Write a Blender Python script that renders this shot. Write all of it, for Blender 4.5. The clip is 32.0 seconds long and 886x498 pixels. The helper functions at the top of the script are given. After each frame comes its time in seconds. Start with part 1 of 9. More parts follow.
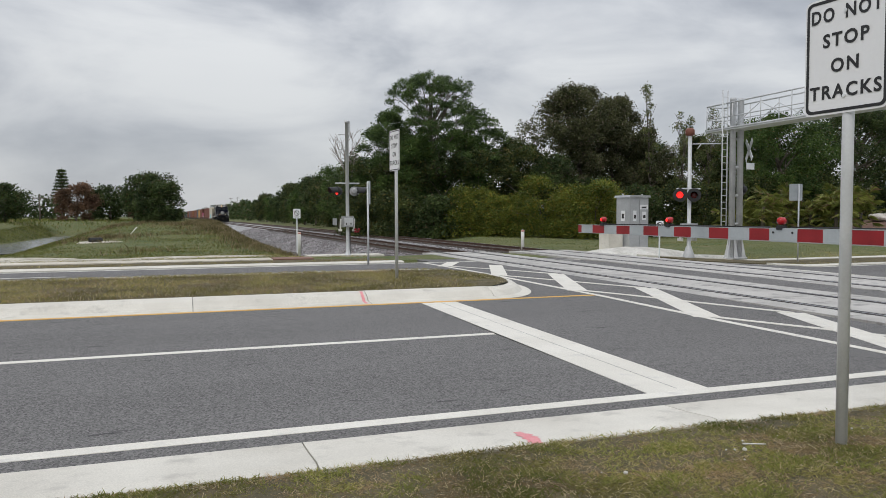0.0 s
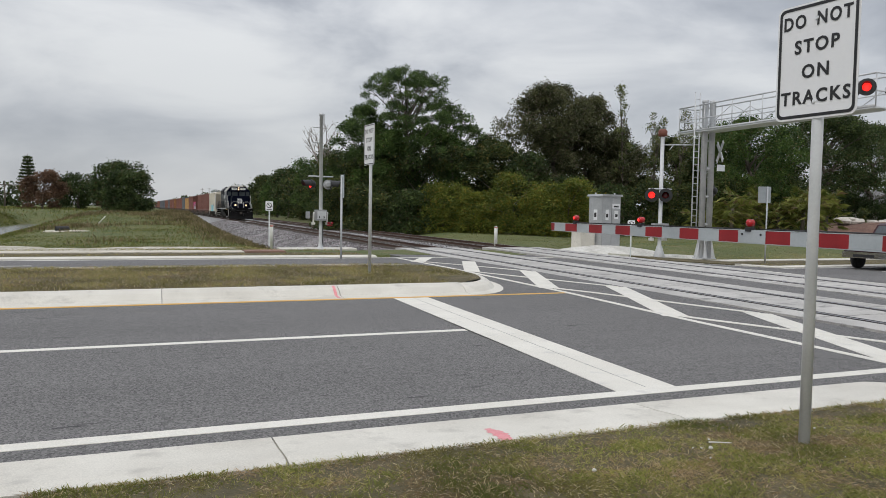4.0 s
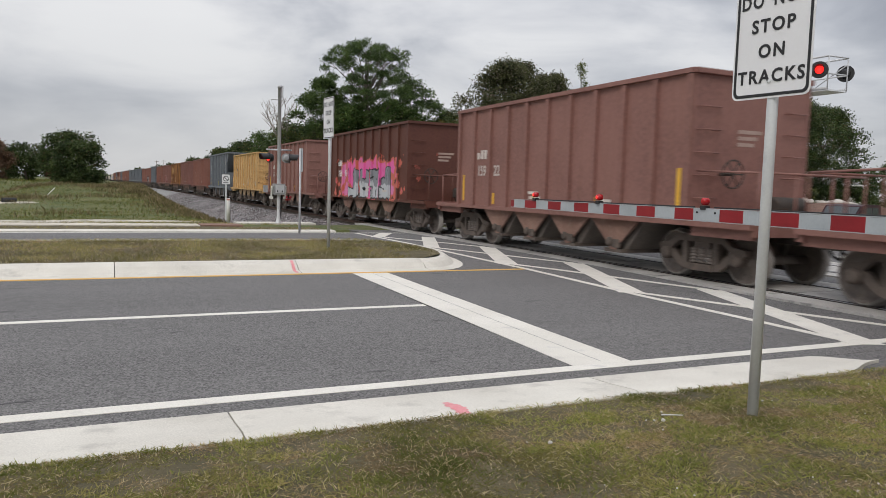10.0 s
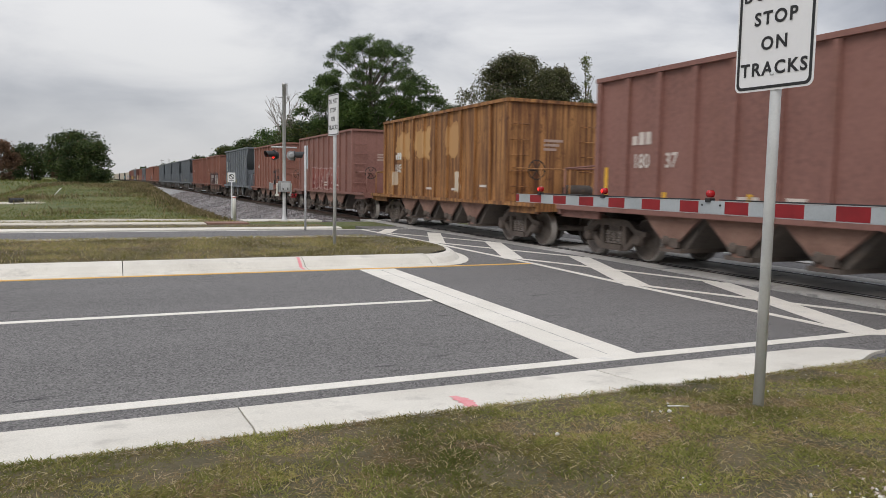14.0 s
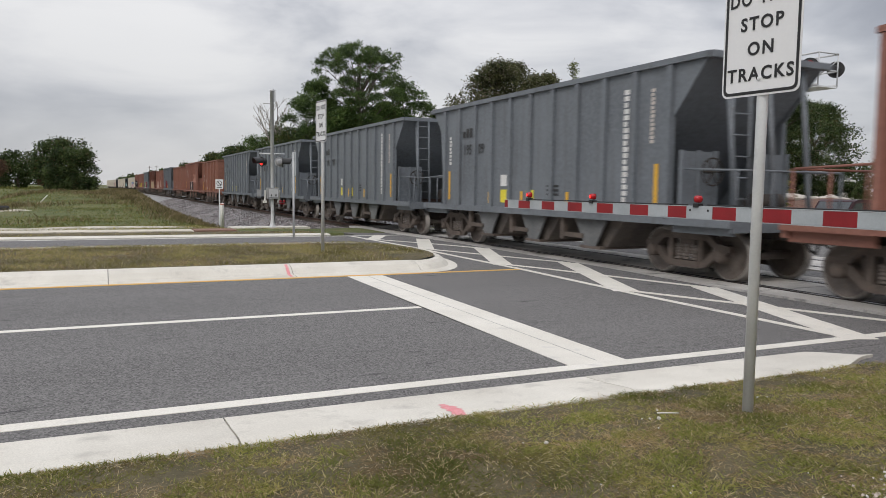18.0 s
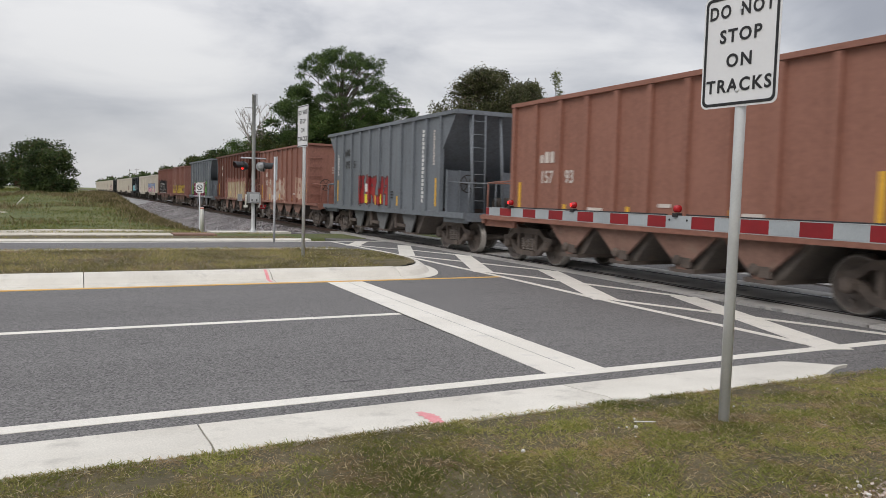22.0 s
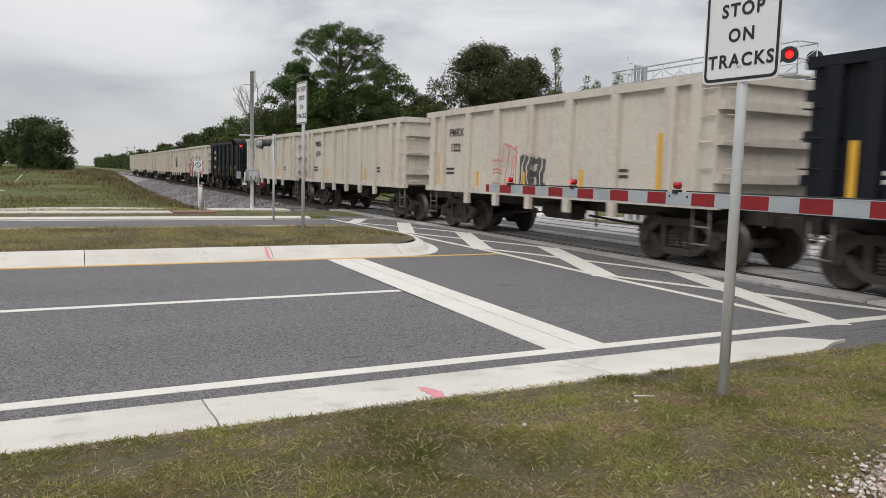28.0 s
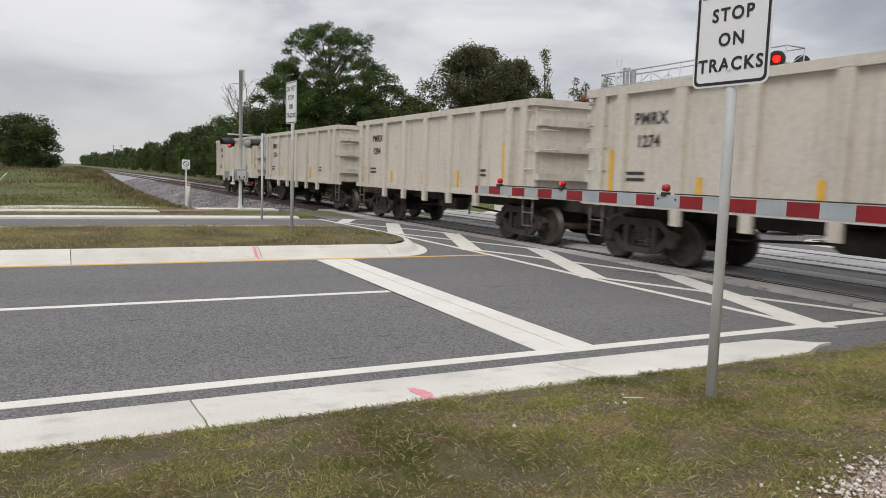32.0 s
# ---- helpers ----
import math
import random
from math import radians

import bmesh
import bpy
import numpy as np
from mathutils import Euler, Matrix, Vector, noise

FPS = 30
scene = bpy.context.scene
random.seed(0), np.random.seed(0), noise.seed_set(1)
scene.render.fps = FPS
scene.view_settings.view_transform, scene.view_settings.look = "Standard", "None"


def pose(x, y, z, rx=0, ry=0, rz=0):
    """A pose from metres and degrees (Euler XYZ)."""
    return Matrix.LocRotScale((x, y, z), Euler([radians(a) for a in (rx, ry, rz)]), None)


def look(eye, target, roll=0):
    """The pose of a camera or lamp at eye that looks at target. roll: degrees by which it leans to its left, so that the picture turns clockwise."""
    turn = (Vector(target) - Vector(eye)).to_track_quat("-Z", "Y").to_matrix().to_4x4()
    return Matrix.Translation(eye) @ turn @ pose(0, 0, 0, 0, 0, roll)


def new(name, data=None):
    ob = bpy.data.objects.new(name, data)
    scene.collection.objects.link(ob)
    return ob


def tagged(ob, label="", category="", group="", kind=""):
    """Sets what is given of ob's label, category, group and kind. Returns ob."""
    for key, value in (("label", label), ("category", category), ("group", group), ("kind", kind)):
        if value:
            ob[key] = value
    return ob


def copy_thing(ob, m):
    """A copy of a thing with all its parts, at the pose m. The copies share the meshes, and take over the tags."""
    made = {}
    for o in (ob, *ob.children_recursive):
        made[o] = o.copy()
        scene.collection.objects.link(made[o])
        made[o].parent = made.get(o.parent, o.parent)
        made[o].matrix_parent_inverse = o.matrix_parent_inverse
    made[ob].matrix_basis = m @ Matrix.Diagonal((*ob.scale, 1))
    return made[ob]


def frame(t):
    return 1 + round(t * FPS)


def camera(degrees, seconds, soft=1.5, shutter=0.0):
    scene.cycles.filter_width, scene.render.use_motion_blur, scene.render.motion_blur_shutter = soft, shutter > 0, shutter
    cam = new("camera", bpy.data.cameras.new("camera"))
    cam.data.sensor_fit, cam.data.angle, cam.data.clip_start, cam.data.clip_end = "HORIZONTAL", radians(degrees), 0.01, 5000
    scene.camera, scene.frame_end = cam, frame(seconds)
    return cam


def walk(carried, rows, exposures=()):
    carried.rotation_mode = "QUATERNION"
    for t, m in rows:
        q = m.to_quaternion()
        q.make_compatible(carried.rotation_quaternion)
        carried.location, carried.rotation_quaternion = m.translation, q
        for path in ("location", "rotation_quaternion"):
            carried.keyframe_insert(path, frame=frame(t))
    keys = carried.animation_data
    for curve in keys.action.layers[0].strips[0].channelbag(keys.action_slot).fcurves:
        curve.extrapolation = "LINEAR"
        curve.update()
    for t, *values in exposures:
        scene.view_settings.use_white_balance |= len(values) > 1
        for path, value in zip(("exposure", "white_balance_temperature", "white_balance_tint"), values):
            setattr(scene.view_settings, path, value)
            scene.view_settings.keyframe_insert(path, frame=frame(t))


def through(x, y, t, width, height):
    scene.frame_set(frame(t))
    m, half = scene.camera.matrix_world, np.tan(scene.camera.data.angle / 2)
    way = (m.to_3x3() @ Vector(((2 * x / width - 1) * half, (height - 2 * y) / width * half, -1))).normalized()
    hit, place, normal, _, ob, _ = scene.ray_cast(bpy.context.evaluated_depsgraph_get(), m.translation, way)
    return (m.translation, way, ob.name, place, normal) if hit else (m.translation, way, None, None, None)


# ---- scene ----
cam = camera(62.15, 32.0, soft=0.6, shutter=0.15)


def aim(x, y, z, yaw, pitch, roll):
    """A camera pose from a place and three angles in degrees; yaw turns to the left from +y."""
    a, p = radians(yaw), radians(pitch)
    way = Vector((-math.sin(a) * math.cos(p), math.cos(a) * math.cos(p), math.sin(p)))
    return look((x, y, z), Vector((x, y, z)) + way * 10, roll)


walk(cam, [
    (0.0, aim(-0.000, -0.000, 1.624, -19.099, -2.635, -0.181)),
    (0.5, aim(-0.004, 0.003, 1.632, -19.153, -2.709, -0.170)),
    (1.0, aim(0.001, 0.007, 1.629, -19.238, -2.832, 0.006)),
    (1.5, aim(-0.000, 0.008, 1.631, -19.432, -2.976, 0.200)),
    (2.0, aim(0.011, 0.006, 1.628, -19.691, -3.027, 0.479)),
    (2.5, aim(0.002, 0.004, 1.631, -20.059, -3.015, 0.704)),
    (3.0, aim(-0.006, 0.002, 1.632, -20.502, -2.986, 0.869)),
    (3.5, aim(-0.010, 0.003, 1.632, -20.911, -2.939, 0.952)),
    (5.5, aim(0.019, 0.006, 1.625, -21.847, -3.278, 0.678)),
    (6.0, aim(0.006, -0.008, 1.628, -22.134, -3.350, 0.643)),
    (6.5, aim(0.006, -0.018, 1.625, -22.488, -3.358, 0.677)),
    (7.0, aim(0.011, -0.011, 1.624, -22.988, -3.377, 0.743)),
    (7.5, aim(0.012, -0.004, 1.623, -23.545, -3.464, 0.826)),
    (8.0, aim(0.024, 0.001, 1.622, -24.005, -3.691, 0.979)),
    (8.5, aim(0.032, 0.015, 1.617, -24.313, -4.014, 1.194)),
    (9.0, aim(0.033, 0.019, 1.617, -24.426, -4.378, 1.343)),
    (9.5, aim(0.015, 0.020, 1.621, -24.459, -4.669, 1.507)),
    (10.0, aim(0.002, 0.020, 1.619, -24.397, -4.774, 1.639)),
    (10.5, aim(-0.002, 0.016, 1.617, -24.384, -4.777, 1.733)),
    (11.0, aim(-0.006, 0.008, 1.621, -24.390, -4.766, 1.668)),
    (11.5, aim(0.006, -0.004, 1.619, -24.332, -4.784, 1.556)),
    (12.0, aim(0.023, -0.014, 1.619, -24.146, -4.915, 1.368)),
    (12.5, aim(0.021, -0.013, 1.623, -23.967, -5.098, 1.263)),
    (13.0, aim(0.011, -0.016, 1.617, -23.773, -5.137, 1.199)),
    (13.5, aim(-0.013, -0.030, 1.624, -23.738, -5.189, 1.106)),
    (14.0, aim(-0.018, -0.018, 1.618, -23.963, -5.129, 0.972)),
    (14.5, aim(-0.011, -0.001, 1.622, -24.396, -5.052, 0.753)),
    (16.5, aim(0.013, 0.022, 1.616, -25.283, -4.786, 0.784)),
    (17.0, aim(0.024, 0.028, 1.615, -25.048, -4.746, 0.823)),
    (17.5, aim(0.015, 0.025, 1.621, -24.878, -4.729, 0.770)),
    (18.0, aim(0.012, 0.015, 1.623, -24.783, -4.659, 0.765)),
    (18.5, aim(0.016, 0.011, 1.622, -24.762, -4.596, 0.793)),
    (19.0, aim(0.021, 0.003, 1.620, -24.832, -4.545, 0.804)),
    (19.5, aim(0.024, -0.002, 1.618, -25.045, -4.535, 0.883)),
    (20.0, aim(0.021, -0.003, 1.620, -25.318, -4.587, 0.950)),
    (20.5, aim(0.023, 0.002, 1.617, -25.674, -4.585, 1.088)),
    (21.0, aim(0.024, 0.004, 1.618, -25.938, -4.475, 1.205)),
    (21.5, aim(0.026, 0.023, 1.617, -26.165, -4.266, 1.365)),
    (22.0, aim(0.036, 0.023, 1.620, -26.195, -4.093, 1.498)),
    (22.5, aim(0.042, 0.033, 1.621, -26.093, -4.048, 1.640)),
    (23.0, aim(0.039, 0.028, 1.619, -25.758, -4.146, 1.668)),
    (23.5, aim(0.021, 0.031, 1.621, -25.326, -4.364, 1.579)),
    (24.0, aim(0.021, 0.032, 1.617, -24.896, -4.589, 1.306)),
    (24.5, aim(0.035, 0.019, 1.620, -24.659, -4.885, 1.085)),
    (25.0, aim(0.044, 0.013, 1.619, -24.580, -5.097, 0.943)),
    (25.5, aim(0.055, 0.017, 1.612, -24.646, -5.280, 0.954)),
    (27.5, aim(0.011, 0.014, 1.616, -26.038, -5.847, 1.402)),
    (28.0, aim(0.012, 0.014, 1.615, -26.316, -5.852, 1.382)),
    (28.5, aim(0.023, 0.013, 1.614, -26.489, -5.844, 1.405)),
    (29.0, aim(0.019, 0.009, 1.617, -26.555, -5.856, 1.448)),
    (29.5, aim(0.013, 0.015, 1.621, -26.579, -5.863, 1.566)),
    (30.0, aim(0.012, 0.030, 1.616, -26.632, -5.872, 1.771)),
    (30.5, aim(0.003, 0.029, 1.618, -26.674, -5.842, 2.004)),
    (31.0, aim(-0.001, 0.029, 1.616, -26.701, -5.787, 2.062)),
    (31.5, aim(-0.004, 0.033, 1.617, -26.797, -5.780, 2.007)),
    (32.0, aim(-0.002, 0.020, 1.617, -27.228, -5.764, 1.811)),
], [(0.0, -0.06, 6480, 9), (6.0, -0.04, 6500, 9.5), (12.0, 0.04, 6620, 11), (22.0, 0.05, 6620, 11), (32.0, 0.06, 6640, 11)])

# ---- world and light ----
world = bpy.data.worlds.new("overcast_sky")
scene.world = world
world.use_nodes = True
wn, wl = world.node_tree.nodes, world.node_tree.links
wn.clear()


def wnode(kind, **values):
    n = wn.new(kind)
    for key, value in values.items():
        n.inputs[key].default_value = value
    return n


def wmath(op, a, b=None):
    n = wn.new("ShaderNodeMath")
    n.operation = op
    for i, v in enumerate((a, b)):
        if v is None:
            continue
        if isinstance(v, (int, float)):
            n.inputs[i].default_value = v
        else:
            wl.new(v, n.inputs[i])
    return n.outputs[0]


SUN_EL, SUN_AZ = radians(42), radians(232)
sky = wn.new("ShaderNodeTexSky")
sky.sky_type, sky.sun_disc, sky.sun_elevation, sky.sun_rotation = "NISHITA", False, SUN_EL, SUN_AZ
coord = wn.new("ShaderNodeTexCoord")
sep = wn.new("ShaderNodeSeparateXYZ")
wl.new(coord.outputs["Generated"], sep.inputs[0])
height = wmath("MAXIMUM", sep.outputs["Z"], 0.0)
# banks of cloud lie flat: the noise is squeezed upwards
flat = wn.new("ShaderNodeVectorMath")
flat.operation = "MULTIPLY"
flat.inputs[1].default_value = (1.0, 1.0, 2.7)
wl.new(coord.outputs["Generated"], flat.inputs[0])
clouds = wnode("ShaderNodeTexNoise", Scale=3.1, Detail=7.0, Roughness=0.52, Distortion=0.35)
wl.new(flat.outputs[0], clouds.inputs["Vector"])
broad = wnode("ShaderNodeTexNoise", Scale=1.25, Detail=3.0, Roughness=0.5)
wl.new(flat.outputs[0], broad.inputs["Vector"])
mixed = wmath("ADD", wmath("MULTIPLY", clouds.outputs["Fac"], 0.62), wmath("MULTIPLY", broad.outputs["Fac"], 0.38))
# the layer thins out to an even haze towards the horizon
depth = wmath("MINIMUM", wmath("ADD", wmath("MULTIPLY", height, 3.5), 0.45), 1.0)
mixed = wmath("ADD", wmath("MULTIPLY", wmath("SUBTRACT", mixed, 0.5), depth), wmath("SUBTRACT", 0.546, wmath("MULTIPLY", wmath("MINIMUM", height, 0.35), 0.25)))
ramp = wn.new("ShaderNodeValToRGB")
ramp.color_ramp.interpolation = "B_SPLINE"
for i, (at, c) in enumerate(((0.38, (0.34, 0.36, 0.41, 1)), (0.465, (0.50, 0.525, 0.575, 1)), (0.54, (0.70, 0.717, 0.755, 1)), (0.63, (0.90, 0.91, 0.92, 1)))):
    e = ramp.color_ramp.elements[i] if i < 2 else ramp.color_ramp.elements.new(at)
    e.position, e.color = at, c
wl.new(mixed, ramp.inputs[0])
# an overcast sky is about three times as bright overhead as at the horizon
dome = wmath("ADD", 0.79, wmath("MULTIPLY", wmath("POWER", height, 1.7), 2.05))
veil = wn.new("ShaderNodeVectorMath")
veil.operation = "SCALE"
wl.new(ramp.outputs["Color"], veil.inputs[0])
wl.new(dome, veil.inputs["Scale"])
blend = wn.new("ShaderNodeMix")
blend.data_type = "RGBA"
blend.inputs["Factor"].default_value = 0.93
faint = wn.new("ShaderNodeVectorMath")
faint.operation = "SCALE"
faint.inputs["Scale"].default_value = 0.12
wl.new(sky.outputs[0], faint.inputs[0])
wl.new(faint.outputs[0], blend.inputs[6])
wl.new(veil.outputs[0], blend.inputs[7])
back = wnode("ShaderNodeBackground", Strength=1.0)
wl.new(blend.outputs[2], back.inputs[0])
wl.new(back.outputs[0], wn.new("ShaderNodeOutputWorld").inputs[0])
sun = new("sun", bpy.data.lights.new("sun", "SUN"))
sun.data.energy, sun.data.angle, sun.data.color = 1.2, radians(28), (1.0, 0.95, 0.88)
sun.matrix_world = look((0, 0, 60), Vector((0, 0, 60)) - Vector((math.sin(SUN_AZ) * math.cos(SUN_EL), math.cos(SUN_AZ) * math.cos(SUN_EL), math.sin(SUN_EL))))
scene.view_settings.exposure = 0.0


# ---- materials ----
def nodes_of(name):
    m = bpy.data.materials.new(name)
    m.use_nodes = True
    t = m.node_tree
    return m, t.nodes, t.links, t.nodes["Principled BSDF"]


def rgba(c):
    return (*c, 1.0)


def noise_fac(ns, ls, vec, scale, detail=4.0, rough=0.55, lo=0.35, hi=0.65):
    n = ns.new("ShaderNodeTexNoise")
    n.inputs["Scale"].default_value, n.inputs["Detail"].default_value, n.inputs["Roughness"].default_value = scale, detail, rough
    if vec is not None:
        ls.new(vec, n.inputs["Vector"])
    r = ns.new("ShaderNodeMapRange")
    r.inputs["From Min"].default_value, r.inputs["From Max"].default_value = lo, hi
    ls.new(n.outputs["Fac"], r.inputs["Value"])
    return r.outputs[0]


def mix_col(ns, ls, fac, a, b, kind="MIX"):
    m = ns.new("ShaderNodeMix")
    m.data_type, m.blend_type = "RGBA", kind
    for socket, v in ((m.inputs["Factor"], fac), (m.inputs[6], a), (m.inputs[7], b)):
        if isinstance(v, (int, float)):
            socket.default_value = v
        elif isinstance(v, tuple):
            socket.default_value = rgba(v) if len(v) == 3 else v
        else:
            ls.new(v, socket)
    return m.outputs[2]


def coords(ns, ls, scale=(1, 1, 1), random_shift=False):
    c = ns.new("ShaderNodeTexCoord")
    mp = ns.new("ShaderNodeMapping")
    mp.inputs["Scale"].default_value = scale
    ls.new(c.outputs["Object"], mp.inputs["Vector"])
    if random_shift:
        info = ns.new("ShaderNodeObjectInfo")
        mul = ns.new("ShaderNodeMath")
        mul.operation, mul.inputs[1].default_value = "MULTIPLY", 57.0
        ls.new(info.outputs["Random"], mul.inputs[0])
        ls.new(mul.outputs[0], mp.inputs["Location"])
    return mp.outputs[0]


def bump(ns, ls, bsdf, height_out, strength=0.3, distance=0.01):
    b = ns.new("ShaderNodeBump")
    b.inputs["Strength"].default_value, b.inputs["Distance"].default_value = strength, distance
    ls.new(height_out, b.inputs["Height"])
    ls.new(b.outputs[0], bsdf.inputs["Normal"])


def surface(name, dark, light, rough=0.8, metal=0.0, broad=0.6, fine=60.0, stain=None, amount=0.35, bumpy=0.25, deep=0.006, shift=True, stretch=(1, 1, 1), grainy=0.30):
    """A worn surface: two colours mixed by a broad noise, grain on top, an optional stain, and relief."""
    m, ns, ls, b = nodes_of(name)
    v = coords(ns, ls, stretch, shift)
    big = noise_fac(ns, ls, v, broad, 5.0)
    col = mix_col(ns, ls, big, dark, light)
    grain = noise_fac(ns, ls, v, fine, 3.0, 0.6, 0.25, 0.75)
    col = mix_col(ns, ls, grainy, col, mix_col(ns, ls, grain, tuple(x * 0.55 for x in dark), tuple(min(1, x * 1.25) for x in light)))
    if stain is not None:
        s = noise_fac(ns, ls, v, broad * 3.1, 8.0, 0.65, 0.56, 0.70)
        w = ns.new("ShaderNodeMath")
        w.operation, w.inputs[1].default_value = "MULTIPLY", amount
        ls.new(s, w.inputs[0])
        col = mix_col(ns, ls, w.outputs[0], col, stain)
    ls.new(col, b.inputs["Base Color"])
    b.inputs["Roughness"].default_value, b.inputs["Metallic"].default_value = rough, metal
    if bumpy:
        bump(ns, ls, b, grain, bumpy, deep)
    return m


def glow(name, color, strength, base=(0.02, 0.02, 0.02)):
    m, ns, ls, b = nodes_of(name)
    b.inputs["Base Color"].default_value = rgba(base)
    b.inputs["Emission Color"].default_value, b.inputs["Emission Strength"].default_value = rgba(color), strength
    b.inputs["Roughness"].default_value = 0.3
    return m


def asphalt_material():
    m, ns, ls, b = nodes_of("asphalt")
    v = coords(ns, ls)
    lane = coords(ns, ls, (0.12, 0.9, 1))
    broad = noise_fac(ns, ls, lane, 0.9, 4.0)
    base = mix_col(ns, ls, broad, (0.060, 0.057, 0.056), (0.098, 0.094, 0.092))
    vor = ns.new("ShaderNodeTexVoronoi")
    vor.inputs["Scale"].default_value = 72.0
    ls.new(v, vor.inputs["Vector"])
    stones = mix_col(ns, ls, vor.outputs["Color"], (0.010, 0.010, 0.010), (0.335, 0.322, 0.310))
    col = mix_col(ns, ls, 0.55, base, stones)
    patch = noise_fac(ns, ls, coords(ns, ls, (0.5, 2.2, 1)), 2.4, 9.0, 0.72, 0.605, 0.68)
    col = mix_col(ns, ls, patch, col, (0.034, 0.033, 0.033))
    ls.new(col, b.inputs["Base Color"])
    b.inputs["Roughness"].default_value = 0.88
    bump(ns, ls, b, vor.outputs["Distance"], 0.5, 0.004)
    return m


M = {}
M["asphalt"] = asphalt_material()
M["concrete"] = surface("concrete", (0.52, 0.49, 0.43), (0.68, 0.65, 0.58), 0.85, broad=0.9, fine=90, stain=(0.33, 0.31, 0.28), amount=0.5, bumpy=0.15, deep=0.003)
M["sandy_path"] = surface("sandy_footpath", (0.40, 0.36, 0.29), (0.64, 0.59, 0.50), 0.9, broad=0.8, fine=25, stain=(0.14, 0.12, 0.06), amount=0.8, bumpy=0.3, shift=False)
M["panel"] = surface("crossing_concrete", (0.33, 0.315, 0.295), (0.50, 0.48, 0.45), 0.85, broad=0.8, fine=60, stain=(0.12, 0.12, 0.12), amount=0.75, bumpy=0.2)
M["white_line"] = surface("white_road_paint", (0.64, 0.61, 0.54), (0.74, 0.71, 0.64), 0.6, broad=1.5, fine=70, stain=(0.42, 0.41, 0.40), amount=0.5, bumpy=0.15, deep=0.003)
M["yellow_line"] = surface("yellow_road_paint", (0.62, 0.34, 0.05), (0.74, 0.44, 0.09), 0.65, broad=2.0, fine=70, stain=(0.35, 0.27, 0.16), amount=0.5, bumpy=0.15, deep=0.003)
M["grass_ground"] = surface("turf_soil", (0.080, 0.070, 0.032), (0.170, 0.138, 0.075), 0.95, broad=2.2, fine=45, stain=(0.22, 0.17, 0.10), amount=0.7, bumpy=0.8, deep=0.03, shift=False)
M["field"] = surface("rough_field", (0.070, 0.100, 0.026), (0.155, 0.155, 0.058), 0.95, broad=0.22, fine=9, stain=(0.20, 0.155, 0.085), amount=0.65, bumpy=0.8, deep=0.08, shift=False)
M["ballast"] = surface("ballast_stone", (0.24, 0.24, 0.24), (0.42, 0.415, 0.41), 0.95, broad=0.5, fine=11, stain=(0.13, 0.11, 0.09), amount=0.6, bumpy=1.0, deep=0.06, shift=False, grainy=0.75)
M["steel_rail"] = surface("rail_steel", (0.075, 0.045, 0.035), (0.13, 0.08, 0.06), 0.7, 0.5, broad=2, fine=40, bumpy=0.2)
M["rail_top"] = surface("polished_rail_head", (0.28, 0.28, 0.29), (0.42, 0.42, 0.43), 0.35, 0.9, broad=3, fine=60, bumpy=0.05)
M["sleeper"] = surface("sleeper_wood", (0.05, 0.04, 0.032), (0.10, 0.085, 0.07), 0.9, broad=2, fine=30)
M["rubber"] = surface("black_rubber", (0.018, 0.018, 0.019), (0.035, 0.034, 0.034), 0.8, broad=1.5, fine=40)
M["galv"] = surface("galvanised_steel", (0.66, 0.68, 0.69), (0.76, 0.78, 0.79), 0.42, 0.2, broad=3, fine=60, bumpy=0.05, deep=0.002, grainy=0.12)
M["white_sign"] = surface("white_sign_sheet", (0.74, 0.745, 0.75), (0.77, 0.775, 0.78), 0.45, broad=1.2, fine=40, bumpy=0.02, grainy=0.04)
M["black"] = surface("black_paint", (0.012, 0.012, 0.013), (0.022, 0.022, 0.023), 0.5, broad=3, fine=40, bumpy=0.05)
M["red_sheet"] = surface("red_reflective_sheet", (0.21, 0.006, 0.010), (0.28, 0.009, 0.014), 0.45, broad=2, fine=30, bumpy=0.03, grainy=0.10)
M["grey_sheet"] = surface("white_reflective_sheet", (0.32, 0.35, 0.365), (0.41, 0.44, 0.455), 0.45, broad=2, fine=30, bumpy=0.03, grainy=0.10)
M["red_glass"] = surface("unlit_red_glass", (0.10, 0.008, 0.008), (0.14, 0.012, 0.012), 0.2, broad=4, fine=30, bumpy=0.0)
M["lamp_red"] = surface("red_lamp_plastic", (0.34, 0.008, 0.012), (0.42, 0.012, 0.016), 0.25, broad=4, fine=30, bumpy=0.0)
M["red_lit"] = glow("lit_red_lamp", (1.0, 0.025, 0.02), 1.5, (0.5, 0.02, 0.02))
M["headlight"] = glow("lit_headlight", (1.0, 0.66, 0.34), 2.6)
M["white_plastic"] = surface("white_post_plastic", (0.66, 0.65, 0.61), (0.78, 0.77, 0.73), 0.6, broad=3, fine=30)
M["dark_iron"] = surface("dark_truck_iron", (0.030, 0.026, 0.024), (0.075, 0.062, 0.052), 0.85, 0.2, broad=2.5, fine=35, stain=(0.14, 0.085, 0.05), amount=0.5)
M["wheel"] = surface("wheel_steel", (0.045, 0.036, 0.03), (0.10, 0.08, 0.066), 0.68, 0.35, broad=4, fine=40, stain=(0.16, 0.09, 0.05), amount=0.4)
M["dusty_iron"] = surface("dusty_truck_iron", (0.070, 0.057, 0.049), (0.155, 0.124, 0.105), 0.85, 0.1, broad=2.5, fine=35, stain=(0.21, 0.15, 0.11), amount=0.5)
M["dusty_spring"] = surface("dusty_spring_steel", (0.14, 0.12, 0.105), (0.26, 0.225, 0.20), 0.8, 0.1, broad=4, fine=40)
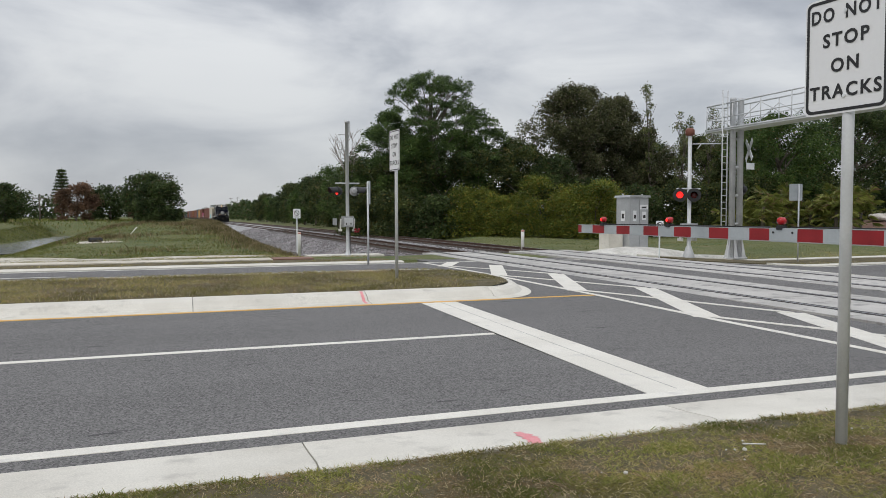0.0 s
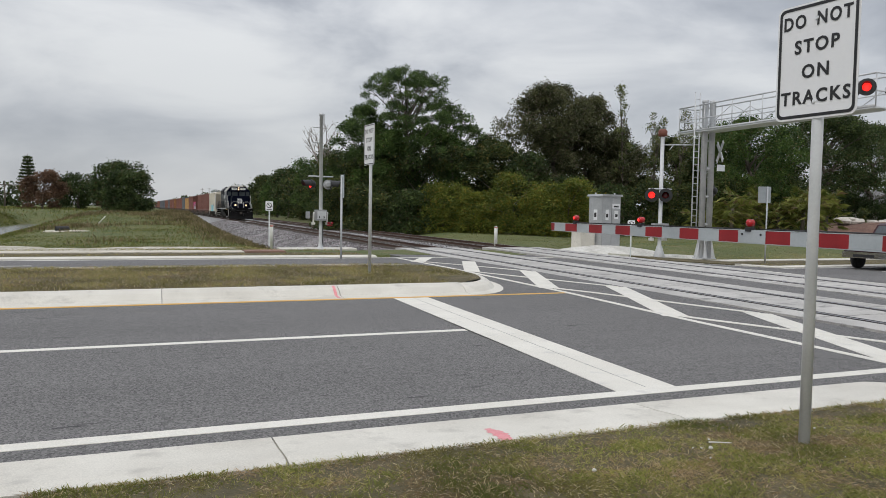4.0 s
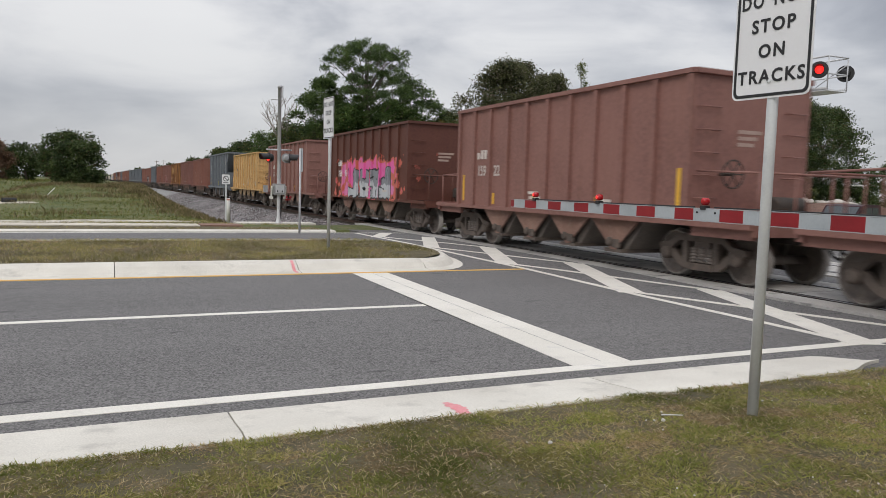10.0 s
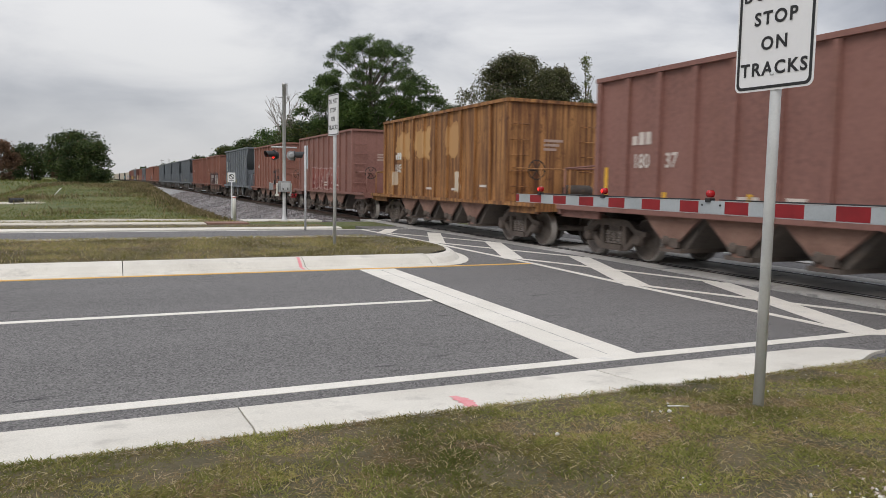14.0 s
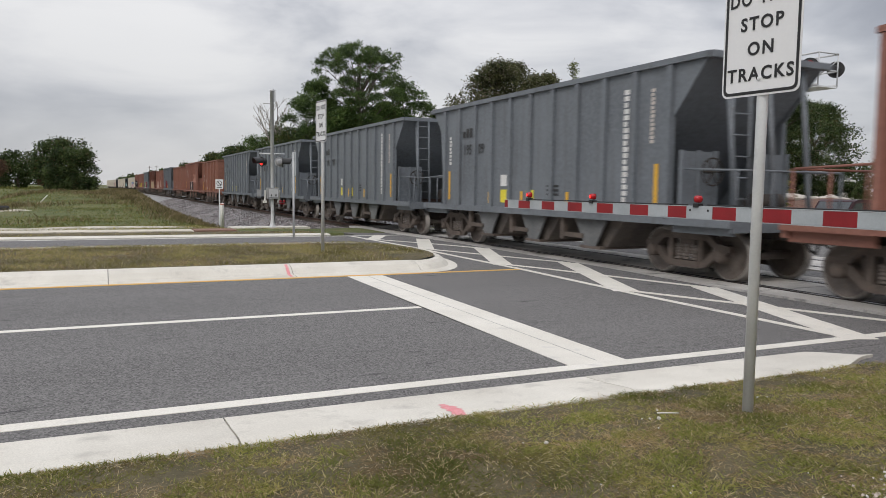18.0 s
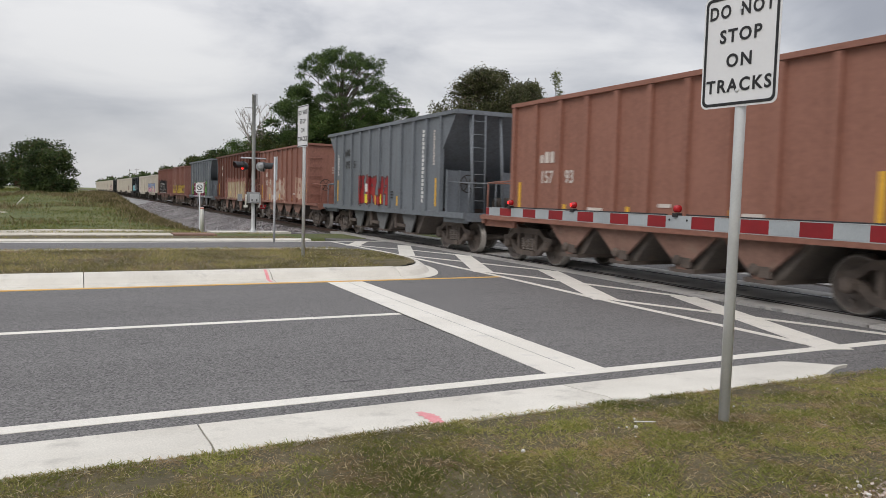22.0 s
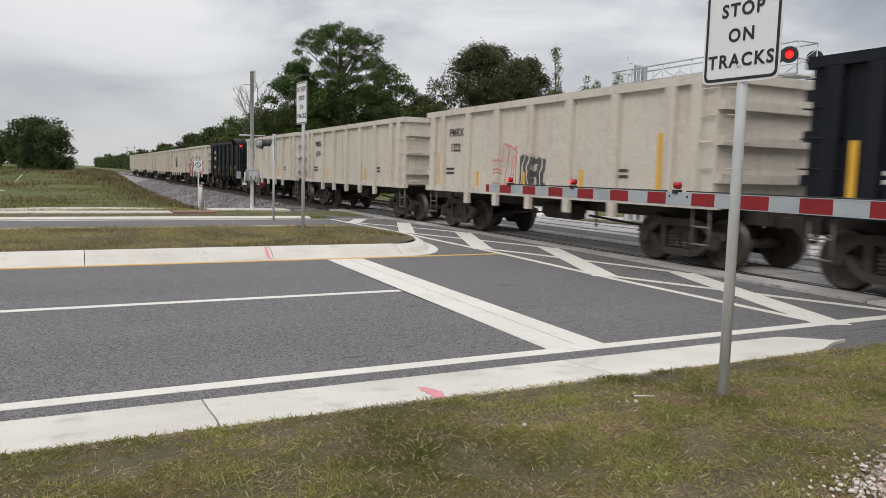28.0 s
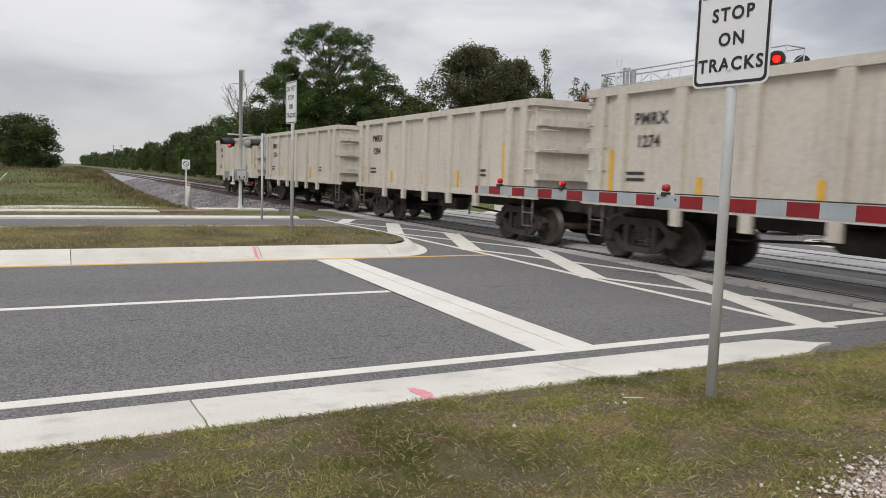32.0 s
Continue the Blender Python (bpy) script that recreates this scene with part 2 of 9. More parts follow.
M["dusty_wheel"] = surface("dusty_wheel_steel", (0.105, 0.088, 0.077), (0.210, 0.178, 0.155), 0.68, 0.25, broad=4, fine=40, stain=(0.20, 0.13, 0.08), amount=0.4)
M["sooty_iron"] = surface("sooty_truck_iron", (0.008, 0.008, 0.008), (0.028, 0.024, 0.021), 0.8, 0.1, broad=2.5, fine=35, stain=(0.06, 0.04, 0.025), amount=0.4)
M["dark_tread"] = surface("dull_wheel_rim", (0.055, 0.048, 0.042), (0.10, 0.088, 0.078), 0.5, 0.5, broad=4, fine=40)
M["chute_brown"] = surface("dusty_brown_chute", (0.165, 0.088, 0.066), (0.285, 0.170, 0.132), 0.85, broad=1.4, fine=18, stain=(0.25, 0.19, 0.15), amount=0.6)
M["chute_tan"] = surface("dusty_tan_chute", (0.22, 0.15, 0.09), (0.40, 0.28, 0.16), 0.85, broad=1.4, fine=18, stain=(0.14, 0.09, 0.06), amount=0.7)
M["tan_patch"] = surface("tan_patch_paint", (0.52, 0.36, 0.22), (0.60, 0.43, 0.28), 0.7, broad=2, fine=20, bumpy=0.03)
M["chute_grey"] = surface("dusty_grey_chute", (0.110, 0.115, 0.118), (0.185, 0.190, 0.192), 0.85, broad=1.4, fine=18, stain=(0.10, 0.08, 0.065), amount=0.6)
M["tread"] = surface("bright_wheel_rim", (0.26, 0.24, 0.22), (0.42, 0.39, 0.36), 0.5, 0.4, broad=4, fine=40)


# ---- mesh helpers ----
def box(bm, lo, hi, m=None):
    """Adds a box between two corners."""
    x0, y0, z0 = lo
    x1, y1, z1 = hi
    vs = [bm.verts.new(v) for v in ((x0, y0, z0), (x1, y0, z0), (x1, y1, z0), (x0, y1, z0), (x0, y0, z1), (x1, y0, z1), (x1, y1, z1), (x0, y1, z1))]
    for f in ((3, 2, 1, 0), (4, 5, 6, 7), (0, 1, 5, 4), (1, 2, 6, 5), (2, 3, 7, 6), (3, 0, 4, 7)):
        bm.faces.new([vs[i] for i in f])
    if m is not None:
        bmesh.ops.transform(bm, matrix=m, verts=vs)
    return vs


def rod(bm, a, b, r, n=8, r2=None):
    """Adds a closed round bar from a to b."""
    a, b = Vector(a), Vector(b)
    q = (b - a).to_track_quat("Z", "Y")
    r2 = r if r2 is None else r2
    rings = []
    for p, rr in ((a, r), (b, r2)):
        rings.append([bm.verts.new(p + q @ Vector((rr * math.cos(2 * math.pi * i / n), rr * math.sin(2 * math.pi * i / n), 0))) for i in range(n)])
    for i in range(n):
        j = (i + 1) % n
        f = bm.faces.new((rings[0][i], rings[0][j], rings[1][j], rings[1][i]))
        f.smooth = True
    bm.faces.new(rings[0][::-1])
    bm.faces.new(rings[1])


def prism(bm, outline, axis, a, b):
    """Extrudes a closed outline of 2D points along an axis ('x', 'y' or 'z') from a to b."""
    def at(p, s):
        return {"x": (s, p[0], p[1]), "y": (p[0], s, p[1]), "z": (p[0], p[1], s)}[axis]
    lo = [bm.verts.new(at(p, a)) for p in outline]
    hi = [bm.verts.new(at(p, b)) for p in outline]
    n = len(outline)
    for i in range(n):
        bm.faces.new((lo[i], lo[(i + 1) % n], hi[(i + 1) % n], hi[i]))
    bm.faces.new(lo[::-1])
    bm.faces.new(hi)


def lathe(bm, profile, axis="z", n=20, at=(0, 0, 0)):
    """Turns a profile of (radius, height) about an axis; the ends are closed."""
    o = Vector(at)

    def place(r, h, a):
        u, w = r * math.cos(a), r * math.sin(a)
        return o + Vector({"z": (u, w, h), "x": (h, u, w), "y": (w, h, u)}[axis])
    rings = [[bm.verts.new(place(r, h, 2 * math.pi * i / n)) for i in range(n)] for r, h in profile]
    for k in range(len(rings) - 1):
        for i in range(n):
            j = (i + 1) % n
            f = bm.faces.new((rings[k][i], rings[k][j], rings[k + 1][j], rings[k + 1][i]))
            f.smooth = True
    bm.faces.new(rings[0][::-1])
    bm.faces.new(rings[-1])


def mesh_of(name, bm, material):
    bmesh.ops.recalc_face_normals(bm, faces=bm.faces)
    me = bpy.data.meshes.new(name)
    bm.to_mesh(me)
    bm.free()
    for m in material if isinstance(material, (list, tuple)) else [material]:
        me.materials.append(m)
    return me


def bevel(bm, width, segments=1, sharp=30):
    edges = [e for e in bm.edges if len(e.link_faces) == 2 and e.calc_face_angle(0) > radians(sharp)]
    bmesh.ops.bevel(bm, geom=edges, offset=width, segments=segments, affect="EDGES", profile=0.5)


def part(name, bm, material, parent, label=""):
    """Links a bmesh as one mesh object under a thing or a part."""
    ob = new(name, mesh_of(name, bm, material))
    ob.parent = parent
    return tagged(ob, label) if label else ob


def share(name, mesh, parent, m=None, label=""):
    ob = new(name, mesh)
    ob.parent = parent
    if m is not None:
        ob.matrix_basis = m
    return tagged(ob, label) if label else ob


def thing(name, label, category, m=None, group="", kind=""):
    ob = new(name)
    ob.empty_display_size = 0.3
    if m is not None:
        ob.matrix_basis = m
    return tagged(ob, label, category, group, kind)


def struct(name, bm, material, label, category="", kind="structure"):
    ob = new(name, mesh_of(name, bm, material))
    return tagged(ob, label, category, "", kind)


def letters(text, size, material, parent, m, spacing=1.0, name="lettering", bold=0.0, sx=1.0):
    """Lettering as a flat mesh, centred, reading along +x and up +y of the pose m."""
    cu = bpy.data.curves.new(name, "FONT")
    cu.body, cu.size, cu.align_x, cu.align_y, cu.space_character, cu.offset, cu.extrude = text, size, "CENTER", "CENTER", spacing, bold, 0.001
    cu.resolution_u = 3
    tmp = bpy.data.objects.new(name, cu)
    scene.collection.objects.link(tmp)
    bpy.context.view_layer.update()
    me = bpy.data.meshes.new_from_object(tmp.evaluated_get(bpy.context.evaluated_depsgraph_get()))
    bpy.data.objects.remove(tmp)
    bpy.data.curves.remove(cu)
    me.materials.clear()
    me.materials.append(material)
    ob = new(name, me)
    ob.parent = parent
    ob.matrix_basis = m @ Matrix.Diagonal((sx, 1, 1, 1))
    return ob


# ---- lie of the land ----
TRACK_X, TRACK_LEAN = 11.25, -0.0083


def track_x(y, which=0):
    """The line bends gently to the left beyond the crossing."""
    far = min(max(0.0, y - 15), 235)
    return TRACK_X + TRACK_LEAN * y - 5e-5 * far * far - 0.0235 * max(0.0, y - 250) + 4.1 * which


def track_lean(y):
    return (track_x(y + 1) - track_x(y - 1)) / 2


def road_z(x):
    """The road falls away beyond the tracks."""
    if x <= 9.54:
        return 0.0
    if x < 15:
        return -0.035 * min(1.0, (x - 9.54) / 0.06)
    if x <= 16.2:
        return -0.035 - 0.04 * (x - 15)
    if x < 25:
        return -0.06 * (x - 15) + 0.0
    return -0.60


def smooth(a, b, v):
    s = min(1.0, max(0.0, (v - a) / (b - a)))
    return s * s * (3 - 2 * s)


def land_z(x, y):
    r = road_z(x)
    if y < 4.47:
        return 0.06 + 0.07 * smooth(4.4, 3.4, y) + 0.02 * noise.noise((x * 0.5, y * 0.5, 0)) + (r if x > 15 else 0)
    if y < 26.0:
        return r - 0.35
    near = r - 0.02
    # the field rises away from the road; a ditch lies at its far side and the railway runs below it
    off = track_x(y) - x
    rough = 0.22 * noise.noise((x * 0.06, y * 0.05, 3.0)) + 0.09 * noise.noise((x * 0.3, y * 0.3, 7.0))
    if off > 0:
        field = -0.20 + 1.15 * smooth(44, 84, y) + rough
        ditch = math.exp(-((x + 13.0) / (2.4 if x < -13 else 4.6)) ** 2) * smooth(36, 46, y) * smooth(104, 92, y)
        z = field + (-0.95 - field) * ditch
        toe = smooth(4.3, 7.8, off)
        z = -0.95 + (z + 0.95) * toe
    else:
        z = -0.32 + (0.30 + rough) * smooth(6.6, 11, -off) + (0.0 if x < 18 else r * 0.35)
    near = near + 0.02 * noise.noise((x * 0.6, y * 0.6, 2.0))
    w = smooth(28.5, 36.0, y)
    return near * (1 - w) + z * w


def axis_steps(stops):
    out = []
    for a, b, step in stops:
        n = max(1, round((b - a) / step))
        out += [a + (b - a) * i / n for i in range(n)]
    return out + [stops[-1][1]]


gx = axis_steps(((-900, -120, 60), (-120, -30, 5), (-30, -8, 1.0), (-8, 30, 0.5), (30, 60, 2), (60, 180, 10), (180, 900, 80)))
gy = axis_steps(((-60, -4, 4), (-4, 4.4, 0.35), (4.4, 4.6, 0.1), (4.6, 25.9, 3.0), (25.9, 26.1, 0.1), (26.1, 60, 0.6), (60, 140, 3), (140, 400, 15), (400, 2600, 100)))
verts = [(x, y, land_z(x, y)) for y in gy for x in gx]
nx = len(gx)
faces = [(j * nx + i, j * nx + i + 1, (j + 1) * nx + i + 1, (j + 1) * nx + i) for j in range(len(gy) - 1) for i in range(nx - 1)]
me = bpy.data.meshes.new("ground")
me.from_pydata(verts, [], faces)
me.materials.append(M["field"])
me.materials.append(M["grass_ground"])
for p in me.polygons:
    p.use_smooth = True
    if p.center.y < 4.6 and -40 < p.center.x < 60:
        p.material_index = 1
ground = tagged(new("ground", me), "green and straw-brown rough grass field with bare sandy patches", "grass", "", "structure")


def sheet(name, xs, outline, material, label, category, tilt=road_z, thick=0.3, kind="structure"):
    """A strip that follows the road's fall: the outline is a cross-section of (y, z) from near to far."""
    bm = bmesh.new()
    rows = []
    for x in xs:
        dz = tilt(x)
        rows.append([bm.verts.new((x, y, z + dz)) for y, z in outline] + [bm.verts.new((x, outline[-1][0], dz - thick)), bm.verts.new((x, outline[0][0], dz - thick))])
    n = len(rows[0])
    for a, b in zip(rows, rows[1:]):
        for i in range(n):
            bm.faces.new((a[i], b[i], b[(i + 1) % n], a[(i + 1) % n]))
    bm.faces.new(rows[0][::-1])
    bm.faces.new(rows[-1])
    return struct(name, bm, material, label, category, kind)


XS_ALL = [-300, -100, -40, -20, -10, 0, 5, 9.54, 9.6, 15, 16.2, 16.6, 17, 19, 21, 23, 25, 30, 60, 200]
ROAD = [(5.2, 0.0), (9.2, 0.0), (12.7, 0.03), (16.0, 0.03), (19.2, 0.03), (24.3, -0.01)]


def pave_z(x, y):
    z = ROAD[0][1] if y < ROAD[0][0] else ROAD[-1][1]
    for (a, za), (b, zb) in zip(ROAD, ROAD[1:]):
        if a <= y <= b:
            z = za + (zb - za) * (y - a) / (b - a)
    return z + road_z(x)


road = sheet("road", XS_ALL, ROAD, M["asphalt"], "grey weathered asphalt road with pale aggregate and dark seams", "road")
apron = sheet("road_shoulder", [6.6, 7.2, 9, 12, 15, 17, 19, 21, 25, 60], [(3.7, -0.02), (5.2, -0.003)], M["asphalt"], "asphalt shoulder beside the crossing", "road")


# ---- kerbs, median, pavements ----
def strip(name, pts, material, width, z=0.004, parent=None, label="", lift=None):
    """A painted band of the given width along a line of (x, y) points, lying on the road."""
    bm = bmesh.new()
    left, right = [], []
    for i, p in enumerate(pts):
        a = Vector(pts[max(0, i - 1)])
        b = Vector(pts[min(len(pts) - 1, i + 1)])
        d = (b - a).normalized()
        n = Vector((-d.y, d.x)) * width / 2
        for side, s in ((left, 1), (right, -1)):
            q = Vector(p) + n * s
            side.append((q.x, q.y))
    quad_band(bm, left, right, z)
    return part(name, bm, material, parent, label)


def quad_band(bm, left, right, z):
    def v(p, dz):
        return bm.verts.new((p[0], p[1], pave_z(*p) + dz))
    prev = None
    for l, r in zip(left, right):
        cur = (v(l, z), v(r, z), v(r, -0.002), v(l, -0.002))
        if prev:
            for i in range(4):
                j = (i + 1) % 4
                bm.faces.new((prev[i], prev[j], cur[j], cur[i]))
        else:
            bm.faces.new(cur)
        prev = cur
    bm.faces.new(prev[::-1])


def fine_line(a, b, step=2.0):
    n = max(1, int((Vector(b) - Vector(a)).length / step))
    return [(a[0] + (b[0] - a[0]) * i / n, a[1] + (b[1] - a[1]) * i / n) for i in range(n + 1)]


def straight(y, xa, xb, width, mat="white_line", name="lane_line", label="white painted lane line"):
    xs = sorted({xa, xb, *[x for x in XS_ALL if xa < x < xb]})
    return strip(name, [(x, y) for x in xs], M[mat], width, parent=road, label=label)


straight(5.55, -120, 60, 0.16, name="edge_line", label="solid white edge line")
straight(9.23, -120, 3.93, 0.13)
straight(12.76, -120, 7.6, 0.13, "yellow_line", "yellow_line", "solid yellow line along the median kerb")
straight(19.35, -120, 6.2, 0.13, name="edge_line")
straight(24.05, -120, 60, 0.16, name="edge_line")
for k in range(9):
    straight(21.75, -3.1 - 12.2 * k - 3.05, -3.1 - 12.2 * k, 0.12, name="dashed_line", label="short white lane dash")
for k in range(5):
    straight(21.75, 28 + 12.2 * k, 31 + 12.2 * k, 0.12, name="dashed_line", label="short white lane dash")
straight(12.78, 20.5, 60, 0.10, "yellow_line", "yellow_line")
straight(9.23, 22, 60, 0.12)
# stop bar, 0.66 m wide, square to the road
strip("stop_bar", [(4.24, 5.63), (4.24 + 0.06, 12.66)], M["white_line"], 0.66, parent=road, label="wide white stop bar")
seam = bmesh.new()
quad_band(seam, [(4.27, 5.7), (4.33, 12.6)], [(4.2745, 5.7), (4.3345, 12.6)], 0.0065)
part("seam", seam, M["ballast"], road, "thin dark seam in the stop bar")


def envelope(flip):
    """Crossing markings beside the tracks: an outer line, thick diagonals, thin crossing lines."""
    def fx(x):
        return x if not flip else 2 * (TRACK_X + 2.0) - x
    def seg(name, a, b, w, z):
        strip(name, fine_line((fx(a[0]), a[1]), (fx(b[0]), b[1]), 0.15), M["white_line"], w, z, road, "white crossing marking")
    seg("crossing_line", (7.68, 5.6), (7.6, 24.0), 0.13, 0.005)
    for k in range(5):
        y = 9.55 + 4.1 * (k - 1)
        if y > 21.0:
            seg("crossing_bar", (8.7, 24.0), (7.62, y), 0.42, 0.006)
        else:
            seg("crossing_bar", (9.36, y + 4.1), (7.72, y), 0.42, 0.006)
        if y + 4.3 < 24.2:
            seg("crossing_thread", (7.7, y + 4.4), (9.36, y - 0.05 if k else 5.75), 0.13, 0.0075)


envelope(False)
envelope(True)

NEAR_KERB = [(4.47, 0.055), (4.62, 0.06), (4.9, 0.03), (5.22, 0.008)]


def kerb_length(name, xa, xb, outline, label, shrink=0.0, taper=None):
    bm = bmesh.new()
    rows = []
    n = max(1, int(abs(xb - xa) / (1.0 if taper is None else 0.12)))
    for i in range(n + 1):
        x = xa + shrink + (xb - xa - 2 * shrink) * i / n
        k = 1.0 if taper is None else taper(x)
        dz = road_z(x)
        y0, y1 = outline[0][0], outline[-1][0]
        lo, hi = (y0, y1) if taper is None else (y0 + 0.35 * smooth(6.0, 7.0, x), y1 - 0.36 * min(1.0, max(0.0, (x - 6.58) / 0.44)))
        ys = [lo + (y - y0) * (hi - lo) / (y1 - y0) for y, z in outline]
        rows.append([bm.verts.new((x, y, z * k + dz)) for y, (_, z) in zip(ys, outline)] +
                    [bm.verts.new((x, hi, dz - 0.2)), bm.verts.new((x, lo, dz - 0.2))])
    m = len(rows[0])
    for a, b in zip(rows, rows[1:]):
        for i in range(m):
            bm.faces.new((a[i], b[i], b[(i + 1) % m], a[(i + 1) % m]))
    bm.faces.new(rows[0][::-1])
    bm.faces.new(rows[-1])
    return bm


near_kerb = thing("kerb", "pale concrete kerb and gutter with hairline joints and a pink spray mark", "kerb", kind="structure")
joints = [-60, -30, -15, -8.4, -5.35, -2.3, 0.74, 3.79, 7.02]
for a, b in zip(joints, joints[1:]):
    end = (lambda x: 1.0 - 0.6 * smooth(6.0, 7.0, x)) if b > 6 else None
    part("kerb_length", kerb_length("kerb_length", a, b, NEAR_KERB, "", 0.006, end), M["concrete"], near_kerb)

MEDIAN_KERB = [(12.83, 0.035), (13.15, 0.05), (13.30, 0.15), (13.45, 0.20), (13.62, 0.20)]
median = thing("median_kerb", "pale concrete median kerb with a rounded end", "kerb", kind="structure")
mj = [-70, -36, -18, -9.1, -6.05, -3.0, 0.05, 3.1, 5.6]
for a, b in zip(mj, mj[1:]):
    part("kerb_length", kerb_length("kerb_length", a, b, MEDIAN_KERB, "", 0.006), M["concrete"], median)
FAR_MEDIAN = [(18.55, 0.20), (18.7, 0.20), (18.85, 0.15), (18.98, 0.05), (19.2, 0.035)]
for a, b in zip(mj, mj[1:]):
    part("kerb_length", kerb_length("kerb_length", a, b, FAR_MEDIAN, "", 0.006), M["concrete"], median)


def nose_ring(cx, cy0, cy1, reach, direction, parent):
    """The rounded end of the median: the kerb's section swept round, flattened at the tip."""
    bm = bmesh.new()
    mid, half = (cy0 + cy1) / 2, (cy1 - cy0) / 2
    rows = []
    for i in range(19):
        a = -math.pi / 2 + math.pi * i / 18
        row = []
        for off, z in ((0.0, 0.035), (0.32, 0.05), (0.47, 0.14), (0.62, 0.19), (0.79, 0.19)):
            r = half - off
            px = cx + direction * math.cos(a) * reach * r / half
            row.append(bm.verts.new((px, mid + math.sin(a) * r, z + road_z(px))))
        rows.append(row + [bm.verts.new((row[-1].co.x, row[-1].co.y, row[-1].co.z - 0.25)), bm.verts.new((row[0].co.x, row[0].co.y, row[0].co.z - 0.1))])
    m = len(rows[0])
    for a, b in zip(rows, rows[1:]):
        for i in range(m):
            bm.faces.new((a[i], b[i], b[(i + 1) % m], a[(i + 1) % m]))
    bm.faces.new(rows[0][::-1])
    bm.faces.new(rows[-1])
    part("kerb_nose", bm, M["concrete"], parent)


nose_ring(5.606, 12.83, 19.2, 1.55, 1, median)
far_median = thing("median_kerb", "pale concrete median kerb beyond the tracks", "kerb", kind="structure")
for a, b in ((25.4, 29.0), (29.0, 42.0), (42.0, 60.0)):
    part("kerb_length", kerb_length("kerb_length", a, b, MEDIAN_KERB, "", 0.006), M["concrete"], far_median)
    part("kerb_length", kerb_length("kerb_length", a, b, FAR_MEDIAN, "", 0.006), M["concrete"], far_median)
nose_ring(25.394, 12.83, 19.2, 1.55, -1, far_median)


def turf(name, x0, x1, y0, y1, z, label, end=0):
    bm = bmesh.new()
    nx_, ny_ = max(2, int((x1 - x0) / 0.6)), max(2, int((y1 - y0) / 0.5))
    grid = []
    for j in range(ny_ + 1):
        row = []
        for i in range(nx_ + 1):
            x, y = x0 + (x1 - x0) * i / nx_, y0 + (y1 - y0) * j / ny_
            if end:
                h = (y1 - y0) / 2
                w = math.sqrt(max(0.0, 1 - ((y - (y0 + h)) / h) ** 2))
                tip = 1.15 * w
                x = x + end * tip * (i / nx_ if end > 0 else 1 - i / nx_)
            edge = min(1.0, min(y - y0, y1 - y) / 0.5)
            row.append(bm.verts.new((x, y, z + road_z(x) + 0.035 * edge + 0.02 * edge * noise.noise((x, y, 1)))))
        grid.append(row)
    for a, b in zip(grid, grid[1:]):
        for i in range(nx_):
            f = bm.faces.new((a[i], a[i + 1], b[i + 1], b[i]))
            f.smooth = True
    return struct(name, bm, M["grass_ground"], label, "grass")


turf("median_grass", -70, 5.6, 13.6, 18.57, 0.175, "short dry green-brown turf on the median", 1)
turf("median_grass", 25.4, 60, 13.6, 18.57, 0.175, "short dry turf on the far median", -1)

# far kerb, verge and pavement
sheet("far_kerb", [x for x in XS_ALL if x <= 5] + [7.0], [(24.3, 0.02), (24.42, 0.05), (24.75, 0.06)], M["concrete"], "low pale concrete kerb of the far carriageway", "kerb")
sheet("far_kerb", [23, 25, 30, 60], [(24.3, 0.02), (24.42, 0.05), (24.75, 0.06)], M["concrete"], "low pale concrete kerb of the far carriageway", "kerb")
sheet("verge", [x for x in XS_ALL if x <= 5] + [6.8], [(24.75, 0.02), (26.2, 0.03), (27.3, 0.0)], M["grass_ground"], "narrow strip of mown grass", "grass")
sheet("pavement", [x for x in XS_ALL if x <= 0] + [2.9], [(27.3, 0.03), (28.6, 0.03)], M["sandy_path"], "sandy concrete footpath", "footpath")
sheet("pavement", [4.5, 6.0, 7.6], [(29.3, 0.02), (30.4, 0.02)], M["concrete"], "concrete footpath by the tracks", "footpath")
sheet("verge", [19.5, 21, 23, 25, 30, 60], [(24.75, 0.02), (27.2, 0.06), (28.3, 0.04)], M["grass_ground"], "strip of mown grass beyond the tracks", "grass")
sheet("pavement", [19, 21, 23, 25, 30, 60], [(27.4, 0.085), (28.3, 0.085)], M["concrete"], "concrete footpath beyond the tracks", "footpath")
sheet("crossing_apron", [8, 12, 15, 17, 19, 21], [(24.3, -0.012), (27.0, -0.03), (30.2, -0.06)], M["asphalt"], "asphalt beside the crossing", "road")

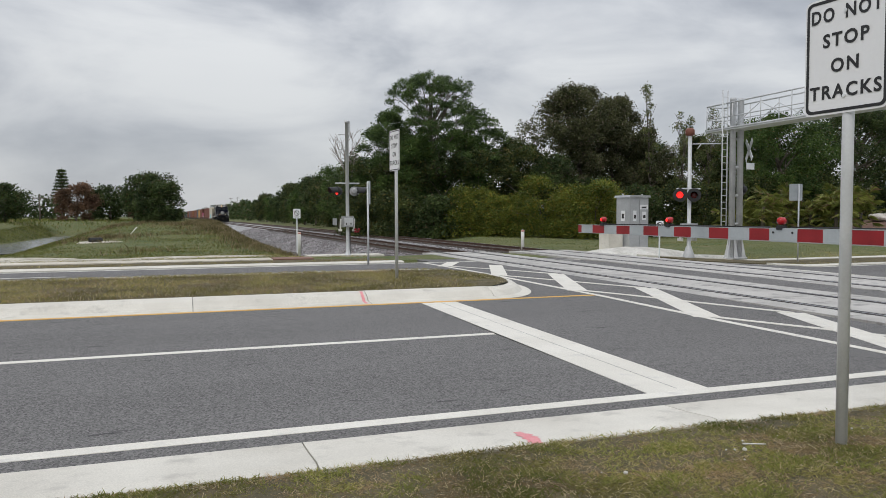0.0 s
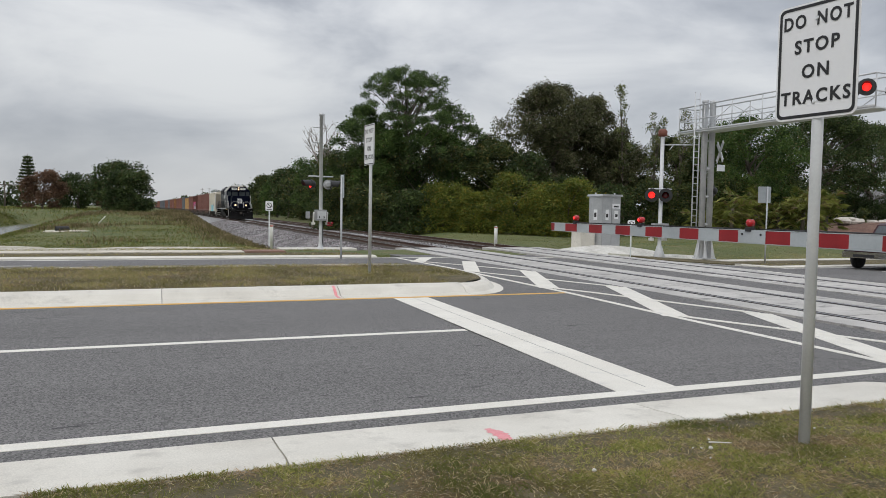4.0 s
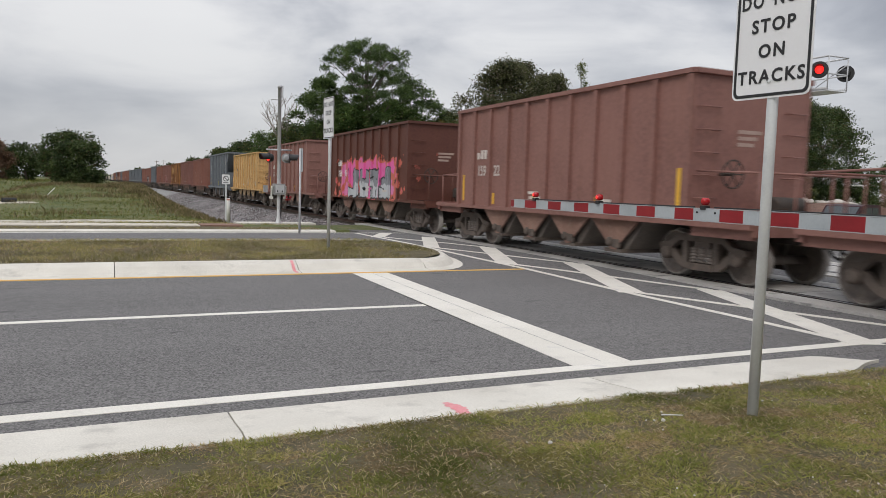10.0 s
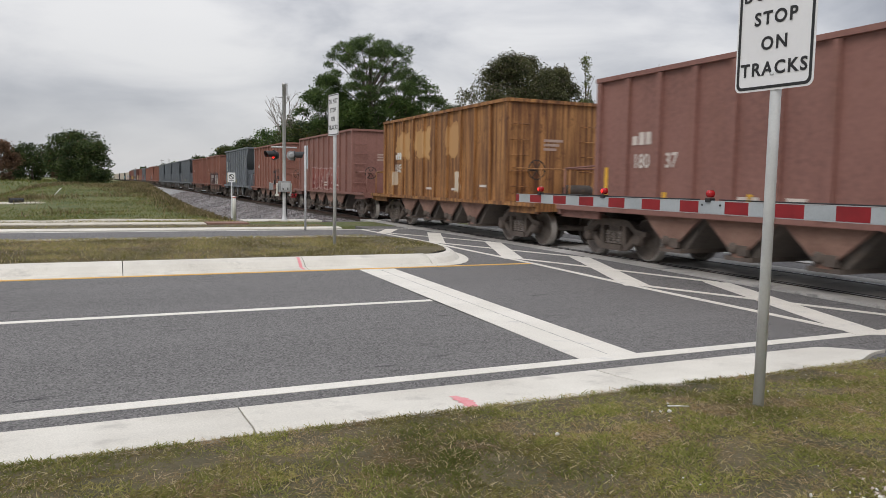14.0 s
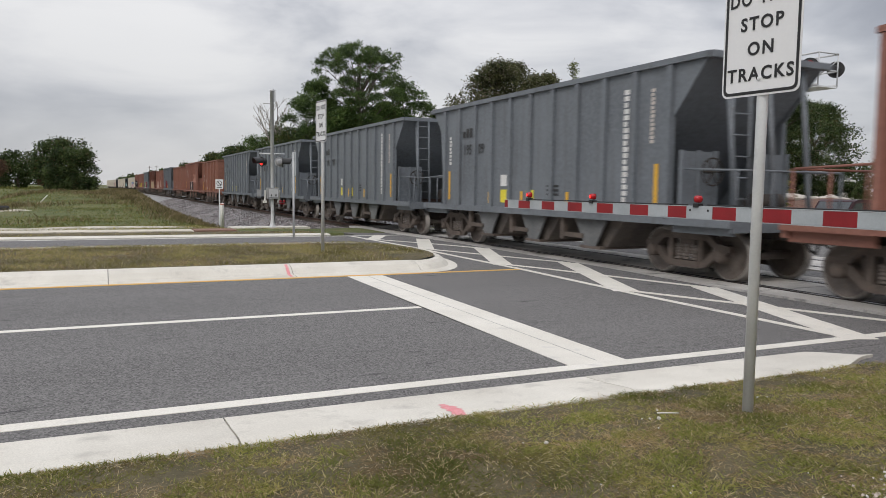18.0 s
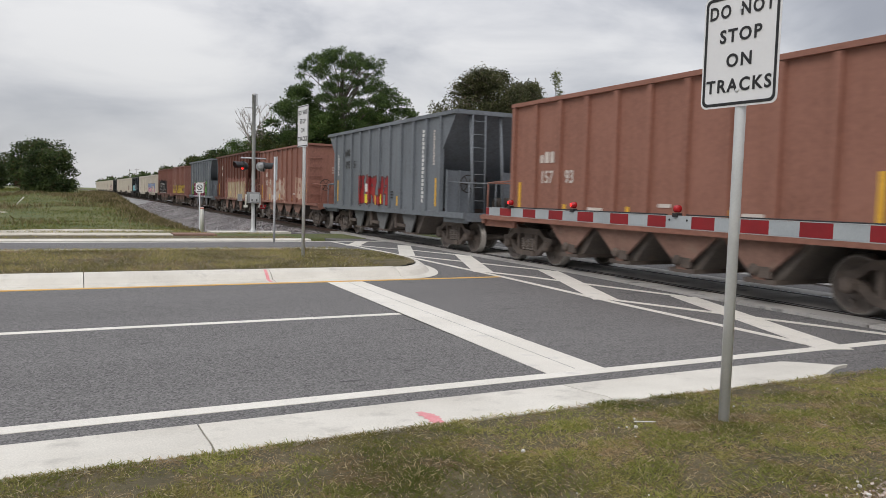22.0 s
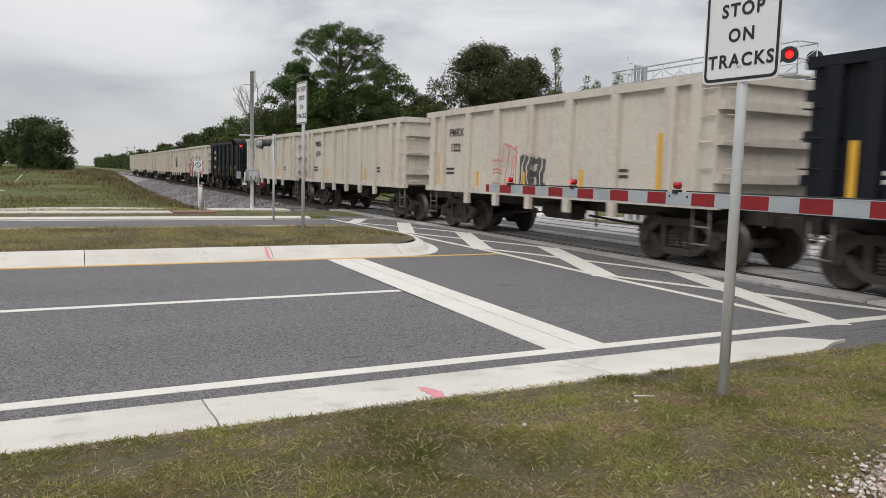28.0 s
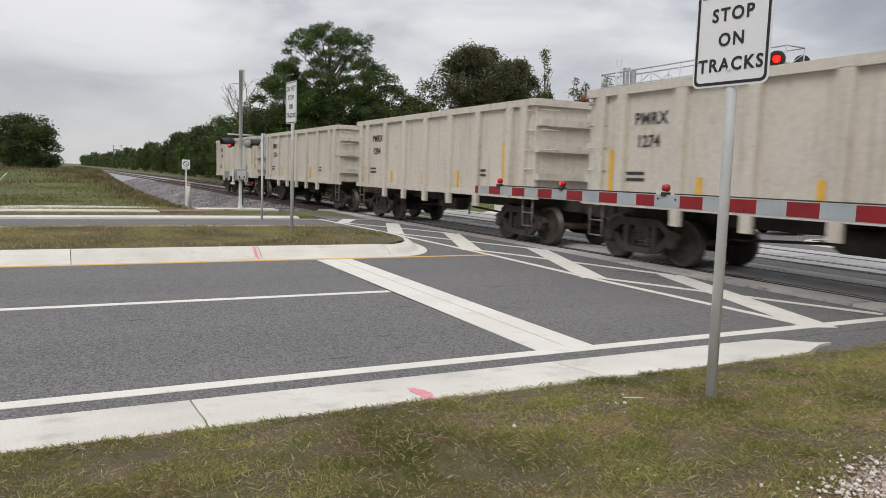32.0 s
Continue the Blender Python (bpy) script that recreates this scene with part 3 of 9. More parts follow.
# ---- railway ----
def railway(which, name, ya=-40.0, yb=900.0):
    t = thing(name, "ballasted railway track with rusty steel rails", "railway track", kind="structure")
    for s in (-1, 1):
        bm = bmesh.new()
        outline = [(-0.07, -0.15), (0.07, -0.15), (0.07, -0.135), (0.012, -0.11), (0.012, -0.045), (0.036, -0.035), (0.036, 0.0), (-0.036, 0.0), (-0.036, -0.035), (-0.012, -0.045), (-0.012, -0.11), (-0.07, -0.135)]
        prev = None
        for y in axis_steps(((ya, 20, 20), (20, 260, 8), (260, yb, 60))):
            x = track_x(y, which) + 0.7525 * s
            cur = [bm.verts.new((x + a, y, b + 0.012)) for a, b in outline]
            if prev:
                for i in range(12):
                    f = bm.faces.new((prev[i], prev[(i + 1) % 12], cur[(i + 1) % 12], cur[i]))
                    f.material_index = 1 if i == 6 else 0
            prev = cur
        part("rail", bm, [M["steel_rail"], M["rail_top"]], t, "rusty steel rail with a worn bright head")
    # ballast bed with shoulders
    for a, b in ((30.3, yb), (ya, 4.0)):
        bm = bmesh.new()
        prev = None
        for y in axis_steps(((a, min(a + 70, b), 2.0), (min(a + 70, b), min(260, b), 8.0), (min(260, b), b, 40.0))) if b > a + 70 else axis_steps(((a, b, 2.0),)):
            x = track_x(y, which)
            j = 0.05 * noise.noise((y * 0.7, which, 0))
            lo = -0.72 * smooth(31.0, 40.0, y) - 0.2
            cur = [bm.verts.new((x + u, y, v)) for u, v in ((-4.5 - j if which == 0 and y > 30 else -2.9, lo if which == 0 else -0.2), (-1.65 + j, -0.15), (-0.9, -0.135), (0.9, -0.135), (1.65, -0.15 + j), (2.2, -0.2))]
            if prev:
                for i in range(5):
                    bm.faces.new((prev[i], cur[i], cur[i + 1], prev[i + 1]))
            prev = cur
        part("ballast_bed", bm, M["ballast"], t, "grey crushed stone ballast")
    bm = bmesh.new()
    box(bm, (-1.3, -0.115, -0.20), (1.3, 0.115, -0.105))
    sleeper = mesh_of("sleeper", bm, M["sleeper"])
    for k in range(110):
        y = 30.6 + 0.55 * k
        share("sleeper", sleeper, t, pose(track_x(y, which), y, 0.0))
    # crossing panels between and beside the rails
    for u0, u1 in ((-1.45, -0.86), (-0.60, 0.60), (0.86, 1.45)):
        k = 0
        y = 4.0
        while y < 30.2:
            bm = bmesh.new()
            ye = min(y + 2.43, 30.3)
            xa, xb = track_x(y, which), track_x(ye, which)
            top = 0.006
            lo = [(xa + u0, y + 0.01), (xa + u1, y + 0.01), (xb + u1, ye - 0.01), (xb + u0, ye - 0.01)]
            prism(bm, lo, "z", -0.2, top)
            bevel(bm, 0.012)
            part("crossing_panel", bm, M["panel"], t)
            y += 2.44
    for s in (-1, 1):
        for a, b in ((0.60, 0.715), (0.79, 0.86)):
            bm = bmesh.new()
            box(bm, (min(s * a, s * b), 4.0, -0.15), (max(s * a, s * b), 30.2, 0.007))
            for v in bm.verts:
                v.co.x += track_x(v.co.y, which)
            part("flangeway_filler", bm, M["rubber"], t, "dark rubber flangeway strip")
    return t


railway(0, "railway_track")
railway(1, "railway_track")


# ---- signs and posts ----
def rounded(w, h, r, n=5):
    pts = []
    for cx, cy, a0 in ((w / 2 - r, h / 2 - r, 0), (-w / 2 + r, h / 2 - r, 90), (-w / 2 + r, -h / 2 + r, 180), (w / 2 - r, -h / 2 + r, 270)):
        for i in range(n):
            a = radians(a0 + 90 * i / (n - 1))
            pts.append((cx + r * math.cos(a), cy + r * math.sin(a)))
    return pts


def tracks_sign(x, y, z, face, bottom, label, w=0.62, h=0.90, pitch=0.190, size=0.142, wide=0.86, post_r=0.0365):
    """A white rectangular sign on a round post; face: degrees the front turns from -y towards -x."""
    t = thing("road_sign", label, "road sign", pose(x, y, z, 0, 0, -face), "warning signs at the crossing")
    bm = bmesh.new()
    lathe(bm, [(post_r, -0.15), (post_r, bottom + h - 0.05 - z), (post_r * 0.8, bottom + h - 0.03 - z)], n=16)
    part("post", bm, M["galv"], t, "galvanised round steel post")
    mid = bottom + h / 2 - z
    bm = bmesh.new()
    prism(bm, [(a, b + mid) for a, b in rounded(w, h, 0.045)], "y", -post_r - 0.006, -post_r - 0.003)
    part("sign_plate", bm, M["white_sign"], t, "white sign plate with rounded corners")
    bm = bmesh.new()
    outer, inner = rounded(w - 0.026, h - 0.026, 0.04), rounded(w - 0.066, h - 0.066, 0.03)
    a = [bm.verts.new((p[0], -post_r - 0.0085, p[1] + mid)) for p in outer]
    b = [bm.verts.new((p[0], -post_r - 0.0085, p[1] + mid)) for p in inner]
    for i in range(len(a)):
        j = (i + 1) % len(a)
        bm.faces.new((a[i], a[j], b[j], b[i]))
    part("border", bm, M["black"], t, "black border line")
    for x0, k, word in ((-0.165, 0, "DO"), (0.120, 0, "NOT"), (0, 1, "STOP"), (0, 2, "ON"), (0, 3, "TRACKS")):
        m = pose(x0, -post_r - 0.009, mid + (0.290 if h > 0.8 else 0.262) - pitch * k, 90, 0, 0)
        letters(word, size, M["black"], t, m, 1.22, "sign_lettering", 0.0030, wide if k else wide * 0.87)
    for s in (-1, 1):
        bm = bmesh.new()
        lathe(bm, [(0.012, -post_r - 0.016), (0.012, -post_r + 0.01)], "y", 8, (0, 0, mid + 0.27 * s))
        part("bolt", bm, M["galv"], t)
    return t


tracks_sign(4.04, 3.66, 0.12, 84, 2.275, "white sign with black words on a post in the grass verge", h=0.762, pitch=0.167, size=0.122, wide=0.97, w=0.59)
tracks_sign(4.42, 15.95, 0.2, 84, 2.62, "white sign with black words on a post in the median")


def no_walk_sign(x, y, z, top, face, label, post=0.03, w=0.36, h=0.46):
    t = thing("small_sign", label, "sign", pose(x, y, z, 0, 0, -face))
    bm = bmesh.new()
    box(bm, (-post, -post * 0.5, -0.15), (post, post * 0.5, top - z - 0.02))
    part("post", bm, M["galv"], t)
    mid = top - z - h / 2
    bm = bmesh.new()
    prism(bm, [(a, b + mid) for a, b in rounded(w, h, 0.03)], "y", -post * 0.5 - 0.008, -post * 0.5 - 0.002)
    part("sign_plate", bm, M["white_sign"], t)
    bm = bmesh.new()
    ring = [[bm.verts.new((r * math.cos(2 * math.pi * i / 20), -post * 0.5 - 0.011, mid + 0.03 + r * math.sin(2 * math.pi * i / 20))) for i in range(20)] for r in (0.13, 0.10)]
    for i in range(20):
        bm.faces.new((ring[0][i], ring[0][(i + 1) % 20], ring[1][(i + 1) % 20], ring[1][i]))
    box(bm, (-0.10, -0.004, -0.016), (0.10, 0.0, 0.016), pose(0, -post * 0.5 - 0.011, mid + 0.03, 0, 45, 0))
    part("prohibition_ring", bm, M["black"], t, "black ring with a slash")
    bm = bmesh.new()
    box(bm, (-0.12, -post * 0.5 - 0.013, mid - 0.18), (0.12, -post * 0.5 - 0.011, mid - 0.15))
    part("legend_bar", bm, M["black"], t)
    return t


no_walk_sign(5.08, 36.75, -0.1, 1.95, 12, "small white prohibition sign on a grey steel post beside the ballast")
no_walk_sign(19.2, 26.9, -0.3, 1.35, 20, "small white prohibition sign on a short post", w=0.32, h=0.42)


def marker_post(x, y, z, h, r, label):
    t = thing("marker_post", label, "marker post", pose(x, y, z))
    bm = bmesh.new()
    lathe(bm, [(r, -0.1), (r, h - 0.02), (r * 0.8, h)], n=14)
    part("tube", bm, M["white_plastic"], t)
    bm = bmesh.new()
    lathe(bm, [(r * 1.03, h - 0.09), (r * 1.03, h - 0.02)], n=14)
    part("cap", bm, surface("faded_red_band", (0.42, 0.14, 0.10), (0.55, 0.22, 0.17), 0.6), t, "faded red band")
    return t


marker_post(4.63, 32.75, -0.05, 0.95, 0.075, "white plastic utility marker post beside the footpath")
marker_post(15.84, 33.53, -0.1, 0.98, 0.085, "white plastic utility marker post in the grass")


# ---- train: paints ----
def tag_letters(arith, ns, ls, sp, wob, y0, y1, z0, z1, w):
    """Signed distance, in metres, to a row of sprayed block characters: stems and bars chosen by chance in cells w wide."""
    jitter = ns.new("ShaderNodeSeparateColor")
    ls.new(wob.outputs["Color"], jitter.inputs[0])

    def shaken(axis, band):
        return arith("ADD", sp.outputs[axis], arith("MULTIPLY", arith("SUBTRACT", jitter.outputs[band], 0.5), 0.42))
    yy, zz = shaken("Y", 0), shaken("Z", 1)
    p = arith("DIVIDE", arith("ADD", arith("SUBTRACT", yy, y0), arith("MULTIPLY", zz, 0.12)), w)
    cell, u = arith("FLOOR", p, None), arith("FRACT", p, None)
    dice = ns.new("ShaderNodeTexWhiteNoise")
    dice.noise_dimensions = "1D"
    ls.new(arith("ADD", cell, y0 * 3.7 + z1), dice.inputs["W"])
    bits = ns.new("ShaderNodeSeparateColor")
    ls.new(dice.outputs["Color"], bits.inputs[0])
    tall = arith("DIVIDE", arith("SUBTRACT", zz, z0), z1 - z0)
    thick = 0.15 * min(w, z1 - z0)

    def stroke(value, at, span):
        return arith("SUBTRACT", arith("MULTIPLY", arith("ABSOLUTE", arith("SUBTRACT", value, at), None), span), thick)

    def drop(d, op, band, level):
        return arith("ADD", d, arith("MULTIPLY", arith(op, bits.outputs[band], level), 9.0))
    stems = arith("MINIMUM", stroke(u, 0.20, w), drop(stroke(u, 0.78, w), "LESS_THAN", 0, 0.35))
    stems = arith("MINIMUM", stems, drop(stroke(u, 0.5, w), "GREATER_THAN", 0, 0.30))
    stems = arith("MAXIMUM", stems, arith("MULTIPLY", arith("SUBTRACT", arith("ABSOLUTE", arith("SUBTRACT", tall, 0.5), None), 0.5), z1 - z0))
    bars = arith("MINIMUM", drop(stroke(tall, 0.86, z1 - z0), "LESS_THAN", 1, 0.3), drop(stroke(tall, 0.5, z1 - z0), "LESS_THAN", 2, 0.4))
    bars = arith("MINIMUM", bars, drop(stroke(tall, 0.14, z1 - z0), "GREATER_THAN", 1, 0.7))
    bars = arith("MAXIMUM", bars, arith("MULTIPLY", arith("SUBTRACT", arith("ABSOLUTE", arith("SUBTRACT", u, 0.5), None), 0.40), w))
    ends = arith("SUBTRACT", arith("ABSOLUTE", arith("SUBTRACT", sp.outputs["Y"], (y0 + y1) / 2), None), (y1 - y0) / 2)
    return arith("MAXIMUM", arith("MINIMUM", stems, bars), ends), tall


def car_paint(name, base, deep, rust=(0.16, 0.07, 0.035), wear=0.45, rough=0.62, marks=(), streaky=0.0, dots=0.0):
    """Weathered car paint with vertical run-off streaks; marks: painted pieces (y0, y1, z0, z1, fill, second, outline, scale)."""
    m, ns, ls, b = nodes_of(name)
    v = coords(ns, ls, (1, 1, 1), True)
    streak = coords(ns, ls, (2.2, 2.2, 0.16), True)
    col = mix_col(ns, ls, noise_fac(ns, ls, v, 0.55, 4.0), deep, base)
    col = mix_col(ns, ls, noise_fac(ns, ls, v, 14.0, 4.0, 0.6, 0.3, 0.8), col, tuple(min(1, x * 1.22) for x in base))
    run = noise_fac(ns, ls, streak, 2.4, 6.0, 0.6, 0.52, 0.72)
    spots = noise_fac(ns, ls, v, 3.3, 9.0, 0.72, 0.58, 0.70)
    for fac, k in ((run, wear), (spots, wear * 1.1)):
        w = ns.new("ShaderNodeMath")
        w.operation, w.inputs[1].default_value = "MULTIPLY", min(1.0, k)
        ls.new(fac, w.inputs[0])
        col = mix_col(ns, ls, w.outputs[0], col, rust)
    if dots:
        band = ns.new("ShaderNodeMath")
        band.operation, band.inputs[1].default_value = "MULTIPLY", dots
        ls.new(noise_fac(ns, ls, coords(ns, ls, (1, 1, 0.6), True), 7.0, 3.0, 0.6, 0.60, 0.66), band.inputs[0])
        area = ns.new("ShaderNodeMath")
        area.operation = "MULTIPLY"
        ls.new(band.outputs[0], area.inputs[0])
        ls.new(noise_fac(ns, ls, v, 1.3, 2.0, 0.5, 0.46, 0.58), area.inputs[1])
        col = mix_col(ns, ls, area.outputs[0], col, tuple(0.6 * c for c in rust))
    if streaky:
        tall = coords(ns, ls, (3.2, 3.2, 0.10), True)
        for scale, lo, hi in ((2.1, 0.46, 0.62), (5.2, 0.48, 0.60)):
            w = ns.new("ShaderNodeMath")
            w.operation, w.inputs[1].default_value = "MULTIPLY", streaky
            ls.new(noise_fac(ns, ls, tall, scale, 7.0, 0.6, lo, hi), w.inputs[0])
            col = mix_col(ns, ls, w.outputs[0], col, rust)
    if marks:
        obj = ns.new("ShaderNodeTexCoord")
        obj.name = "mark_coord"
        sp = ns.new("ShaderNodeSeparateXYZ")
        ls.new(obj.outputs["Object"], sp.inputs[0])
        wob = ns.new("ShaderNodeTexNoise")
        wob.inputs["Scale"].default_value, wob.inputs["Detail"].default_value = 2.3, 5.0
        ls.new(obj.outputs["Object"], wob.inputs["Vector"])

    def arith(op, a, c):
        n = ns.new("ShaderNodeMath")
        n.operation = op
        for i, q in enumerate((a, c)):
            if isinstance(q, (int, float)):
                n.inputs[i].default_value = q
            elif q is not None:
                ls.new(q, n.inputs[i])
        return n.outputs[0]
    for y0, y1, z0, z1, fill, second, edge, scale in marks:
        shake = arith("MULTIPLY", arith("SUBTRACT", wob.outputs["Fac"], 0.5), 1.5)
        u = arith("ABSOLUTE", arith("DIVIDE", arith("SUBTRACT", sp.outputs["Y"], (y0 + y1) / 2), (y1 - y0) / 2), None)
        w = arith("ABSOLUTE", arith("DIVIDE", arith("SUBTRACT", sp.outputs["Z"], (z0 + z1) / 2), (z1 - z0) / 2), None)
        inside = arith("LESS_THAN", arith("ADD", arith("MAXIMUM", u, w), shake), 0.98)
        halo = arith("LESS_THAN", arith("ADD", arith("MAXIMUM", u, w), shake), 1.10)
        if scale < 0:
            dist, tall = tag_letters(arith, ns, ls, sp, wob, y0, y1, z0, z1, -scale)
            grade = arith("GREATER_THAN", arith("ADD", tall, arith("MULTIPLY", shake, 0.5)), 0.45)
            col = mix_col(ns, ls, arith("LESS_THAN", dist, 0.05), col, edge)
            col = mix_col(ns, ls, arith("LESS_THAN", dist, 0.0), col, mix_col(ns, ls, grade, fill, second))
            continue
        vor = ns.new("ShaderNodeTexVoronoi")
        vor.feature = "DISTANCE_TO_EDGE"
        vor.inputs["Scale"].default_value = scale
        cell = ns.new("ShaderNodeTexVoronoi")
        cell.inputs["Scale"].default_value = scale
        mp = ns.new("ShaderNodeMapping")
        mp.inputs["Scale"].default_value = (0.0, 1.0, 0.62)
        mp.inputs["Rotation"].default_value = (0.25, 0, 0)
        ls.new(obj.outputs["Object"], mp.inputs["Vector"])
        for n in (vor, cell):
            ls.new(mp.outputs[0], n.inputs["Vector"])
        bits = ns.new("ShaderNodeSeparateColor")
        ls.new(cell.outputs["Color"], bits.inputs[0])
        pick = arith("GREATER_THAN", bits.outputs[0], 0.55)
        art = mix_col(ns, ls, pick, fill, second)
        line = arith("LESS_THAN", vor.outputs["Distance"], 0.055)
        art = mix_col(ns, ls, line, art, edge)
        col = mix_col(ns, ls, halo, col, edge)
        col = mix_col(ns, ls, inside, col, art)
    ls.new(col, b.inputs["Base Color"])
    b.inputs["Roughness"].default_value = rough
    b.inputs["Specular IOR Level"].default_value = 0.2 if "black" in name else 0.4
    bump(ns, ls, b, noise_fac(ns, ls, v, 1.6, 3.0), 0.25, 0.02)
    return m


BROWN, BROWN_D = (0.258, 0.118, 0.088), (0.180, 0.079, 0.060)
ROSE, ROSE_D = (0.240, 0.119, 0.098), (0.168, 0.081, 0.068)
DARK_BR, DARK_BR_D = (0.105, 0.038, 0.026), (0.075, 0.027, 0.02)
YELLOW, YELLOW_D = (0.58, 0.37, 0.155), (0.42, 0.26, 0.11)
GREY, GREY_D = (0.155, 0.172, 0.190), (0.110, 0.123, 0.138)
CREAM, CREAM_D = (0.55, 0.51, 0.44), (0.48, 0.44, 0.38)
COAL, COAL_D = (0.009, 0.011, 0.015), (0.006, 0.007, 0.010)
BLACK_C = (0.02, 0.02, 0.022)
M["white_mark"] = surface("white_stencil", (0.62, 0.62, 0.60), (0.74, 0.74, 0.72), 0.6, broad=3, fine=30, bumpy=0.0)
M["pale_mark"] = surface("faded_white_stencil", (0.54, 0.48, 0.43), (0.66, 0.60, 0.55), 0.7, broad=3, fine=25, bumpy=0.0)
M["faint_mark"] = surface("worn_stencil", (0.34, 0.24, 0.20), (0.46, 0.35, 0.30), 0.7, broad=3, fine=25, bumpy=0.0)
M["dark_mark"] = surface("black_stencil", (0.02, 0.02, 0.022), (0.05, 0.05, 0.05), 0.6, broad=3, fine=25, bumpy=0.0)
M["amber_mark"] = surface("yellow_reflector", (0.70, 0.38, 0.03), (0.80, 0.46, 0.05), 0.4, broad=3, fine=25, bumpy=0.0)
M["lemon_mark"] = surface("bright_yellow_placard", (0.72, 0.62, 0.04), (0.82, 0.70, 0.07), 0.5, broad=3, fine=25, bumpy=0.0)
M["grimy"] = surface("grimy_chute_plate", (0.095, 0.083, 0.074), (0.200, 0.172, 0.152), 0.85, broad=1.2, fine=20, stain=(0.19, 0.14, 0.10), amount=0.45)
M["inner"] = surface("rusty_interior", (0.05, 0.035, 0.03), (0.09, 0.06, 0.05), 0.9, broad=1, fine=20)


# ---- train: running gear ----
WHEEL_R = 0.457


def wheel_set_mesh(r, face, rim):
    bm = bmesh.new()
    for s in (-1, 1):
        prof = [(0.10, s * 0.86), (0.115, s * 0.80), (0.16, s * 0.765), (r * 0.70, s * 0.735), (r * 0.80, s * 0.775), (r - 0.035, s * 0.815), (r, s * 0.80), (r + 0.002, s * 0.70), (r + 0.028, s * 0.69), (r + 0.026, s * 0.665), (r - 0.05, s * 0.66), (r * 0.7, s * 0.70), (0.14, s * 0.70)]
        lathe(bm, prof if s < 0 else prof[::-1], "x", 26)
        # bolts near the hub and a rim mark show the turning
        for k in range(3):
            a = 2 * math.pi * k / 3
            c = Vector((s * 0.86, 0.075 * math.cos(a), 0.075 * math.sin(a)))
            rod(bm, c - Vector((s * 0.02, 0, 0)), c + Vector((s * 0.02, 0, 0)), 0.016, 6)
        box(bm, (s * 0.80 - 0.012, r * 0.52, -0.05), (s * 0.80 + 0.012, r * 0.62, 0.05))
    lathe(bm, [(0.085, -0.9), (0.085, 0.9)], "x", 12)
    me = mesh_of("wheel_set", bm, [face, rim])
    for p in me.polygons:
        c = p.center
        if abs(math.hypot(c.y, c.z) - r) < 0.055 and abs(c.x) < 0.815:
            p.material_index = 1
    return me


def side_frame_mesh(wb, r, iron):
    """A cast truck side frame: sloping top and bottom members, spring window, axle boxes, at x = 0."""
    bm = bmesh.new()
    h = wb / 2
    for s in (-1, 1):
        prism(bm, [(s * 0.34, r + 0.42), (s * 0.55, r + 0.40), (s * (h - 0.10), r + 0.23), (s * (h + 0.19), r + 0.19), (s * (h + 0.21), r + 0.09), (s * (h - 0.12), r + 0.10), (s * 0.56, r + 0.26), (s * 0.34, r + 0.28)], "x", -0.075, 0.075)
        prism(bm, [(s * 0.30, r - 0.27), (s * 0.48, r - 0.25), (s * (h - 0.13), r - 0.05), (s * (h - 0.13), r + 0.10), (s * (h - 0.22), r + 0.08), (s * 0.47, r - 0.11), (s * 0.30, r - 0.13)], "x", -0.06, 0.06)
        box(bm, (-0.07, min(s * 0.33, s * 0.45), r - 0.13), (0.07, max(s * 0.33, s * 0.45), r + 0.30))
        lathe(bm, [(0.07, -0.15), (0.115, -0.13), (0.125, -0.09), (0.125, 0.08), (0.10, 0.10)], "x", 14, (0, s * h, r))
        box(bm, (-0.085, s * h - 0.15, r + 0.04), (0.085, s * h + 0.15, r + 0.13))
    box(bm, (-0.075, -0.345, r + 0.27), (0.075, 0.345, r + 0.42))
    box(bm, (-0.095, -0.345, r - 0.27), (0.095, 0.345, r - 0.14))
    return mesh_of("side_frame", bm, iron)


def spring_mesh(iron):
    """One coil spring, its turns as a ribbed outline."""
    bm = bmesh.new()
    outline = [(0.05, 0.0)]
    for i in range(5):
        outline += [(0.062, i * 0.062 + 0.002), (0.085, i * 0.062 + 0.016), (0.062, i * 0.062 + 0.032), (0.052, i * 0.062 + 0.05)]
    lathe(bm, outline, "z", 10, (0, 0, -0.13))
    return mesh_of("spring", bm, iron)


GEAR = {}


# iron, springs, wheel face and wheel rim of each finish
FINISH = {
    "dusty": (M["dusty_iron"], M["dusty_spring"], M["dusty_wheel"], M["tread"]),
    "dark": (M["dark_iron"], M["dark_iron"], M["wheel"], M["dark_tread"]),
    "sooty": (M["sooty_iron"], M["sooty_iron"], M["sooty_iron"], M["dark_tread"]),
}


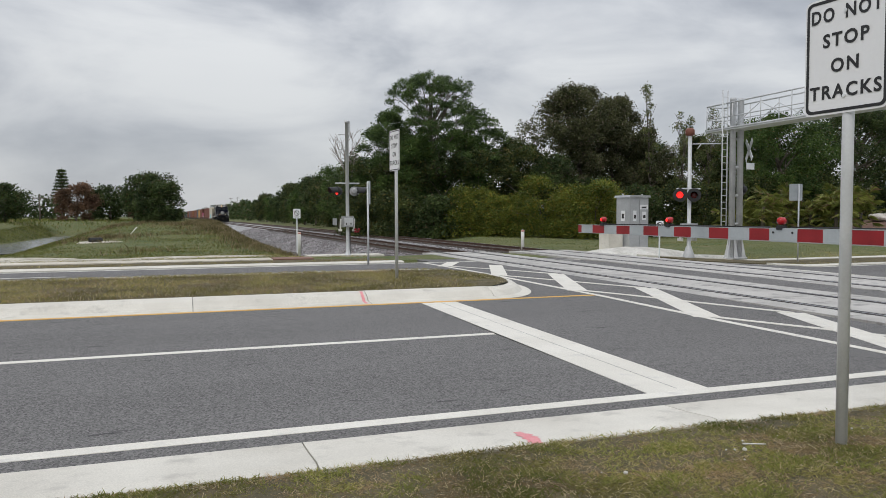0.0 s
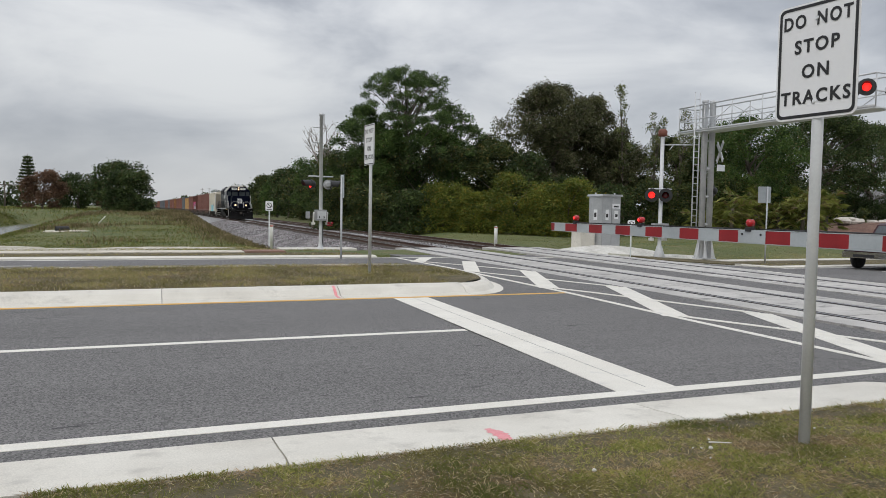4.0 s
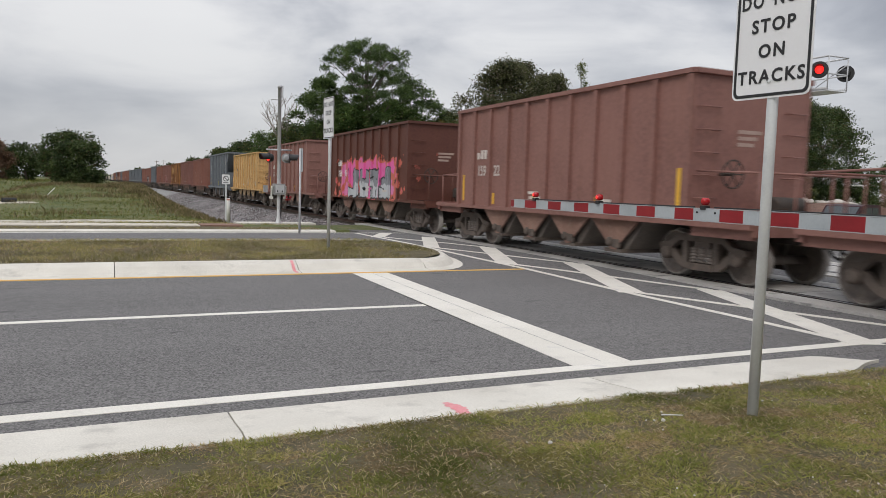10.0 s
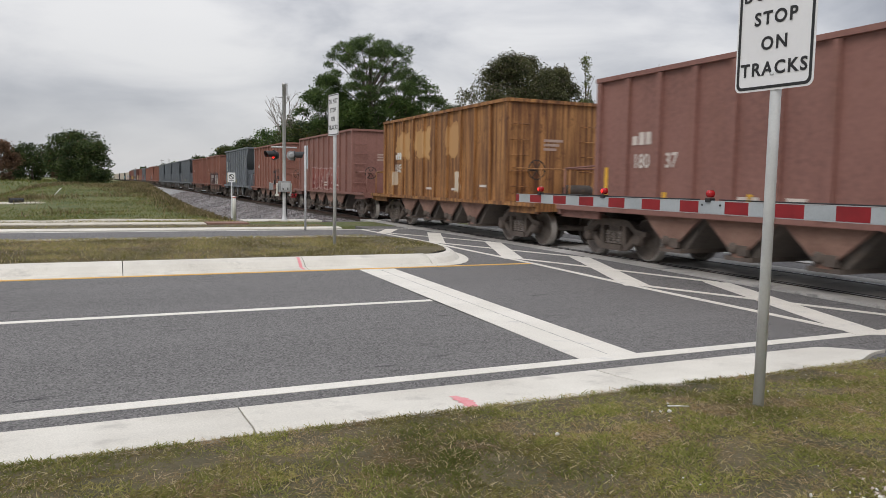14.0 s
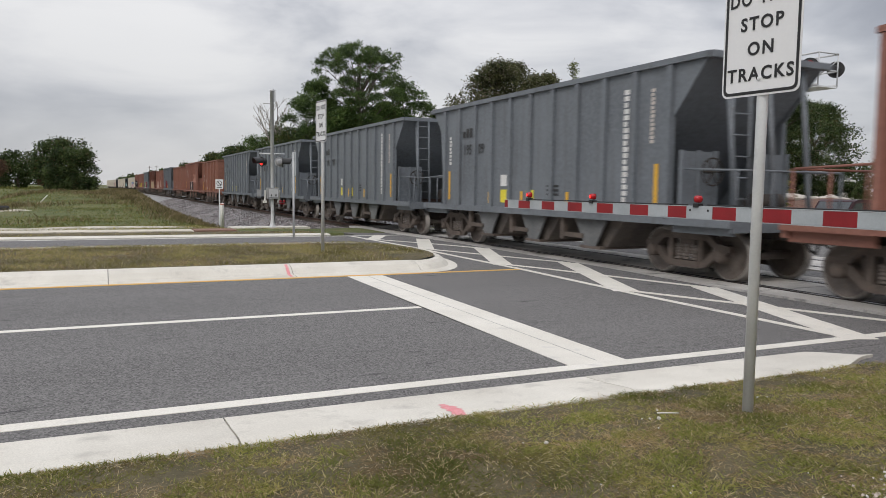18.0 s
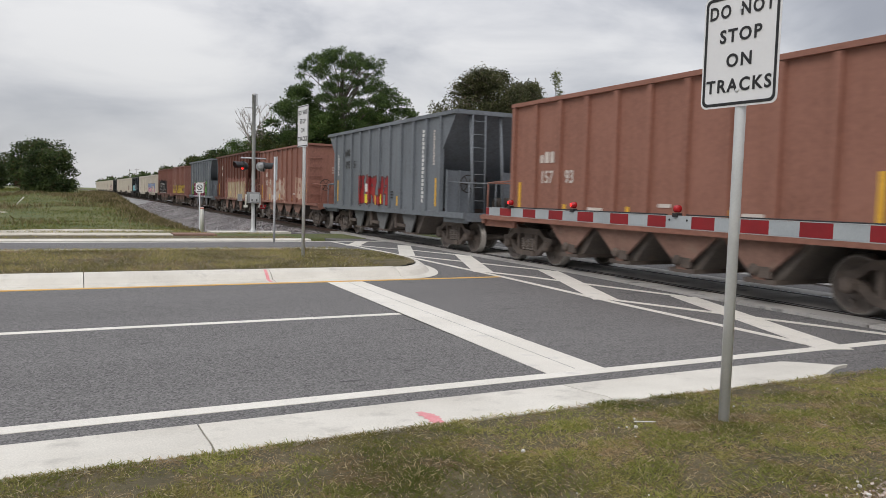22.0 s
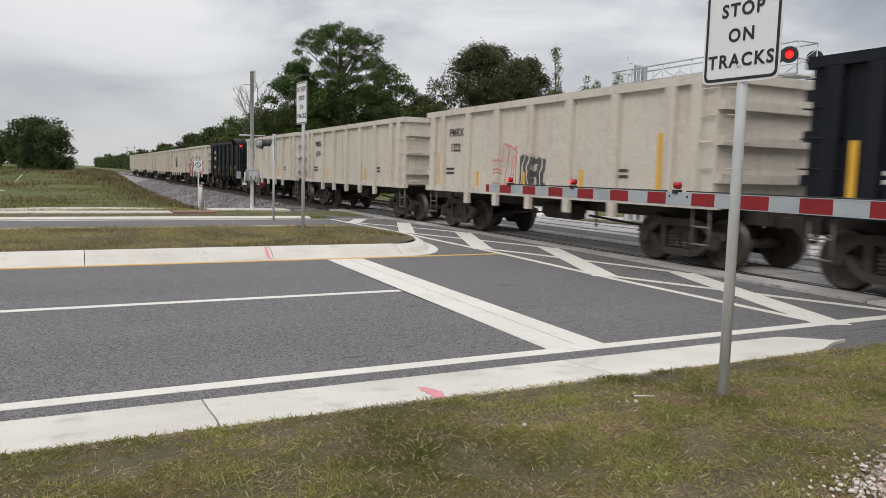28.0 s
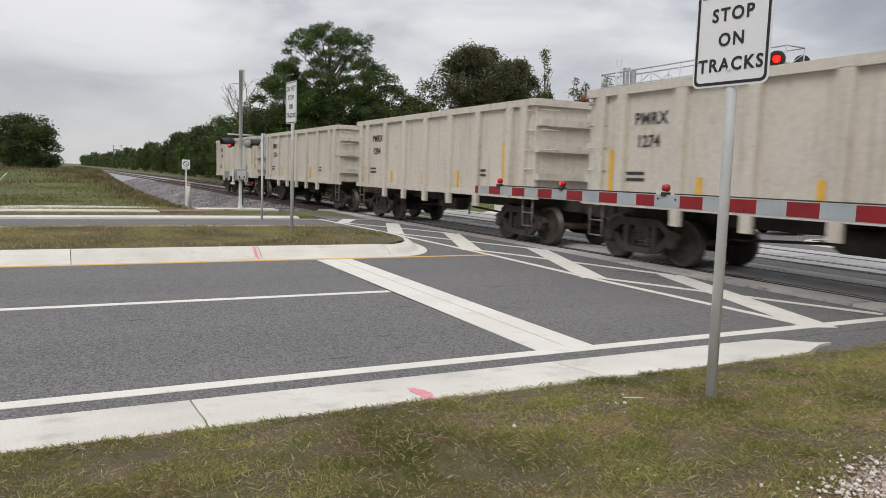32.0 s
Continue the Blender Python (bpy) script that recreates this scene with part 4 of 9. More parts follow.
def truck(parent, y, wb=1.78, r=WHEEL_R, half=0.98, finish="dusty"):
    """A two-axle bogie as a part of a car."""
    if (wb, r, finish) not in GEAR:
        iron, coil, face, rim = FINISH[finish]
        bm = bmesh.new()
        box(bm, (-1.0, -0.2, r - 0.02), (1.0, 0.2, r + 0.32))
        box(bm, (-0.6, -0.26, r + 0.2), (0.6, 0.26, r + 0.38))
        bevel(bm, 0.02)
        GEAR[(wb, r, finish)] = (wheel_set_mesh(r, face, rim), side_frame_mesh(wb, r, iron), spring_mesh(coil), mesh_of("bolster", bm, iron))
    ws, sf, sg, bo = GEAR[(wb, r, finish)]
    t = share("truck", bo, parent, pose(0, y, 0), "cast-steel truck with coil springs")
    for s in (-1, 1):
        share("side_frame", sf, t, pose(s * half, 0, 0))
        for k in (-1, 0, 1):
            share("spring", sg, t, pose(s * half, 0.2 * k, r))
        share("wheel_set", ws, t, pose(0, s * wb / 2, r))
    return t


def coupler(parent, y, s):
    bm = bmesh.new()
    box(bm, (-0.14, min(y, y - s * 0.35), 0.78), (0.14, max(y, y - s * 0.35), 1.02))
    box(bm, (-0.09, min(y, y + s * 0.38), 0.80), (0.09, max(y, y + s * 0.38), 0.98))
    box(bm, (-0.16, min(y + s * 0.3, y + s * 0.5), 0.74), (0.12, max(y + s * 0.3, y + s * 0.5), 1.04))
    bevel(bm, 0.02)
    part("coupler", bm, M["dark_iron"], parent)
    bm = bmesh.new()
    pts = [Vector((0.35, y, 0.85)), Vector((0.38, y + s * 0.15, 0.6)), Vector((0.3, y + s * 0.35, 0.55)), Vector((0.15, y + s * 0.5, 0.75))]
    for a, b in zip(pts, pts[1:]):
        rod(bm, a, b, 0.025, 6)
    part("air_hose", bm, M["rubber"], parent)


def side_pose(x, y, z):
    """Lettering on the side that faces -x: reads towards -y, up +z."""
    return Matrix(((0, 0, -1, x), (-1, 0, 0, y), (0, 1, 0, z), (0, 0, 0, 1)))


def mark_bar(name, parent, y, z, w, h, x, mat, lean=0.0, label=""):
    bm = bmesh.new()
    lo = [(y + w / 2, z - h / 2), (y - w / 2, z - h / 2), (y - w / 2 - lean, z + h / 2), (y + w / 2 - lean, z + h / 2)]
    prism(bm, lo, "x", x - 0.004, x)
    return part(name, bm, mat, parent, label)


def word_bars(parent, y, z, n, size, x, mat, vertical=False, lean=0.0, rng=None):
    """Illegible or company lettering as a row of plain upright bars, one mesh a word."""
    for i in range(n):
        bm = bmesh.new()
        w = size * 0.62
        a = i * size * 0.82
        hh = size * (1.0 if (i * 7 + n) % 3 else 0.72)
        if vertical:
            lo = [(y + size / 2, z + a), (y + size / 2 - hh, z + a), (y + size / 2 - hh, z + a + w), (y + size / 2, z + a + w)]
        else:
            lo = [(y - a, z), (y - a - w, z), (y - a - w - lean, z + hh), (y - a - lean, z + hh)]
        prism(bm, lo, "x", x - 0.004, x)
        part("stencil_bar", bm, mat, parent)


# ---- train: cars ----
CAR_PAINTED = ("body", "rib", "top_chord", "side_sill", "end_platform", "end_wall", "slope_sheet", "handrail", "grab_iron", "end_post", "stake", "end_rib", "side_wall", "rail_post", "end_panel")


def repaint(car, mat):
    for o in car.children:
        if o.type == "MESH" and o.name.split(".")[0] in CAR_PAINTED:
            o.material_slots[0].link = "OBJECT"
            o.material_slots[0].material = mat


def open_box(bm, hx, hy, z0, z1, t=0.05, front=True, back=True):
    """An open-topped box of plate; each wall is a solid slab."""
    box(bm, (-hx, -hy, z0), (-hx + t, hy, z1))
    box(bm, (hx - t, -hy, z0), (hx, hy, z1))
    if front:
        box(bm, (-hx + t, -hy, z0), (hx - t, -hy + t, z1))
    if back:
        box(bm, (-hx + t, hy - t, z0), (hx - t, hy, z1))


def open_walls(parent, mat, hx, hy, z0, z1, t=0.05):
    """Two side walls and two end walls of plate."""
    for s in (-1, 1):
        bm = bmesh.new()
        box(bm, (min(s * hx, s * (hx - t)), -hy, z0), (max(s * hx, s * (hx - t)), hy, z1))
        part("side_wall", bm, mat, parent)
        bm = bmesh.new()
        box(bm, (-hx + t, min(s * hy, s * (hy - t)), z0), (hx - t, max(s * hy, s * (hy - t)), z1))
        part("end_wall", bm, mat, parent)


RUNGS = {}


def grab_irons(parent, mat, x, y, z0, z1, across, step=0.42, w=0.42):
    """A column of grab irons, each a part of its own on a shared mesh."""
    a = Vector(across)
    out = Vector((-1, 0, 0)) if abs(a.y) > 0 else Vector((0, -1 if y < 0 else 1, 0))
    if abs(a.y) > 0 and x > 0:
        out = -out
    key = (tuple(a), tuple(out), w)
    if key not in RUNGS:
        bm = bmesh.new()
        q0, q1 = a * (-w / 2), a * (w / 2)
        rod(bm, q0, q0 + out * 0.07, 0.014, 5)
        rod(bm, q1, q1 + out * 0.07, 0.014, 5)
        rod(bm, q0 + out * 0.07, q1 + out * 0.07, 0.014, 5)
        RUNGS[key] = mesh_of("grab_iron", bm, mat)
    z = z0
    while z <= z1:
        share("grab_iron", RUNGS[key], parent, pose(x, y, z))
        z += step


def rib_set(parent, hx, ys, z0, z1, depth, width, mat):
    bm = bmesh.new()
    box(bm, (-depth, -width / 2, z0), (0, width / 2, z1))
    bevel(bm, 0.012)
    me = mesh_of("rib", bm, mat)
    for y in ys:
        share("rib", me, parent, pose(-hx, y, 0))
        share("rib", me, parent, pose(hx, y, 0, 0, 0, 180))


def platform_end(parent, s, y0, y1, mat, rail=True, wheel=True):
    bm = bmesh.new()
    ya, yb = sorted((s * y0, s * y1))
    box(bm, (-1.42, ya, 1.02), (1.42, yb, 1.12))
    box(bm, (-1.45, s * y1 - 0.06, 0.92), (1.45, s * y1 + 0.06, 1.16))
    for x in (-1.38, 1.30):
        box(bm, (x, ya, 0.86), (x + 0.08, yb, 1.03))
    part("end_platform", bm, mat, parent)
    if rail:
        bm = bmesh.new()
        for x in (-1.32, -0.45, 0.45, 1.32):
            post = bmesh.new()
            rod(post, (x, s * y1, 1.1), (x, s * y1, 2.0), 0.022, 6)
            part("rail_post", post, mat, parent)
        rod(bm, (-1.32, s * y1, 2.0), (1.32, s * y1, 2.0), 0.022, 6)
        part("handrail", bm, mat, parent)
        for x in (-1.32, 1.32):
            bm = bmesh.new()
            rod(bm, (x, s * y1, 2.0), (x, s * (y0 + 0.03), 2.05), 0.022, 6)
            part("handrail", bm, mat, parent)
    if wheel:
        bm = bmesh.new()
        for k in range(16):
            a, b = (2 * math.pi * (k + j) / 16 for j in (0, 1))
            rod(bm, (-0.75 + 0.26 * math.cos(a), s * (y0 + 0.32), 2.0 + 0.26 * math.sin(a)), (-0.75 + 0.26 * math.cos(b), s * (y0 + 0.32), 2.0 + 0.26 * math.sin(b)), 0.016, 6)
        for k in range(3):
            a = math.pi * k / 3
            rod(bm, (-0.75 - 0.25 * math.cos(a), s * (y0 + 0.32), 2.0 - 0.25 * math.sin(a)), (-0.75 + 0.25 * math.cos(a), s * (y0 + 0.32), 2.0 + 0.25 * math.sin(a)), 0.014, 6)
        rod(bm, (-0.75, s * y0, 2.0), (-0.75, s * (y0 + 0.34), 2.0), 0.03, 8)
        part("brake_wheel", bm, M["dark_iron"], parent, "dark round hand-brake wheel")
        bm = bmesh.new()
        lathe(bm, [(0.16, -0.4), (0.19, -0.36), (0.19, 0.36), (0.16, 0.4)], "x", 14, (0.5, s * (y0 + 0.45), 1.42))
        box(bm, (0.2, s * (y0 + 0.45) - 0.12, 1.1), (0.8, s * (y0 + 0.45) + 0.12, 1.26))
        part("brake_cylinder", bm, M["dark_iron"], parent)


def under_gear(parent, span):
    bm = bmesh.new()
    box(bm, (-0.2, -span, 0.78), (0.2, span, 1.05))
    part("centre_sill", bm, M["dark_iron"], parent)


def hopper_car(mat, name="hopper_car"):
    """Open-top hopper with vertical ends, rib-stiffened sides and four chutes."""
    t = thing(name, "brown open-top hopper car", "freight car")
    HX, HY, Z0, Z1 = 1.46, 4.84, 1.14, 3.86
    open_walls(t, mat, HX, HY, Z0, Z1)
    bm = bmesh.new()
    for s in (-1, 1):
        box(bm, (s * HX - 0.09, -HY - 0.03, Z1 - 0.04), (s * HX + 0.09, HY + 0.03, Z1 + 0.05))
        box(bm, (-HX - 0.05, s * HY - 0.09, Z1 - 0.041), (HX + 0.05, s * HY + 0.085, Z1 + 0.048))
    part("top_chord", bm, mat, t)
    rib_set(t, HX, [-4.78 + 9.56 * i / 10 for i in range(11)], Z0 - 0.02, Z1 - 0.05, 0.075, 0.13, mat)
    bm = bmesh.new()
    for s in (-1, 1):
        a, b = sorted((s * (HX - 0.05), s * (HX + 0.06)))
        box(bm, (a, -6.35, Z0 - 0.10), (b, 6.35, Z0 + 0.0))
    part("side_sill", bm, mat, t)
    # chutes: sloping inner sheets, pointed side plates and a gate at each foot
    bm = bmesh.new()
    prism(bm, [(-0.86, 1.06), (0.86, 1.06), (0.30, 0.42), (-0.30, 0.42)], "x", -1.20, 1.20)
    chute = mesh_of("hopper_chute", bm, M["grimy"])
    bm = bmesh.new()
    prism(bm, [(-0.84, 1.07), (0.84, 1.07), (0.16, 0.50), (0.10, 0.40), (-0.10, 0.40), (-0.16, 0.50)], "x", -0.02, 0.02)
    plate = mesh_of("chute_side", bm, M["chute_brown"])
    bm = bmesh.new()
    box(bm, (-1.36, -0.30, 0.34), (1.36, 0.30, 0.42))
    for s in (-1, 1):
        lathe(bm, [(0.06, -1.44), (0.10, -1.40), (0.10, -1.33), (0.05, -1.30)] if s < 0 else [(0.05, 1.30), (0.10, 1.33), (0.10, 1.40), (0.06, 1.44)], "x", 10, (0, 0.10, 0.56))
        box(bm, (s * 1.35 - 0.03, -0.22, 0.44), (s * 1.35 + 0.03, 0.02, 0.62))
    gate_bar = mesh_of("chute_gate", bm, M["dusty_iron"])
    for y in (-2.55, -0.85, 0.85, 2.55):
        pocket = share("hopper_chute", chute, t, pose(0, y, 0))
        for x in (-1.345, 1.345):
            share("chute_side", plate, pocket, pose(x, 0, 0), "dusty brown side plate of a chute")
        share("chute_gate", gate_bar, pocket)
    bm = bmesh.new()
    box(bm, (-HX + 0.06, -HY + 0.06, 1.10), (HX - 0.06, HY - 0.06, 1.30))
    part("floor", bm, M["inner"], t)
    for s in (-1, 1):
        platform_end(t, s, HY, 6.30, mat, wheel=s < 0)
        for x in (-1.12, 1.12):
            grab_irons(t, mat, x, s * HY, 1.55, 3.6, (1, 0, 0), 0.42, 0.5)
        coupler(t, s * 6.30, s)
        truck(t, s * 4.75)
    under_gear(t, 6.2)
    bm = bmesh.new()
    for k, (w, z) in enumerate(((0.62, 2.78), (0.5, 2.66), (0.42, 2.54))):
        box(bm, (-0.35, -HY - 0.006, z), (-0.35 + w, -HY - 0.001, z + 0.07))
    part("end_stencil", bm, M["faint_mark"], t, "faded white stencil lines")
    return t


def sloped_car(mat, name="hopper_car"):
    """Open-top hopper whose ends are slope sheets held by corner posts over open platforms."""
    t = thing(name, "grey open-top hopper car", "freight car")
    HX, HY, Z0, Z1 = 1.46, 4.96, 1.14, 4.02
    bm = bmesh.new()
    open_box(bm, HX, HY, Z0, Z1, front=False, back=False)
    part("body", bm, mat, t)
    bm = bmesh.new()
    for s in (-1, 1):
        box(bm, (s * HX - 0.08, -HY - 0.9, Z1 - 0.04), (s * HX + 0.08, HY + 0.9, Z1 + 0.07))
        box(bm, (-HX - 0.05, s * (HY + 0.9) - 0.08, Z1 - 0.051), (HX + 0.05, s * (HY + 0.9) + 0.08, Z1 + 0.068))
    part("top_chord", bm, mat, t)
    rib_set(t, HX, [-4.88 + 9.76 * i / 10 for i in range(11)], Z0 - 0.02, Z1 - 0.05, 0.075, 0.13, mat)
    bm = bmesh.new()
    for s in (-1, 1):
        a, b = sorted((s * (HX - 0.05), s * (HX + 0.06)))
        box(bm, (a, -6.45, Z0 - 0.14), (b, 6.45, Z0 + 0.02))
    part("side_sill", bm, mat, t)
    bm = bmesh.new()
    prism(bm, [(-0.95, 1.06), (0.95, 1.06), (0.40, 0.40), (-0.40, 0.40)], "x", -1.16, 1.16)
    chute = mesh_of("hopper_chute", bm, M["grimy"])
    bm = bmesh.new()
    prism(bm, [(-0.62, 1.07), (0.62, 1.07), (0.24, 0.46), (0.16, 0.36), (-0.16, 0.36), (-0.24, 0.46)], "x", -0.02, 0.02)
    plate = mesh_of("chute_side", bm, M["chute_grey"])
    bm = bmesh.new()
    box(bm, (-1.36, -0.36, 0.34), (1.36, 0.36, 0.40))
    for x in (-1.34, 1.34):
        box(bm, (x - 0.05, 0.95, 0.50), (x + 0.05, 1.10, 1.10))
        box(bm, (x - 0.04, 0.24, 0.56), (x + 0.04, 1.00, 0.66))
    gate_bar = mesh_of("chute_gate", bm, M["dusty_iron"])
    for y in (-2.35, 0.0, 2.35):
        pocket = share("hopper_chute", chute, t, pose(0, y, 0))
        for x in (-1.33, 1.33):
            share("chute_side", plate, pocket, pose(x, 0, 0), "dusty grey side plate of a chute")
        share("chute_gate", gate_bar, pocket)
    for s in (-1, 1):
        bm = bmesh.new()
        prism(bm, [(s * (HY + 0.88), Z1 + 0.02), (s * (HY + 0.82), Z1 + 0.02), (s * 3.1, 1.25), (s * 3.16, 1.18)], "x", -HX + 0.06, HX - 0.06)
        part("slope_sheet", bm, mat, t, "sloping end plate in shade")
        bm = bmesh.new()
        for x in (-HX, HX - 0.05):
            prism(bm, [(s * HY, Z1), (s * (HY + 0.85), Z1), (s * HY, Z1 - 1.0)], "x", x, x + 0.05)
        part("end_wall", bm, mat, t)
        bm = bmesh.new()
        for x in (-1.0, 0.0, 0.9):
            rod(bm, (x, s * 6.1, 1.1), (x, s * (HY + 0.82), Z1 - 0.1), 0.05, 6)
        for x in (-1.0, -0.58):
            rod(bm, (x, s * 6.0, 1.1), (x, s * (HY + 0.95), Z1), 0.03, 6)
        for k in range(7):
            z = 1.5 + 0.38 * k
            y = s * (6.0 + (HY + 0.95 - 6.0) * (z - 1.1) / (Z1 - 1.1))
            rod(bm, (-1.0, y, z), (-0.58, y, z), 0.016, 6)
        part("end_post", bm, mat, t)
        # the lower part of the end is closed by an upright ribbed plate
        for x in (-0.95, 0.95):
            bm = bmesh.new()
            box(bm, (x - 0.42, min(s * (HY + 0.10), s * (HY + 0.14)), 1.12), (x + 0.42, max(s * (HY + 0.10), s * (HY + 0.14)), 2.38))
            for k in (-0.42, 0.0, 0.42):
                box(bm, (x + k - 0.03, min(s * (HY + 0.12), s * (HY + 0.20)), 1.12), (x + k + 0.03, max(s * (HY + 0.12), s * (HY + 0.20)), 2.40))
            part("end_panel", bm, mat, t)
        platform_end(t, s, HY, 6.40, mat, wheel=s < 0)
        coupler(t, s * 6.40, s)
        truck(t, s * 4.95)
    bm = bmesh.new()
    box(bm, (-HX + 0.06, -3.2, 1.10), (HX - 0.06, 3.2, 1.30))
    part("floor", bm, M["inner"], t)
    under_gear(t, 6.3)
    return t


def gondola_car(mat, name="gondola_car"):
    """Deep gondola with wide side posts that reach below the sill, and ladders at its corners."""
    t = thing(name, "cream deep-sided gondola car", "freight car")
    HX, HY, Z0, Z1 = 1.46, 5.62, 1.22, 3.32
    bm = bmesh.new()
    box(bm, (-HX + 0.06, -HY + 0.06, Z0 - 0.06), (HX - 0.06, HY - 0.06, Z0 + 0.05))
    part("floor", bm, M["inner"], t)
    open_walls(t, mat, HX, HY, Z0, Z1)
    bm = bmesh.new()
    for s in (-1, 1):
        box(bm, (s * HX - 0.10, -HY - 0.04, Z1 - 0.06), (s * HX + 0.10, HY + 0.04, Z1 + 0.10))
        box(bm, (-HX - 0.05, s * HY - 0.1, Z1 - 0.061), (HX + 0.05, s * HY + 0.1, Z1 + 0.098))
    part("top_chord", bm, mat, t)
    bm = bmesh.new()
    for s in (-1, 1):
        a, b = sorted((s * (HX - 0.06), s * (HX + 0.05)))
        box(bm, (a, -5.75, Z0 - 0.12), (b, 5.75, Z0 + 0.03))
    part("side_sill", bm, mat, t)
    bm = bmesh.new()
    prism(bm, [(-0.13, Z1 - 0.05), (0.13, Z1 - 0.05), (0.10, Z0 - 0.40), (-0.10, Z0 - 0.40)], "x", -0.10, 0.0)
    bevel(bm, 0.015)
    stake = mesh_of("stake", bm, mat)
    bm = bmesh.new()
    prism(bm, [(-0.13, Z1 - 0.05), (0.13, Z1 - 0.05), (0.10, Z0 - 0.12), (-0.10, Z0 - 0.12)], "x", -0.10, 0.0)
    bevel(bm, 0.015)
    short = mesh_of("stake", bm, mat)
    for y in (-5.22, -4.59, -3.06, -1.53, 0.0, 1.53, 3.06, 4.59, 5.22):
        me = short if abs(y) > 4 else stake
        share("stake", me, t, pose(-HX, y, 0))
        share("stake", me, t, pose(HX, y, 0, 0, 0, 180))
    for s in (-1, 1):
        bm = bmesh.new()
        for z in (1.55, 2.2, 2.8):
            box(bm, (-HX + 0.02, min(s * HY, s * (HY + 0.13)), z), (HX - 0.02, max(s * HY, s * (HY + 0.13)), z + 0.16))
        part("end_rib", bm, mat, t)
        for x in (-HX, HX):
            grab_irons(t, mat, x, s * 5.32, 1.35, 3.2, (0, 1, 0), 0.45, 0.46)
        grab_irons(t, mat, -1.15, s * (HY + 0.13), 1.35, 3.2, (1, 0, 0), 0.45, 0.46)
        for x in (-1.42, 1.42):
            bm = bmesh.new()
            for y in (5.15, 5.55):
                rod(bm, (x, s * y, 0.45), (x, s * y, 1.15), 0.018, 6)
            for z in (0.47, 0.78):
                rod(bm, (x, s * 5.15, z), (x, s * 5.55, z), 0.018, 6)
            part("step_ladder", bm, M["dusty_spring"], t)
        coupler(t, s * 5.95, s)
        truck(t, s * 4.45, finish="dark")
    bm = bmesh.new()
    lathe(bm, [(0.15, -1.2), (0.2, -1.1), (0.2, 0.1), (0.15, 0.2)], "y", 14, (-0.55, 0.4, 0.78))
    box(bm, (-0.9, -0.9, 0.62), (-0.5, -0.5, 0.95))
    for s in (-1, 1):
        rod(bm, (-0.3, s * 0.8, 0.7), (-0.2, s * 3.4, 0.55), 0.03, 6)
        rod(bm, (-1.2, s * 2.2, 0.55), (-1.2, s * 2.2, 1.15), 0.025, 6)
    part("brake_rigging", bm, M["dark_iron"], t)
    bm = bmesh.new()
    box(bm, (-0.35, -5.9, 0.82), (0.35, 5.9, 1.15))
    part("centre_sill", bm, M["dark_iron"], t)
    return t


